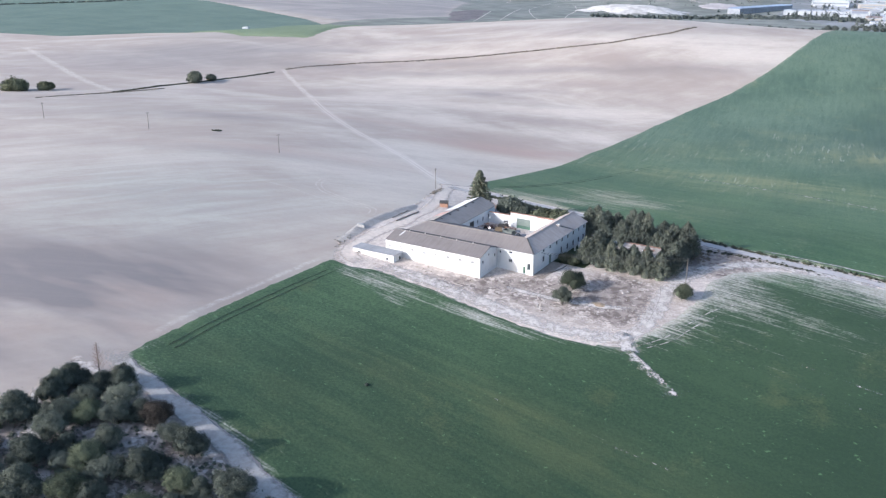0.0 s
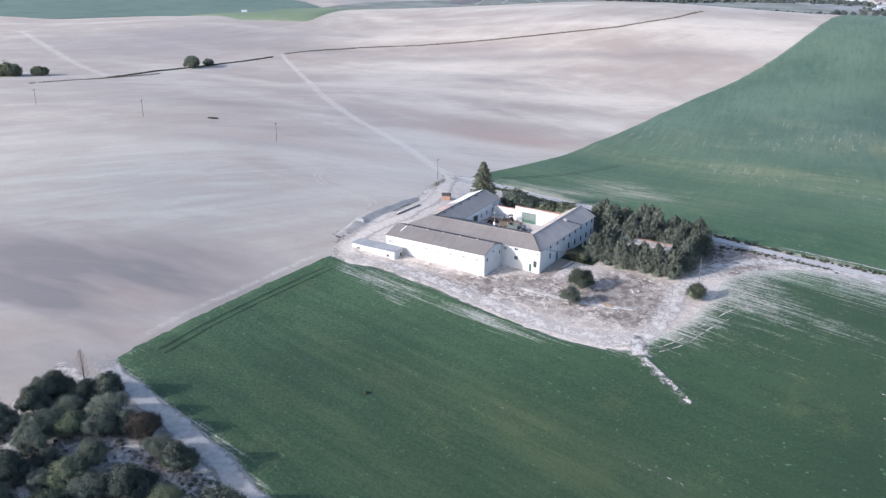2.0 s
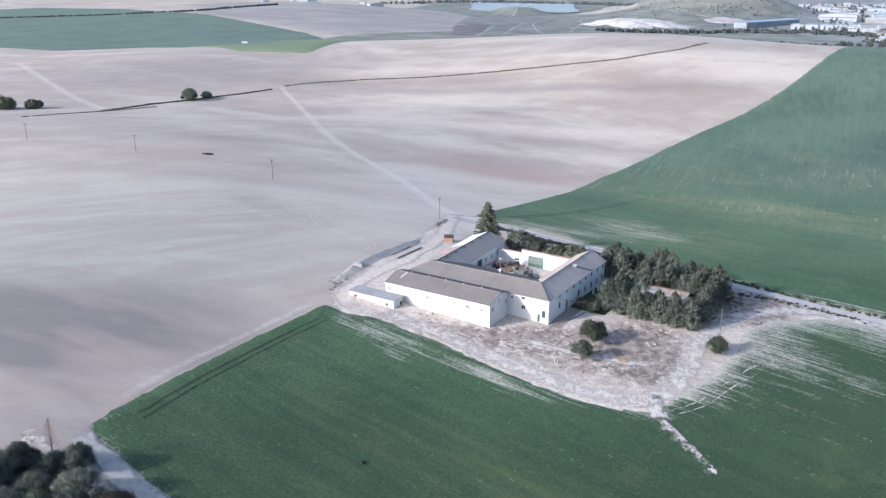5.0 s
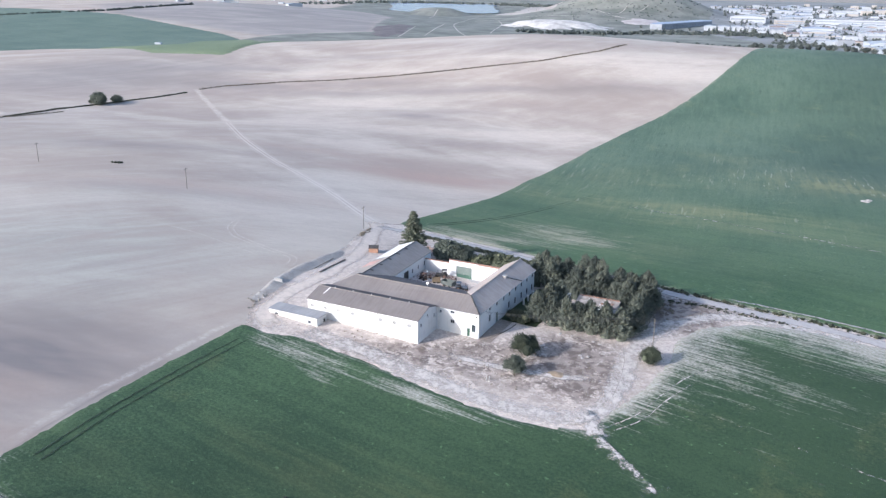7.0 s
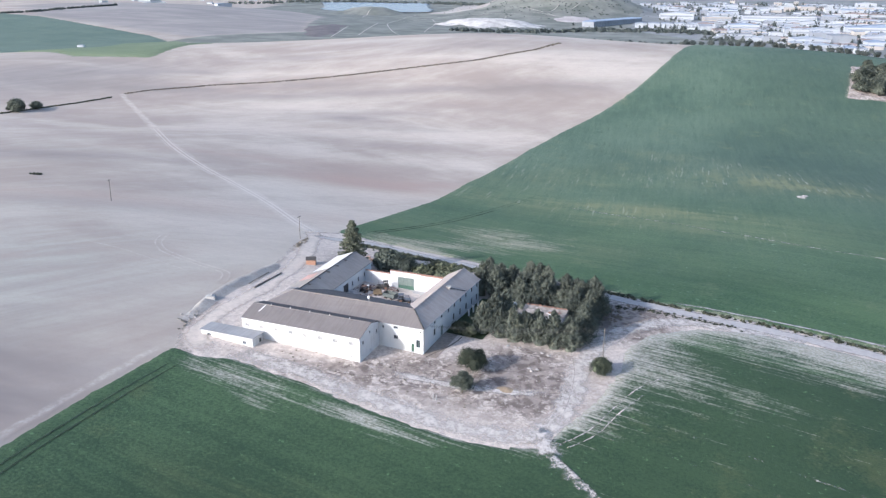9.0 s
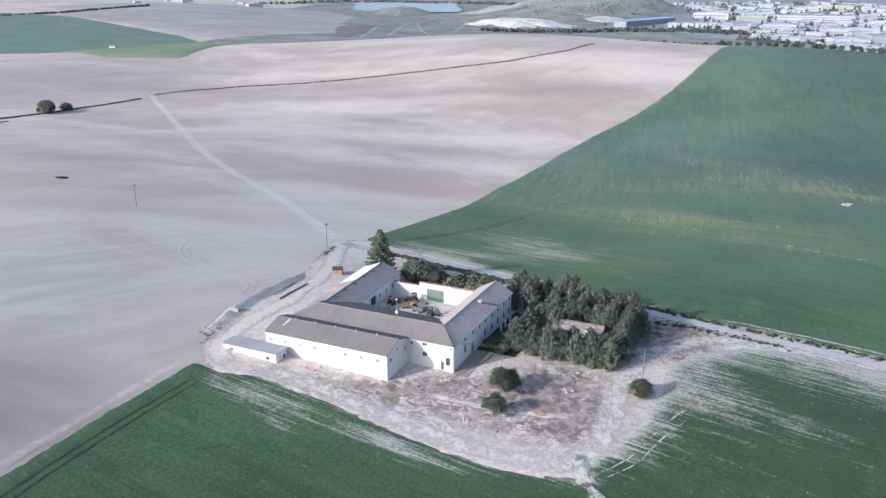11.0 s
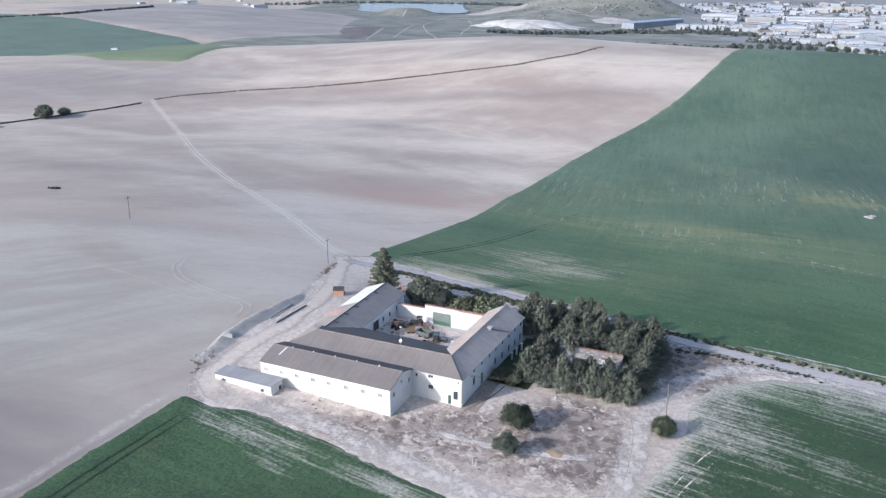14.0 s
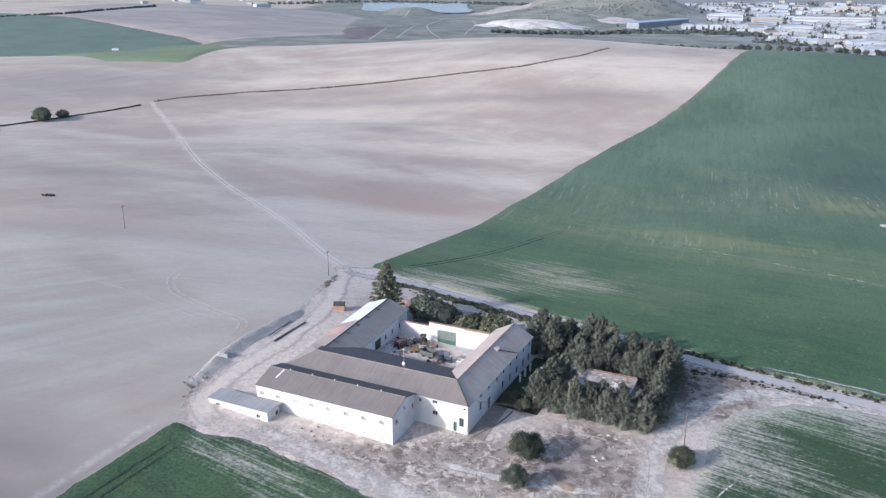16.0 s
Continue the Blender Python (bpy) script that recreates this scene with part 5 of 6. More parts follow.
def cable(a, b, sag, r=0.022):
    bm = bmesh.new()
    a, b = Vector(a), Vector(b)
    side = (b - a).cross(Vector((0, 0, 1))).normalized()
    last = None
    for k in range(13):
        u = k / 12
        p = a.lerp(b, u) - Vector((0, 0, 4 * sag * u * (1 - u)))
        ring = [bm.verts.new(p + q) for q in (side * r, Vector((0, 0, r)), -side * r, Vector((0, 0, -r)))]
        if last:
            for j in range(4):
                bm.faces.new((last[j], last[(j + 1) % 4], ring[(j + 1) % 4], ring[j]))
        last = ring
    ob = mesh_object("overhead_cable", bm, CABLE)
    return tagged(ob, "thin dark overhead cable from pole to house", "cable", "overhead cables")


for k in range(3):
    cable((38.4, 9.6, 9.0 - 0.45 * k), (0.3, 3.0 + 0.3 * k, 5.6 - 0.3 * k), 0.7)


# ---------------------------------------------------------------- plants
def leaf_cloud(rng, lobes, count, size, upright=0.0, squash=1.0):
    """Small leaf sprays over the skin of round lobes (centre, radius), as quads."""
    lobes = [(np.array(c, float), float(r)) for c, r in lobes]
    weights = np.array([r * r for _, r in lobes])
    pick = rng.choice(len(lobes), count, p=weights / weights.sum())
    cs = np.array([c for c, _ in lobes])[pick]
    rs = np.array([r for _, r in lobes])[pick]
    d = rng.normal(size=(count, 3))
    d[:, 2] = np.abs(d[:, 2]) * 0.9 + d[:, 2] * 0.1
    d /= np.linalg.norm(d, axis=1)[:, None]
    p = cs + d * (rs * rng.uniform(0.8, 1.08, count))[:, None] * np.array([1, 1, squash])
    n = d + rng.normal(size=(count, 3)) * 0.55
    n /= np.linalg.norm(n, axis=1)[:, None]
    u = np.cross(n, rng.normal(size=(count, 3)))
    if upright:
        u = u * (1 - upright) + np.array([0, 0, 1.0]) * upright + d * 0.3 * upright
    u /= np.linalg.norm(u, axis=1)[:, None] + 1e-9
    v = np.cross(n, u)
    v /= np.linalg.norm(v, axis=1)[:, None] + 1e-9
    s = size * rng.uniform(0.6, 1.4, (count, 1))
    k = 1.0 + 0.9 * upright
    quads = np.stack([p - u * s * k, p + v * s * 0.6, p + u * s * k, p - v * s * 0.6], 1)
    return quads.reshape(-1, 3), np.arange(count * 4).reshape(-1, 4)


def lump(c, r, rng, rings=5, seg=8):
    """An uneven low-poly ball that fills a lobe."""
    vs, fs = [], []
    for i in range(rings + 1):
        a = math.pi * i / rings
        for j in range(seg):
            b = math.tau * j / seg
            q = r * rng.uniform(0.82, 1.0)
            vs.append((c[0] + q * math.sin(a) * math.cos(b), c[1] + q * math.sin(a) * math.sin(b), c[2] + q * math.cos(a)))
    for i in range(rings):
        for j in range(seg):
            fs.append((i * seg + j, (i + 1) * seg + j, (i + 1) * seg + (j + 1) % seg, i * seg + (j + 1) % seg))
    return vs, fs


def joined(pieces):
    verts, faces, n = [], [], 0
    for v, f in pieces:
        v, f = np.asarray(v, float), np.asarray(f)
        verts.append(v)
        faces += (f + n).tolist()
        n += len(v)
    return np.concatenate(verts), faces


def sprays(rng, at, out, spread, size, long=1.0, flat=0.0):
    """Leaf sprays as quads round the given points; out: the way they point, or, where flat is 1, the way they face."""
    n = len(at)
    p = at + rng.normal(size=(n, 3)) * spread
    w = out + rng.normal(size=(n, 3)) * 0.55 + np.array([0, 0, 0.35])
    w /= np.linalg.norm(w, axis=1)[:, None] + 1e-9
    side = np.cross(w, rng.normal(size=(n, 3)))
    side /= np.linalg.norm(side, axis=1)[:, None] + 1e-9
    u, v = (np.cross(w, side), side) if flat else (w, side)
    k = size * rng.uniform(0.6, 1.4, (n, 1))
    quads = np.stack([p - u * k * long, p + v * k * 0.55, p + u * k * long, p - v * k * 0.55], 1)
    return quads.reshape(-1, 3), np.arange(n * 4).reshape(-1, 4)


def broad_tree(name, label, leaf, rng, r, high, leaves=7600, size=0.09, category="tree", group="", trunk=0.9):
    """A tree or tall bush: trunk with limbs, a few big boughs and a skin of small uneven leaf clumps over them."""
    e = tagged(new(name), label, category, group)
    bm = bmesh.new()
    rod(bm, (0, 0, -0.4), (0.05 * r, 0, high * 0.4), 0.10 * r * trunk, 0.06 * r * trunk, 8)
    heads = [(np.array((rng.normal() * 0.08 * r, rng.normal() * 0.08 * r, high * 0.62)), 0.5 * r)]
    n = int(rng.integers(6, 9))
    for k in range(n):
        a = math.tau * (k + rng.uniform(-0.3, 0.3)) / n
        q, rr = r * rng.uniform(0.42, 0.62), r * rng.uniform(0.3, 0.46)
        z = rng.uniform(0.32, 0.68) * high
        heads.append((np.array((q * math.cos(a), q * math.sin(a), max(z, rr * 0.7))), rr))
        if k % 2 == 0:
            rod(bm, (0, 0, high * 0.22), (q * 0.8 * math.cos(a), q * 0.8 * math.sin(a), max(z, rr * 0.7)), 0.045 * r * trunk, 0.02 * r, 5)
    for k in range(3):
        a, rr = rng.uniform(0, 6.28), r * rng.uniform(0.24, 0.36)
        q = r * rng.uniform(0.1, 0.35)
        heads.append((np.array((q * math.cos(a), q * math.sin(a), high - rr * rng.uniform(0.9, 1.25))), rr))
    part("trunk", bm, BARK, e)
    clumps, facing = [], []
    while len(clumps) < 190:
        c, rr = heads[int(rng.integers(len(heads)))]
        d = rng.normal(size=3)
        d /= np.linalg.norm(d)
        if d[2] < -0.45:
            continue
        spot = c + d * rr * rng.uniform(0.82, 1.12)
        if spot[2] > 0.1 * r and all(np.linalg.norm(spot - o) > 0.72 * q for o, q in heads):
            clumps.append(spot)
            facing.append(d)
    pick = rng.integers(0, len(clumps), leaves)
    wide = 0.085 * r * rng.uniform(0.6, 1.5, len(clumps))[pick][:, None]
    pieces = [lump(c, q * 0.8, rng, 6, 9) for c, q in heads] + [sprays(rng, np.array(clumps)[pick], np.array(facing)[pick], wide, size * (0.8 + 0.1 * r), 1.15, 1)]
    v, f = joined(pieces)
    raw("crown", v, f, leaf, e)
    return e


def conifer(name, label, leaf, rng, r, high, boughs=240, per=60, size=0.1, category="tree", group=""):
    """A shaggy conifer: rising boughs of uneven length in a ragged cone, each ending in tufts of foliage."""
    e = tagged(new(name), label, category, group)
    part("trunk", rod(bmesh.new(), (0, 0, -0.5), (0, 0, high * 0.95), 0.2, 0.04, 7), BARK, e)
    lean = rng.normal(size=2) * 0.03
    pieces = []
    for i in range(9):
        h = 0.06 + 0.86 * i / 8
        pieces.append(lump((lean[0] * high * h, lean[1] * high * h, high * h), r * 0.42 * (1 - h) ** 0.85 + 0.12, rng, 5, 8))
    for k in range(boughs):
        h = 0.04 + 0.93 * ((k + rng.uniform(0, 1)) / boughs) ** 0.92
        a = k * 2.4 + rng.uniform(-0.5, 0.5)
        reach = r * min(1.0, 0.75 + 2.5 * h) * (1 - h) ** 0.85 * rng.uniform(0.6, 1.25) + 0.14
        rise = rng.uniform(0.45, 1.0)
        d = np.array((math.cos(a), math.sin(a), rise))
        root = np.array((lean[0] * high * h, lean[1] * high * h, high * h - 0.25 * reach))
        u = rng.uniform(0.45, 1.0, per) ** 0.7
        tuft = rng.uniform(0, 1, per) < 0.4
        u = np.where(tuft, rng.normal(0.9, 0.07, per), u)
        at = root + d * (u * reach)[:, None]
        spread = np.array((1, 1, 1.6)) * (0.04 + 0.04 * reach) * rng.uniform(0.7, 1.2)
        pieces.append(sprays(rng, at, np.tile(d, (per, 1)), spread, size, 1.4, k % 2 > 0))
    top = np.tile(np.array((lean[0] * high, lean[1] * high, high)), (60, 1)) + np.linspace(-0.9, 0.35, 60)[:, None] * np.array((0, 0, 1.0))
    pieces.append(sprays(rng, top, np.tile(np.array((0, 0, 1.0)), (60, 1)), 0.1, size, 1.5))
    v, f = joined(pieces)
    raw("crown", v, f, leaf, e)
    return e


def tiered_tree(place):
    """A pine with flat whorls of boughs."""
    rng = np.random.default_rng(5)
    high, e = 14.2, thing("pine_tree", "tall tiered dark green pine behind the stable wing", "tree", place)
    part("trunk", rod(bmesh.new(), (0, 0, -0.5), (0, 0, high), 0.26, 0.04, 8), BARK, e)
    pieces = []
    for i in range(17):
        h = 1.6 + (high - 2.0) * i / 16
        wide = 4.5 * (1 - (i / 16.5) ** 1.3) ** 0.85 * rng.uniform(0.9, 1.08) + 0.25
        n = 7 if i < 12 else 5
        for j in range(n):
            a = math.tau * (j + rng.uniform(-0.2, 0.2)) / n + i * 0.7
            bough = []
            for k in range(5):
                u = (k + 0.6) / 5
                bough.append(((wide * u * math.cos(a), wide * u * math.sin(a), h + 0.25 * wide * u * u * 0.5 - 0.1), 0.20 + 0.24 * (1 - abs(u - 0.55))))
            v, f = leaf_cloud(rng, bough, 80, 0.26, 0.2, 0.6)
            pieces.append((v, f))
            pieces.append(lump(bough[2][0], 0.28, rng, 3, 5))
    v, f = joined(pieces)
    raw("crown", v, f, SPRUCE, e)
    return e


SPRUCE = leaf_material("pine_needles", (0.07, 0.08, 0.058), (0.175, 0.186, 0.135))
tiered_tree((-42.4, 45.0, gz(-42.4, 45.0)))

rng = np.random.default_rng(11)
WOOD_LABEL = "rounded dark holm oak in the wood edge"
oaks = [broad_tree("oak_tree", WOOD_LABEL, OAK, rng, 3.0, h, 24000, 0.075, group="trees of the wood") for h in (4.6, 5.2, 4.2)]
olives = [broad_tree("olive_tree", "grey-green wild olive in the wood edge", GREY_OLIVE, rng, 3.0, 4.5, 22000, 0.075, group="trees of the wood")]
russets = [broad_tree("russet_tree", "dark reddish-brown round tree in the wood edge", RUSSET, rng, 3.0, 4.4, 22000, 0.075, group="trees of the wood")]
greens = [broad_tree("olive_tree", "olive-green bushy tree in the wood edge", MOSS, rng, 3.0, 4.3, 22000, 0.075, group="trees of the wood")]
kinds = oaks + olives + russets + greens
WOOD_TREES = [(-40.8, -122.0, 3.8, 0), (-41.6, -114.8, 3.0, 1), (-43.3, -108.7, 3.1, 0), (-38.9, -106.8, 2.9, 2), (-36.4, -103.3, 2.8, 1), (-36.6, -111.2, 2.8, 2), (-30.9, -107.9, 3.2, 3), (-34.4, -117.6, 2.9, 3), (-31.2, -114.8, 2.9, 5), (-27.6, -111.6, 3.1, 3), (-25.9, -108.2, 2.8, 0), (-22.5, -106.8, 3.2, 4)]
WOOD_MORE = [(-32.6, -121.6, 2.7, 3), (-27.8, -121.9, 2.2, 0), (-23.0, -117.0, 2.5, 1), (-16.1, -108.9, 2.3, 3), (-11.7, -108.9, 2.9, 0), (-13.2, -114.5, 1.6, 2), (-29.4, -127.6, 3.3, 1), (-24.4, -125.6, 2.0, 3), (-21.4, -122.7, 2.8, 5), (-16.8, -122.8, 3.1, 3), (-12.7, -118.3, 3.5, 1), (-6.4, -116.3, 2.5, 5), (-3.2, -115.5, 2.3, 0)]
WOOD_LAST = [(1.6, -112.3, 3.3, 3), (-23.5, -133.8, 3.6, 0), (-17.9, -129.1, 3.1, 5), (-13.4, -127.8, 2.7, 1), (-7.1, -124.3, 2.6, 5), (-3.9, -120.4, 2.2, 0), (0.4, -118.2, 2.2, 3), (8.3, -111.6, 2.2, 1), (-44.9, -126.8, 3.4, 2), (-36.9, -131.8, 3.4, 0), (-29.9, -135.8, 3.2, 3), (-48.9, -131.8, 3.0, 1), (4.6, -119.8, 2.6, 0), (10.1, -117.8, 2.5, 3), (-43.4, -111.8, 2.6, 1)]
seeds = random.Random(3)
for k, (x, y, r, which) in enumerate(WOOD_TREES + WOOD_MORE + WOOD_LAST):
    m = Matrix.Translation((x, y, gz(x, y) - 0.05)) @ Matrix.Rotation(seeds.uniform(0, 6.28), 4, "Z")
    s = r / (3.0 if k < 12 else 2.75)
    c = copy_thing(kinds[which], m)
    c.scale = (s * seeds.uniform(0.94, 1.08), s * seeds.uniform(0.94, 1.08), s * seeds.uniform(0.82, 1.02))
for ob, (x, y) in zip(kinds, ((-53, -136), (-36.0, -138), (-44, -137), (-14, -136), (-24, -142), (-5, -130))):
    ob.matrix_world = Matrix.Translation((x, y, gz(x, y) - 0.05))

dead = thing("dead_tree", "bare leafless reddish tree standing above the wood", "tree", (-41.2, -104.6, gz(-41.2, -104.6)))
db = bmesh.new()
rod(db, (0, 0, -0.3), (0.1, 0, 8.2), 0.12, 0.03, 6)
part("trunk", db, BARK, dead)
db = bmesh.new()
rnd = random.Random(4)
for k in range(46):
    z = 2.2 + 5.6 * k / 46
    a, l = k * 2.4, (8.8 - z) * rnd.uniform(0.16, 0.3)
    tip = (l * math.cos(a), l * math.sin(a), z + l * 0.8)
    rod(db, (0.05, 0, z), tip, 0.035, 0.012, 4)
    for j in range(3):
        q = Vector((0.05, 0, z)).lerp(Vector(tip), 0.4 + 0.25 * j)
        rod(db, q, q + Vector((rnd.uniform(-0.4, 0.4), rnd.uniform(-0.4, 0.4), 0.45)), 0.016, 0.008, 3)
part("branch_work", db, RUST, dead)


def undergrowth(name, label, area, count, leaf, rng, low=0.25, high=0.7, size=0.16, per=26, category="undergrowth", tall=0.0):
    """Low weeds and shrubs that nobody could count, over a stretch of land."""
    pieces = []
    for k in range(count):
        x, y = area(rng)
        r = rng.uniform(low, high)
        z = gz(x, y)
        lob = [((x, y, z + r * 0.35), r), ((x + r * 0.6, y + r * 0.3, z + r * 0.2), r * 0.7)]
        if tall:
            lob += [((x - r * 0.2, y, z + r * tall * 0.6), r * 0.85), ((x + r * 0.1, y, z + r * tall), r * 0.6)]
        pieces.append(leaf_cloud(rng, lob, per, size, 0.2, 0.8))
        for c, q in lob[::2 if tall else 3]:
            pieces.append(lump(c, q * 0.75, rng, 3, 6))
    v, f = joined(pieces)
    ob = raw(name, v, f, leaf)
    return tagged(ob, label, category, kind="stuff")


def along(line, spread):
    pts = np.array(line, float)
    seg = np.hypot(*np.diff(pts, axis=0).T)
    cum = np.r_[0, np.cumsum(seg)]

    def area(r):
        d = r.uniform(0, cum[-1])
        return np.interp(d, cum, pts[:, 0]) + r.normal() * spread, np.interp(d, cum, pts[:, 1]) + r.normal() * spread
    return area


DRY_PALE = leaf_material("pale_dry_weeds", (0.24, 0.215, 0.185), (0.38, 0.35, 0.31), 0.9)
DRY = leaf_material("dry_weeds", (0.14, 0.12, 0.095), (0.28, 0.245, 0.2), 0.9)
wood_floor = sheet("wood_floor", steps((-56, 12, 1.2, 1.2)), steps((-140, -100, 1.2, 1.2)), lambda x, y: np.clip((np.minimum(-104.2 - 0.10 * (x + 20) - y, x + 47 + 0.6 * (y + 112)) + 1.2 * wobble(x, y, 4.0)) * 0.1, -0.2, 0.12) + 0.05 * wobble(x, y, 1.5), YARD, lambda x, y, up: up > -0.15, (("weeds", lambda x, y: 0.8 + 0.35 * wobble(x, y, 6.0)),))
tagged(wood_floor, "pale stony floor of the wood with dry scrub", "ground", kind="structure")
undergrowth("wood_undergrowth", "dry grey-green scrub on the wood floor", lambda r: (r.uniform(-46, 4), r.uniform(-136, -107)), 620, GREY_OLIVE, rng, 0.15, 0.6, 0.1, 30)
undergrowth("wood_undergrowth", "pale grey-green brush on the wood floor", lambda r: (r.uniform(-46, 4), r.uniform(-136, -107)), 900, DRY_PALE, rng, 0.15, 0.45, 0.11, 24)
undergrowth("hedgerow", "thin dark weedy hedgerow across the bare slope", along([(-366, 149), (-375, 192), (-372, 238), (-361, 290)], 0.5), 800, SHRUB, rng, 0.25, 0.65, 0.3, 8)
undergrowth("hedgerow", "faint weedy line along the bare slope", along([(-374.6, 103.6), (-372.6, 120.1), (-364.0, 152.5), (-362.2, 185.4)], 0.35), 260, DRY, rng, 0.2, 0.5, 0.3, 8)
undergrowth("hedgerow", "thin dark weedy hedgerow climbing to the crest", along([(-361, 303), (-352, 320), (-322, 349), (-279, 375), (-230, 407), (-187, 436), (-159, 456), (-127, 496), (-116, 527)], 0.6), 1500, DRY, rng, 0.2, 0.55, 0.3, 8)
undergrowth("lane_verge", "dark shrubby verge along the lane", along([(-58, 67), (-50, 70.5), (-30, 67), (-13, 63.5), (6, 57)], 0.9), 420, SHRUB, rng, 0.3, 0.9, 0.2, 22)
undergrowth("lane_verge", "low dark weeds along the field edge of the lane", along([(28, 58.5), (48, 54), (64, 52.6), (84, 51.5), (130, 47), (200, 40), (330, 27)], 0.5), 620, SHRUB, rng, 0.25, 0.8, 0.18, 18)
undergrowth("lane_verge", "low dark weeds along the yard edge of the lane", along([(32, 47), (42, 48.5), (52, 47.2), (64, 46.9)], 0.6), 120, SHRUB, rng, 0.15, 0.5, 0.14, 18)
undergrowth("dry_weeds", "dark tangled weeds beside the cypress grove", lambda r: (33.5 + r.normal() * 2.4, 41 + r.normal() * 4.0), 110, DRY, rng, 0.15, 0.45, 0.13, 16)
undergrowth("dry_weeds", "dry brown weeds on the bare yard", lambda r: (r.uniform(-30, 30), r.uniform(-20, 6)), 150, DRY, rng, 0.12, 0.3, 0.1, 16)
undergrowth("bank_weeds", "dark weeds at the foot of the earth bank", along([(-56.4, -14), (-57.8, -7), (-59.4, 1)], 0.7), 30, DRY_PALE, rng, 0.12, 0.32, 0.13, 20)
undergrowth("pole_weeds", "dark weeds round the foot of a pole", along([(-67.2, 53.8), (-69, 60.6), (-70.7, 66)], 0.5), 34, DRY, rng, 0.2, 0.5, 0.15, 18)
undergrowth("spot_weeds", "small dark weed patch in the ploughed field", along([(-203, 78), (-198, 78.5)], 0.5), 16, SHRUB, rng, 0.3, 0.7, 0.2, 18)
undergrowth("wood_far", "distant strip of dark scrub woodland", along([(-1340, 640), (-1160, 745), (-1108, 801), (-1062, 874), (-1052, 1046)], 2), 300, HAZY_LEAF, rng, 1.4, 3.0, 1.2, 12, "scrub")

# bushes on the yard and behind the courtyard; far ones get lighter leaves for haze
for x, y, r, h, leaf, label in ((12.4, -1.8, 3.5, 5.2, BUSH, "large round dark green bush on the bare yard"), (13.7, -11.0, 2.45, 4.5, GREY_OLIVE, "smaller grey-brown bush on the bare yard"),
                                (38.2, 8.6, 2.8, 3.9, BUSH, "round dark bush beside the power pole"), (-31.8, 48.0, 4.5, 5.6, OAK, "dark green tree behind the courtyard wall"),
                                (-26.4, 48.2, 3.9, 4.9, OAK, "dark olive tree behind the courtyard wall"), (-18.2, 44.0, 4.6, 4.6, OLIVE, "low olive-green tree behind the courtyard wall"),
                                (-12.9, 44.8, 4.8, 4.7, OLIVE, "olive-green tree behind the house gable"), (-10.8, 46.5, 2.3, 3.4, OLIVE, "small olive tree behind the house gable"),
                                (3.2, 14.3, 2.2, 2.6, SHRUB, "dark green garden shrub against the house"), (6.0, 13.4, 1.7, 2.2, OLIVE, "light green shrub in the garden corner"),
                                (-372, 222, 5.5, 6.5, GREY_OLIVE, "round field tree standing on the hedgerow"), (-371, 236, 4.0, 4.5, GREY_OLIVE, "small field tree standing on the hedgerow"),
                                (-418.5, 118.0, 7.5, 5.0, OLIVE, "wide dark bush far out in the fields"), (-407.7, 132.6, 4.6, 4.2, OLIVE, "dark bush far out in the fields")):
    b = broad_tree("bush" if h < 5.3 else "tree", label, leaf, rng, r, h, int(4000 + 3800 * min(r, 3.2)), 0.085 if r < 4.4 else 0.3, "bush" if h < 5.3 else "tree")
    b.matrix_world = Matrix.Translation((x, y, gz(x, y) - 0.05))

# the cypress grove
spires = [conifer("cypress_tree", "dense shaggy dark cypress in the grove beside the house", CYPRESS, rng, r, h, group="cypress grove") for r, h in ((3.2, 7.8), (3.5, 7.2), (3.0, 8.6), (3.5, 6.8), (3.2, 7.4), (3.3, 8.1))]
spots = [(8.6 + 3.5 * k, 15.8 + 0.9 * (k % 2)) for k in range(7)] + [(9.8 + 3.7 * k, 19.6 + 0.7 * (k % 3)) for k in range(6)] + [(29.4 + 0.9 * (k % 2), 20.0 + 3.7 * k) for k in range(7)]
spots += [(26.6, 33.5 + 3.5 * k) for k in range(4)] + [(-1.0 + 3.6 * k, 41.3 + 0.9 * (k % 2) + 0.12 * k) for k in range(9)] + [(0.9 + 3.7 * k, 45.6 + 1.1 * (k % 3)) for k in range(8)] + [(-2.6 + 3.8 * k, 50.2 + 0.8 * (k % 2)) for k in range(5)]
spots += [(9.0, 23.0), (11.3, 35.5), (9.5, 38.5), (13.5, 38.2), (17.5, 38.5), (21.5, 38.2), (24.5, 37.0), (3.0, 38.8), (10.2, 26.3)]
rnd = random.Random(8)
for k, (x, y) in enumerate(spots):
    x, y = x + rnd.uniform(-0.7, 0.7), y + rnd.uniform(-0.7, 0.7)
    m = Matrix.Translation((x, y, gz(x, y) - 0.1)) @ Matrix.Rotation(rnd.uniform(0, 6.28), 4, "Z")
    if k < len(spires):
        spires[k].matrix_world = m
    else:
        s = rnd.uniform(0.82, 1.2) * (0.78 if 7 <= k < 13 else 1.0)
        c = copy_thing(spires[rnd.randrange(len(spires))], m)
        c.scale = (rnd.uniform(0.9, 1.2), rnd.uniform(0.9, 1.2), s)


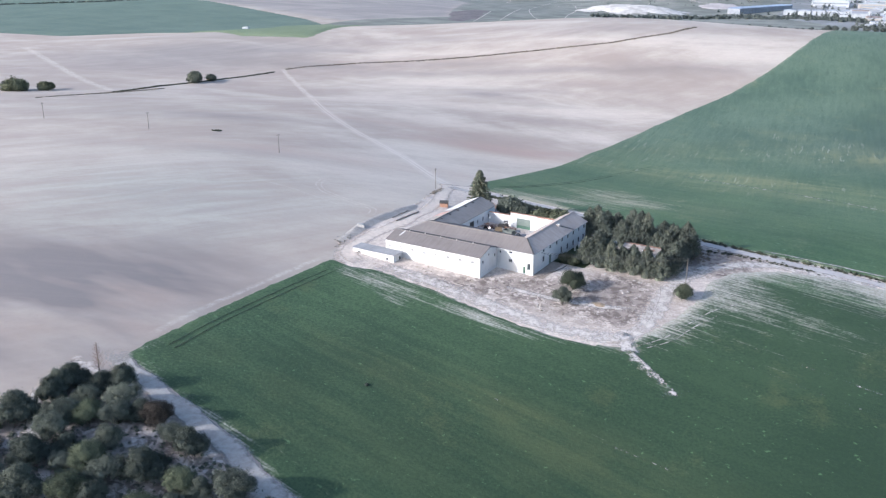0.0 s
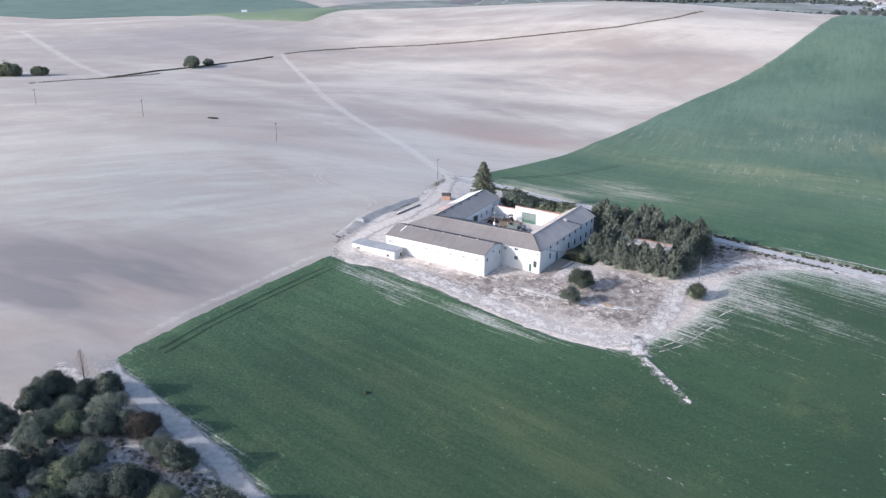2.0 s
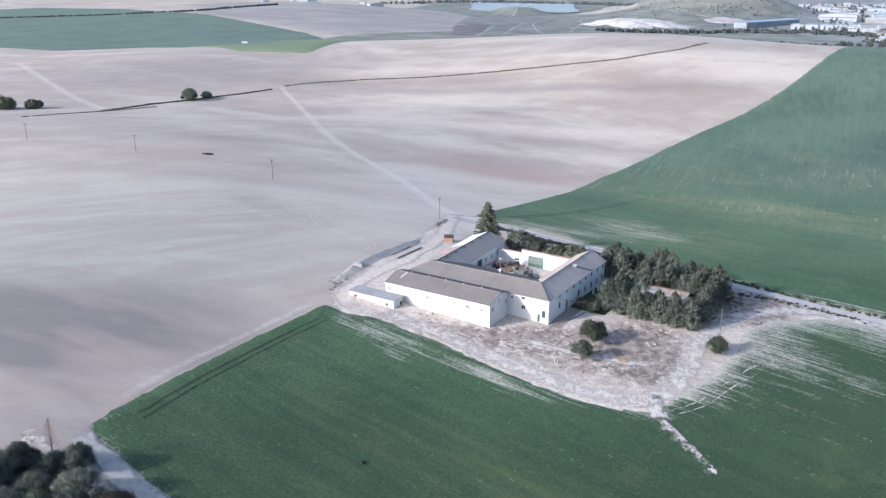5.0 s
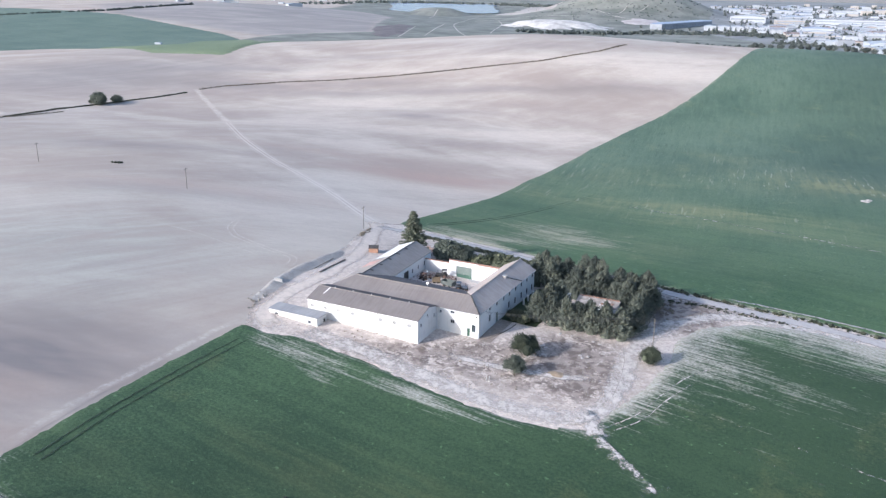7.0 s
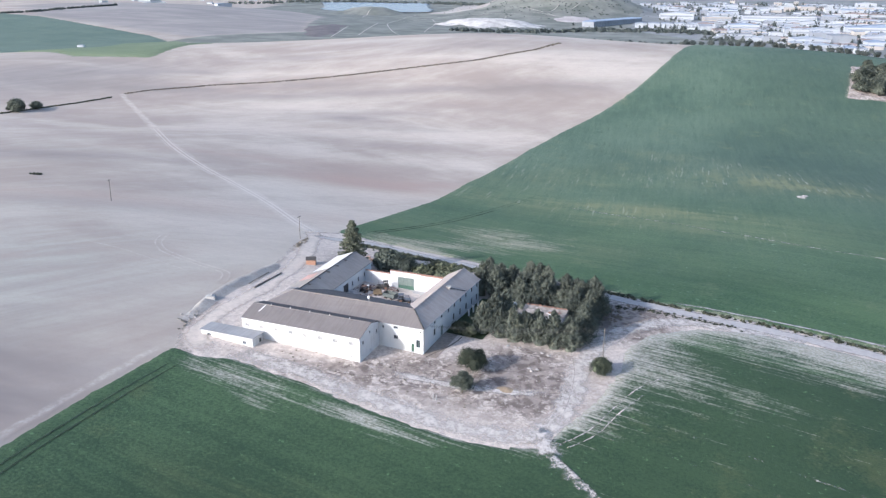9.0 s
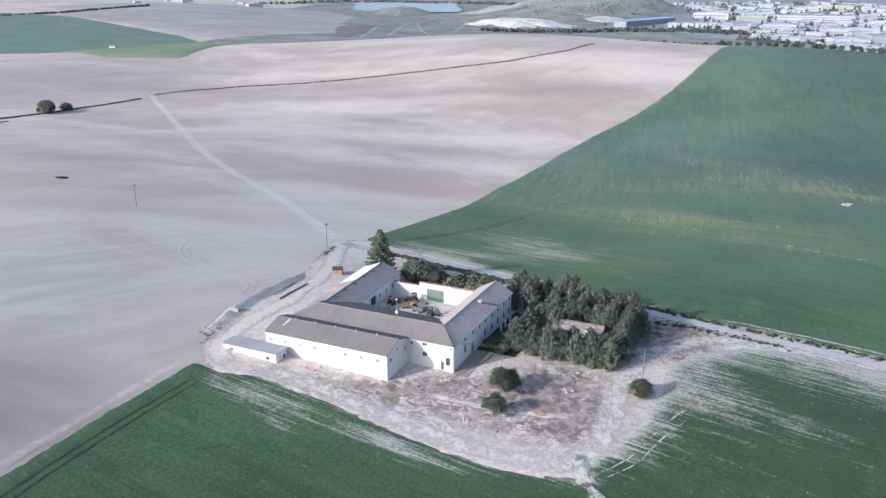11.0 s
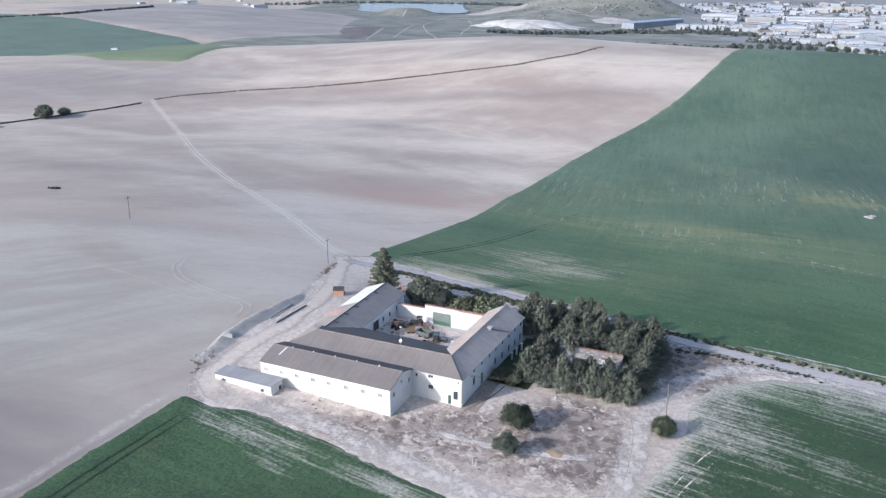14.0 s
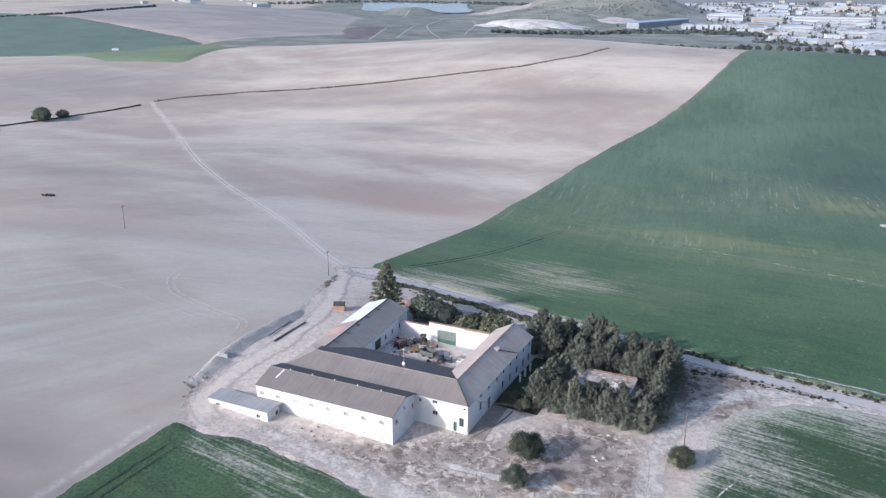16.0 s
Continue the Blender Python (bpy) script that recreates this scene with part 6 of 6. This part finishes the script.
# grey dirt whose colour also takes in the shade behind the wall
backyard = sheet("back_yard", steps((-48, -2, 1.2, 1.2)), steps((36, 68, 1.2, 1.2)), lambda x, y: np.clip((inside([(-40, 39), (-9, 37), (-4, 40), (-3, 50), (-12, 59), (-30, 62.5), (-43, 63), (-46, 50)], x, y) + 1.2 * wobble(x, y, 3.0)) * 0.15, -0.3, 0.16) + 0.02 * wobble(x, y, 1.2), surface("grey_dirt_and_shade", (0.24, 0.22, 0.21), (0.36, 0.33, 0.31), 0.9, 0.15, 0.95, bump=0.4, depth=0.1), lambda x, y, up: up > -0.25)
tagged(backyard, "grey compacted earth behind the courtyard wall", "yard", kind="structure")
for k, (x, y, h) in enumerate(((-42.6, 55.0, 1.2), (-41.0, 54.4, 0.9), (-39.4, 54.0, 1.3), (-38.0, 53.2, 0.7))):
    st = thing("tile_stack", "stack of orange clay tiles on a wooden pallet", "stack", (x, y, gz(x, y) + 0.1), 20 + 7 * k, "tile stacks behind the wall")
    part("pallet", boxed(-0.65, 0.65, -0.55, 0.55, 0.0, 0.16, bevel=0.02), WOOD, st)
    for j in range(int(h / 0.3)):
        part("tile_layer", boxed(-0.6 + 0.03 * (j % 2), 0.58, -0.5, 0.5 - 0.04 * (j % 2), 0.17 + 0.3 * j, 0.44 + 0.3 * j, bevel=0.03), PALE_TILE, st)


def ruin():
    e = thing("ruined_cottage", "small whitewashed ruin with pale broken roof among cypresses", "house", (14.5, 25.0, gz(19, 27)))
    wall("front_wall", e, (0, 0), (10.4, 0), -1, 2.6, [(2.5, 3.6, 0.9, 2.0), (6.8, 7.9, 0.9, 2.0)])
    wall("east_wall", e, (10.4, 0), (10.4, 5.2), -1, 2.6)
    wall("back_wall", e, (10.4, 5.2), (0, 5.2), -1, 3.5)
    wall("west_wall", e, (0, 5.2), (0, 0), -1, 2.6)
    roof("roof_sheet", e, [(0.0, 1.6, 2.95), (10.6, 1.6, 2.95), (10.6, 5.3, 3.6), (-0.2, 5.3, 3.6)], surface("broken_roof", (0.17, 0.145, 0.125), (0.40, 0.36, 0.325), 1.3, 0.5, 0.95, bump=0.6, depth=0.15), "pale broken roof slab")
    rn = random.Random(6)
    for k in range(14):
        x, y = rn.uniform(0.6, 10), rn.uniform(1.4, 4.6)
        z = 2.97 + (y - 1.6) * 0.176
        part("roof_debris", boxed(x - rn.uniform(0.15, 0.6), x + 0.3, y - rn.uniform(0.1, 0.3), y + 0.2, z, z + rn.uniform(0.06, 0.2), bevel=0.03), (WALL, TILE, CONCRETE)[k % 3], e)
    for k in range(10):
        x = 0.1 + k * 1.04
        part("roof_tile_row", boxed(x, x + 0.9, 4.95, 5.5, 3.62, 3.8, bevel=0.05), TILE, e)
    for x0, x1 in ((4.6, 6.4), (7.0, 9.9)):
        part("parapet", boxed(x0, x1, 0.4, 0.75, 2.61, 3.15), ROOF_WHITE, e)
    part("stump_wall", boxed(-3.2, -2.4, 4.0, 5.0, -1, 3.6), WALL, e)
    return e


ruin()
for x, y in ((1.5, 24.3), (1.5, 27.3), (1.6, 30.4), (4.4, 29.8), (4.5, 26.7), (4.4, 24.0)):
    p = thing("garden_pillar", "white garden pillar standing in the dark lawn", "pillar", (x, y, gz(x, y)), 0, "white garden pillars")
    part("shaft", boxed(-0.2, 0.2, -0.2, 0.2, -0.3, 1.8, bevel=0.03), ROOF_WHITE, p)
    part("cap", boxed(-0.27, 0.27, -0.27, 0.27, 1.8, 1.92), ROOF_WHITE, p)
lawn = sheet("garden_lawn", steps((0.1, 9.5, 0.7, 0.7)), steps((12.5, 38, 0.7, 0.7)), lambda x, y: 0.17 + 0.03 * wobble(x, y, 0.8), SHADED_GRASS)
tagged(lawn, "green garden lawn beside the house, darkened as shade", "lawn", kind="structure")
path = sheet("house_apron", steps((0.05, 3.4, 0.6, 0.6)), steps((-0.6, 12.4, 0.6, 0.6)), lambda x, y: 0.19 + 0 * x, surface("brown_earth", (0.20, 0.16, 0.13), (0.33, 0.28, 0.24), 1.2, 0.3, 0.95))
tagged(path, "brown trodden earth strip along the house", "path", kind="structure")
hose = thing("low_garden_wall", "low dark kerb curving round the house corner", "wall", (0, 0, 0))
hb = bmesh.new()
last = None
for k in range(15):
    u = k / 14
    p = Vector((1.0 + 3.6 * math.sin(u * 1.5), -0.8 + 12.5 * u, 0))
    p.z = gz(p.x, p.y) + 0.12
    if last:
        rod(hb, last, p, 0.16, 0.16, 6)
    last = p
part("kerb", hb, WOOD, hose)

# ---------------------------------------------------------------- bank, rubble and beams west of the farm
def bank_lift(x, y):
    c = np.interp(y, [-14, 3, 12, 30, 40], [-57, -60.6, -61.2, -60.9, -62])
    w = np.clip((y + 12) / 16, 0, 1) * np.clip((36 - y) / 8, 0, 1)
    s = np.where(x < c, np.exp(-(((x - c) / 0.7) ** 2)), np.exp(-(((x - c) / 2.5) ** 2)))
    return 0.9 * w * s * (1 + 0.25 * wobble(x * 0.4, y, 5.0) + 0.12 * wobble(x, y, 0.8, 4)) - 0.06


# bank colour is darker than the soil to hold its shaded east face
bank = sheet("earth_bank", steps((-68, -52, 0.35, 0.35)), steps((-15, 42, 0.6, 0.6)), bank_lift, surface("shaded_bank_earth", (0.27, 0.25, 0.23), (0.40, 0.375, 0.345), 1.5, 0.3, 0.95, bump=0.6, depth=0.2), lambda x, y, up: up > 0.02)
tagged(bank, "low earth bank beside the yard track, greyed as shaded", "bank", kind="structure")


def boulder(name, label, x, y, size, seed, material=None, group="", flat=0.7):
    r = np.random.default_rng(seed)
    bm = bmesh.new()
    bmesh.ops.create_icosphere(bm, subdivisions=2, radius=1)
    for v in bm.verts:
        v.co *= 1 + 0.22 * float(wobble(v.co.x * 3 + seed, v.co.y * 3 + v.co.z, 1.6))
        v.co = Vector((v.co.x * size[0], v.co.y * size[1], v.co.z * size[2] * flat))
    ob = mesh_object(name, bm, material or STONE)
    ob.matrix_world = Matrix.Translation((x, y, gz(x, y) + 0.2 * size[2])) @ Matrix.Rotation(r.uniform(0, 6), 4, "Z")
    return tagged(ob, label, "stone", group)


block = thing("concrete_block", "pale broken concrete block at the end of the bank", "block", (-59.4, 2.0, gz(-59.4, 2.0)), 30)
part("slab", boxed(-1.2, 1.2, -0.8, 0.8, -0.1, 1.1, bevel=0.12), CONCRETE, block)
part("broken_top", boxed(-0.9, 0.6, -0.6, 0.5, 1.1, 1.35, bevel=0.1), CONCRETE, block)
rnd = random.Random(21)
for k in range(26):
    x, y = rnd.choice(((-62.5, 66.5), (-61, 68.6), (-58.8, -2), (-57.6, -8), (-58.8, 4)))
    s = rnd.uniform(0.2, 0.5)
    boulder("boulder", "pale rough boulder in a rubble heap", x + rnd.uniform(-2.5, 2.5), y + rnd.uniform(-1.5, 1.5), (s, s * 0.8, s * 0.7), k, None, "rubble stones")
for k in range(20):
    x, y = rnd.uniform(-12, 30), rnd.uniform(-20, -4)
    s = rnd.uniform(0.1, 0.24)
    boulder("boulder", "small pale stone lying on the bare yard", x, y, (s, s * 0.8, s * 0.7), 100 + k, None, "yard stones")
for k, (x, y, m) in enumerate(((25.8, 11.6, STONE), (24.0, 12.2, STONE), (18.6, 12.4, STONE), (15.8, 12.3, CONCRETE), (23.5, 4.2, STONE), (25.2, 4.6, STONE), (24.3, 3.4, STONE), (7.4, 11.6, CONCRETE))):
    boulder("boulder", "pale boulder at the foot of the grove", x, y, (0.55, 0.42, 0.3), 200 + k, m, "boulders by the grove")
rubble_bits = []
rr = np.random.default_rng(44)
for k in range(520):
    x, y = rr.uniform(-8, 32), rr.uniform(-20, 9)
    s = rr.uniform(0.06, 0.2)
    if x * 0.3 + y < 8 and not (x < 1 and y > -2):
        rubble_bits.append(lump((x, y, gz(x, y) + 0.12), s, rr, 3, 5))
v, f = joined(rubble_bits)
tagged(raw("rubble", v, f, STONE), "loose pale rubble strewn over the bare yard", "rubble", kind="stuff")
sand = sheet("sand_heap", steps((18, 26, 0.5, 0.5)), steps((-10, -3, 0.5, 0.5)), lambda x, y: 0.42 * np.exp(-(((x - 21.8) / 2.0) ** 2 + ((y + 6.4) / 1.3) ** 2)) * (1 + 0.25 * wobble(x, y, 0.9)) - 0.02, surface("ochre_sand", (0.25, 0.185, 0.12), (0.34, 0.26, 0.18), 2.0, 0.5, 0.95), lambda x, y, up: up > 0.1)
tagged(sand, "low heap of ochre sand on the yard", "heap", kind="structure")
for k, (a, b) in enumerate((((-57.3, 15.4), (-58.2, 25.9)), ((-54.6, 14.0), (-55.1, 27.3)))):
    be = thing("timber_beam", "long dark timber beam lying on the track", "beam", (0, 0, 0), 0, "timber beams")
    part("beam", rod(bmesh.new(), (*a, gz(*a) + 0.35), (*b, gz(*b) + 0.35), 0.14 + 0.1 * k, 0.13 + 0.09 * k, 6), WOOD, be)
post = thing("marker_posts", "pair of pale short posts on the yard", "post", (9.3, -16.0, gz(9.3, -16.0)))
for x in (0, 0.7):
    part("post", rod(bmesh.new(), (x, 0, -0.1), (x + 0.1, 0, 1.3), 0.12, 0.1, 6), CONCRETE, post)

ribbon("field_strip", "narrow strip of bare pale soil in the green field", [(-14, 176.3), (7, 168), (26, 160.8), (54.6, 149), (80.6, 140), (102, 137), (125, 134)], 0.7, TRACK, 0.45, 1.0, "field strip", 0.9, 0.56)
for k, (x, y, s) in enumerate(((75.4, 223, 1.5), (76.4, 226, 1.2))):
    boulder("boulder", "pale stone pile in the green valley field", x, y, (s, s * 1.6, 1.0), 300 + k, STONE, "valley field stones")
fd = thing("field_weed", "single dark weed clump in the green field", "weed", (-3.0, -70.0, gz(-3, -70) + 0.3))
v, f = leaf_cloud(np.random.default_rng(2), [((0, 0, 0.1), 0.45)], 120, 0.14)
raw("leaves", v, f, OAK, fd)

# ---------------------------------------------------------------- far away: grove, town and scattered houses
far_oaks = [broad_tree("grove_tree", "dark round tree in the far grove", OAK, rng, 5.0, 8.0, 900, 0.42, group="far grove")]
rnd = random.Random(31)
n = 0
for k in range(95):
    x, y = rnd.uniform(103, 190), rnd.uniform(493, 566)
    if n == 0:
        far_oaks[0].matrix_world = Matrix.Translation((108, 512, gz(108, 512)))
    n += 1
    c = copy_thing(far_oaks[0], Matrix.Translation((x, y, gz(x, y) - 0.2)) @ Matrix.Rotation(rnd.uniform(0, 6), 4, "Z"))
    c.scale = (rnd.uniform(0.7, 1.2),) * 2 + (rnd.uniform(0.7, 1.2),)
grove_floor = sheet("grove_clearing", steps((92, 240, 3, 3)), steps((478, 578, 3, 3)), lambda x, y: np.clip((np.minimum(np.minimum(x - 98, y - 484), 571 - y) + 2.5 * wobble(x, y, 9.0)) * 0.12, -0.4, 0.45), YARD, lambda x, y, up: up > -0.3, (("weeds", lambda x, y: 0.9 + 0.3 * wobble(x, y, 7.0)),))
tagged(grove_floor, "pale bare soil round the far grove", "clearing", kind="structure")

row_tree = broad_tree("roadside_tree", "small dark tree in a far roadside row", HAZY_LEAF, rng, 3.2, 4.8, 1400, 0.32, group="far roadside trees")
row_tree.matrix_world = Matrix.Translation((-34, 652, gz(-34, 652)))
for k in range(46):
    near = k < 24
    x = -26 + 7.4 * k if near else -130 + 4.6 * (k - 24)
    y = (648 if near else 655) + rnd.uniform(-3, 3)
    s = rnd.uniform(0.75, 1.05) if near else rnd.uniform(0.4, 0.75)
    c = copy_thing(row_tree, Matrix.Translation((x + rnd.uniform(-1.5, 1.5), y, gz(x, y) - 0.3)) @ Matrix.Rotation(rnd.uniform(0, 6), 4, "Z"))
    c.scale = (s, s, s)
ribbon("road_far", "pale road behind the crest of the green field", [(-190, 740), (-120, 700), (-40, 680), (60, 676), (160, 684), (320, 700)], 7.0, TRACK, 0.6, 6, "road", strong=1.1)

# town whites, blues and greys carry the bluish distance haze in their colour
SHED_WHITE = surface("hazed_white_render", (0.17, 0.188, 0.212), (0.40, 0.425, 0.455), 0.2, 0.03, 0.8, bump=0, island=1.1)
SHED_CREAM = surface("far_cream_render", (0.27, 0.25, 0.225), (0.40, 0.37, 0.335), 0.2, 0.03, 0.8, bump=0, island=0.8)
SHED_ROOF = surface("hazed_pale_roof", (0.18, 0.205, 0.238), (0.36, 0.39, 0.43), 0.2, 0.02, 0.7, bump=0, island=1.1)
SHED_BLUE = surface("hazed_blue_roof", (0.17, 0.215, 0.30), (0.26, 0.32, 0.42), 0.2, 0.02, 0.6, bump=0, island=0.6)
SHED_GREY = surface("hazed_grey_wall", (0.16, 0.175, 0.20), (0.27, 0.29, 0.32), 0.2, 0.02, 0.8, bump=0, island=0.6)
SHED_TILE = surface("far_tile_roof", (0.23, 0.18, 0.165), (0.34, 0.27, 0.25), 0.3, 0.05, 0.85, bump=0)


def works(place, turn, size, roof_mat, wall_mat, label, bays=1, windows=True):
    """A far industrial hall: walls, low pitched roofs in bays, and a band of windows."""
    e = thing("warehouse", label, "building", place, turn, "buildings of the far town")
    l, w, h = size
    part("wall", boxed(-l / 2, l / 2, -w / 2, w / 2, -4, h), wall_mat, e)
    for k in range(bays):
        x0, x1 = -l / 2 + k * l / bays, -l / 2 + (k + 1) * l / bays
        rb = bmesh.new()
        prism(rb, [(x0, h + 0.01), (x1, h + 0.01), ((x0 + x1) / 2 if bays == 1 else x1 - 0.3, h + 0.045 * (x1 - x0) if bays == 1 else h + 1.8)], -w / 2 - 0.3, w / 2 + 0.3, "y")
        part("roof", rb, roof_mat, e)
    if windows:
        part("window_band", boxed(-l / 2 + 2, l / 2 - 2, -w / 2 - 0.12, -w / 2 + 0.1, h * 0.5, h * 0.75), SHED_GREY, e)
    return e


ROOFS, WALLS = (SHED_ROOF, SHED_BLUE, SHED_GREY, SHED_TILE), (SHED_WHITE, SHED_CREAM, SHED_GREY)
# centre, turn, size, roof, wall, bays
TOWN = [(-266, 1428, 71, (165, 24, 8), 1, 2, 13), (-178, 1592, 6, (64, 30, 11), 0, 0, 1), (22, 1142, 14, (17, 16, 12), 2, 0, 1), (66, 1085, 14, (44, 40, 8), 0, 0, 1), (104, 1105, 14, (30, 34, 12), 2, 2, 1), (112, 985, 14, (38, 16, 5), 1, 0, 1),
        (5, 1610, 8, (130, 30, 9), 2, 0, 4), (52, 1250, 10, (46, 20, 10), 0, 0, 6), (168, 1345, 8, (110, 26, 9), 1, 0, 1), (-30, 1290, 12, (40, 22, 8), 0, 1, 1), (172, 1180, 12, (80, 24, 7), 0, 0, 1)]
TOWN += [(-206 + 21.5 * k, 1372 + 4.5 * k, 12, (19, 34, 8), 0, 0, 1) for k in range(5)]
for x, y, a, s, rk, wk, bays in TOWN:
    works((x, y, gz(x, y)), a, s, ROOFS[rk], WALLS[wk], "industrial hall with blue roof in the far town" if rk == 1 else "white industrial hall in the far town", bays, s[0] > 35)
rnd = random.Random(77)
taken = [(x, y, max(s[0] * 0.42, s[1] * 0.5)) for x, y, a, s, *_ in TOWN]
c0, s0 = math.cos(radians(11)), math.sin(radians(11))
row, made = 0.0, 0
while row < 1500 and made < 255:
    across, lean = -700.0, rnd.uniform(-2, 2)
    while across < 900:
        big = rnd.random() < 0.38
        wide, deep = (rnd.uniform(24, 52), rnd.uniform(18, 32)) if big else (rnd.uniform(9, 22), rnd.uniform(9, 18))
        x, y = 60 + (across + wide / 2) * c0 - row * s0 * 0.4, 965 + row + (across + wide / 2) * s0 * 0.5 + rnd.uniform(-14, 14)
        across += wide + rnd.uniform(2, 14) + (rnd.uniform(10, 50) if rnd.random() < 0.3 else 0)
        left = np.interp(y, [930, 1040, 1100, 1300, 1600, 1800, 2100, 2600], [60, 20, -60, -130, -230, -260, -330, -560])
        right = 135 + (y - 930) * 0.22
        if not left + wide / 2 < x < right or y < 955 or y > 2500 or made >= 255:
            continue
        reach = max(wide * 0.46, deep * 0.5)
        if any(math.hypot(x - p, y - q) < (reach + r) * 0.86 for p, q, r in taken[:len(TOWN)]):
            continue
        taken.append((x, y, reach))
        made += 1
        tall = rnd.uniform(4, 6.5) if rnd.random() < 0.8 else rnd.uniform(7, 11)
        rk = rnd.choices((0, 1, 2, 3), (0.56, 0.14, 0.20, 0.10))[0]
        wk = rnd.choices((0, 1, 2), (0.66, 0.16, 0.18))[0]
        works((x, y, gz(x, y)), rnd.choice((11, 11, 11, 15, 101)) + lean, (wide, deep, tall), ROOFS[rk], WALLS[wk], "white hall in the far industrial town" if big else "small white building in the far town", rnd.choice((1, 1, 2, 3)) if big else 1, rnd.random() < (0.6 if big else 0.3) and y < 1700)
    row += rnd.uniform(34, 52) + row * 0.022
pitch = sheet("sports_field", steps((0, 90, 6, 6)), steps((1990, 2130, 8, 8)), lambda x, y: 1.2 + 0 * x, CROP_LIGHT)
tagged(pitch, "light green sports field in the far town", "field", kind="structure")
town_floor = sheet("town_ground", steps((-600, 1600, 14, 30)), steps((900, 2700, 14, 30)), lambda x, y: np.clip((np.minimum(x - np.interp(y, [900, 1100, 1300, 1600, 1800, 2100, 2700], [20, -80, -220, -250, -280, -350, -600]), y - 915)) * 0.1, -1, 0.6), surface("town_paving", (0.13, 0.14, 0.14), (0.26, 0.265, 0.265), 0.03, 0.008, 0.9, bump=0), lambda x, y, up: up > -0.8)
tagged(town_floor, "pale paved ground of the far town", "pavement", kind="structure")


def town_trees(r):
    x, y, reach = taken[int(r.integers(len(taken)))]
    if r.random() < 0.7:
        return x + r.normal() * reach, y - reach * 0.6 - r.uniform(4, 16)
    return x + r.normal() * 40, y + r.normal() * 30


undergrowth("town_trees", "dark trees scattered between the far buildings", town_trees, 1100, HAZY_LEAF, rng, 1.6, 3.8, 1.0, 26, "trees", 2.0)
undergrowth("town_trees", "belt of dark trees in front of the far halls", along([(-235, 1235), (-190, 1270), (-130, 1290), (-85, 1270), (-60, 1230)], 13), 380, HAZY_LEAF, rng, 1.5, 3.4, 1.2, 16, "trees")
undergrowth("town_trees", "row of dark trees along the near edge of the town", along([(-70, 1110), (-20, 1090), (20, 1085), (45, 1070)], 7), 130, HAZY_LEAF, rng, 1.5, 3.6, 1.0, 16, "trees")
undergrowth("hill_scrub", "dark scrub over the far hill", lambda r: (-430 + r.normal() * 90, 1640 + r.normal() * 60), 330, HAZY_LEAF, rng, 0.5, 1.5, 1.0, 14, "scrub")
undergrowth("hill_scrub", "dark trees along the far foot of the crest", along([(-420, 1075), (-330, 1120), (-250, 1250), (-180, 1280), (-90, 1230)], 12), 150, HAZY_LEAF, rng, 2.5, 5.5, 1.6, 14, "scrub")
undergrowth("lake_scrub", "dark trees along the far lake shore", along([(-1450, 1900), (-1400, 2000), (-1420, 2150), (-1300, 2290), (-1000, 2320), (-780, 2200), (-900, 2300), (-1300, 2300)], 14), 260, HAZY_LEAF, rng, 3, 7, 2.2, 12, "scrub")
for k in range(26):
    x, y = rnd.uniform(-1700, -1150), rnd.uniform(1500, 2300)
    if math.hypot(x + 1090, y - 2010) > 400:
        works((x, y, gz(x, y)), rnd.uniform(0, 90), (rnd.uniform(12, 40), rnd.uniform(9, 14), rnd.uniform(4, 7)), SHED_ROOF, SHED_WHITE, "small white house near the far lake", 1, False)
cot = works((-640, 545, gz(-640, 545)), 20, (7, 4, 3), SHED_ROOF, SHED_WHITE, "tiny white hut in a far green field", 1, False)
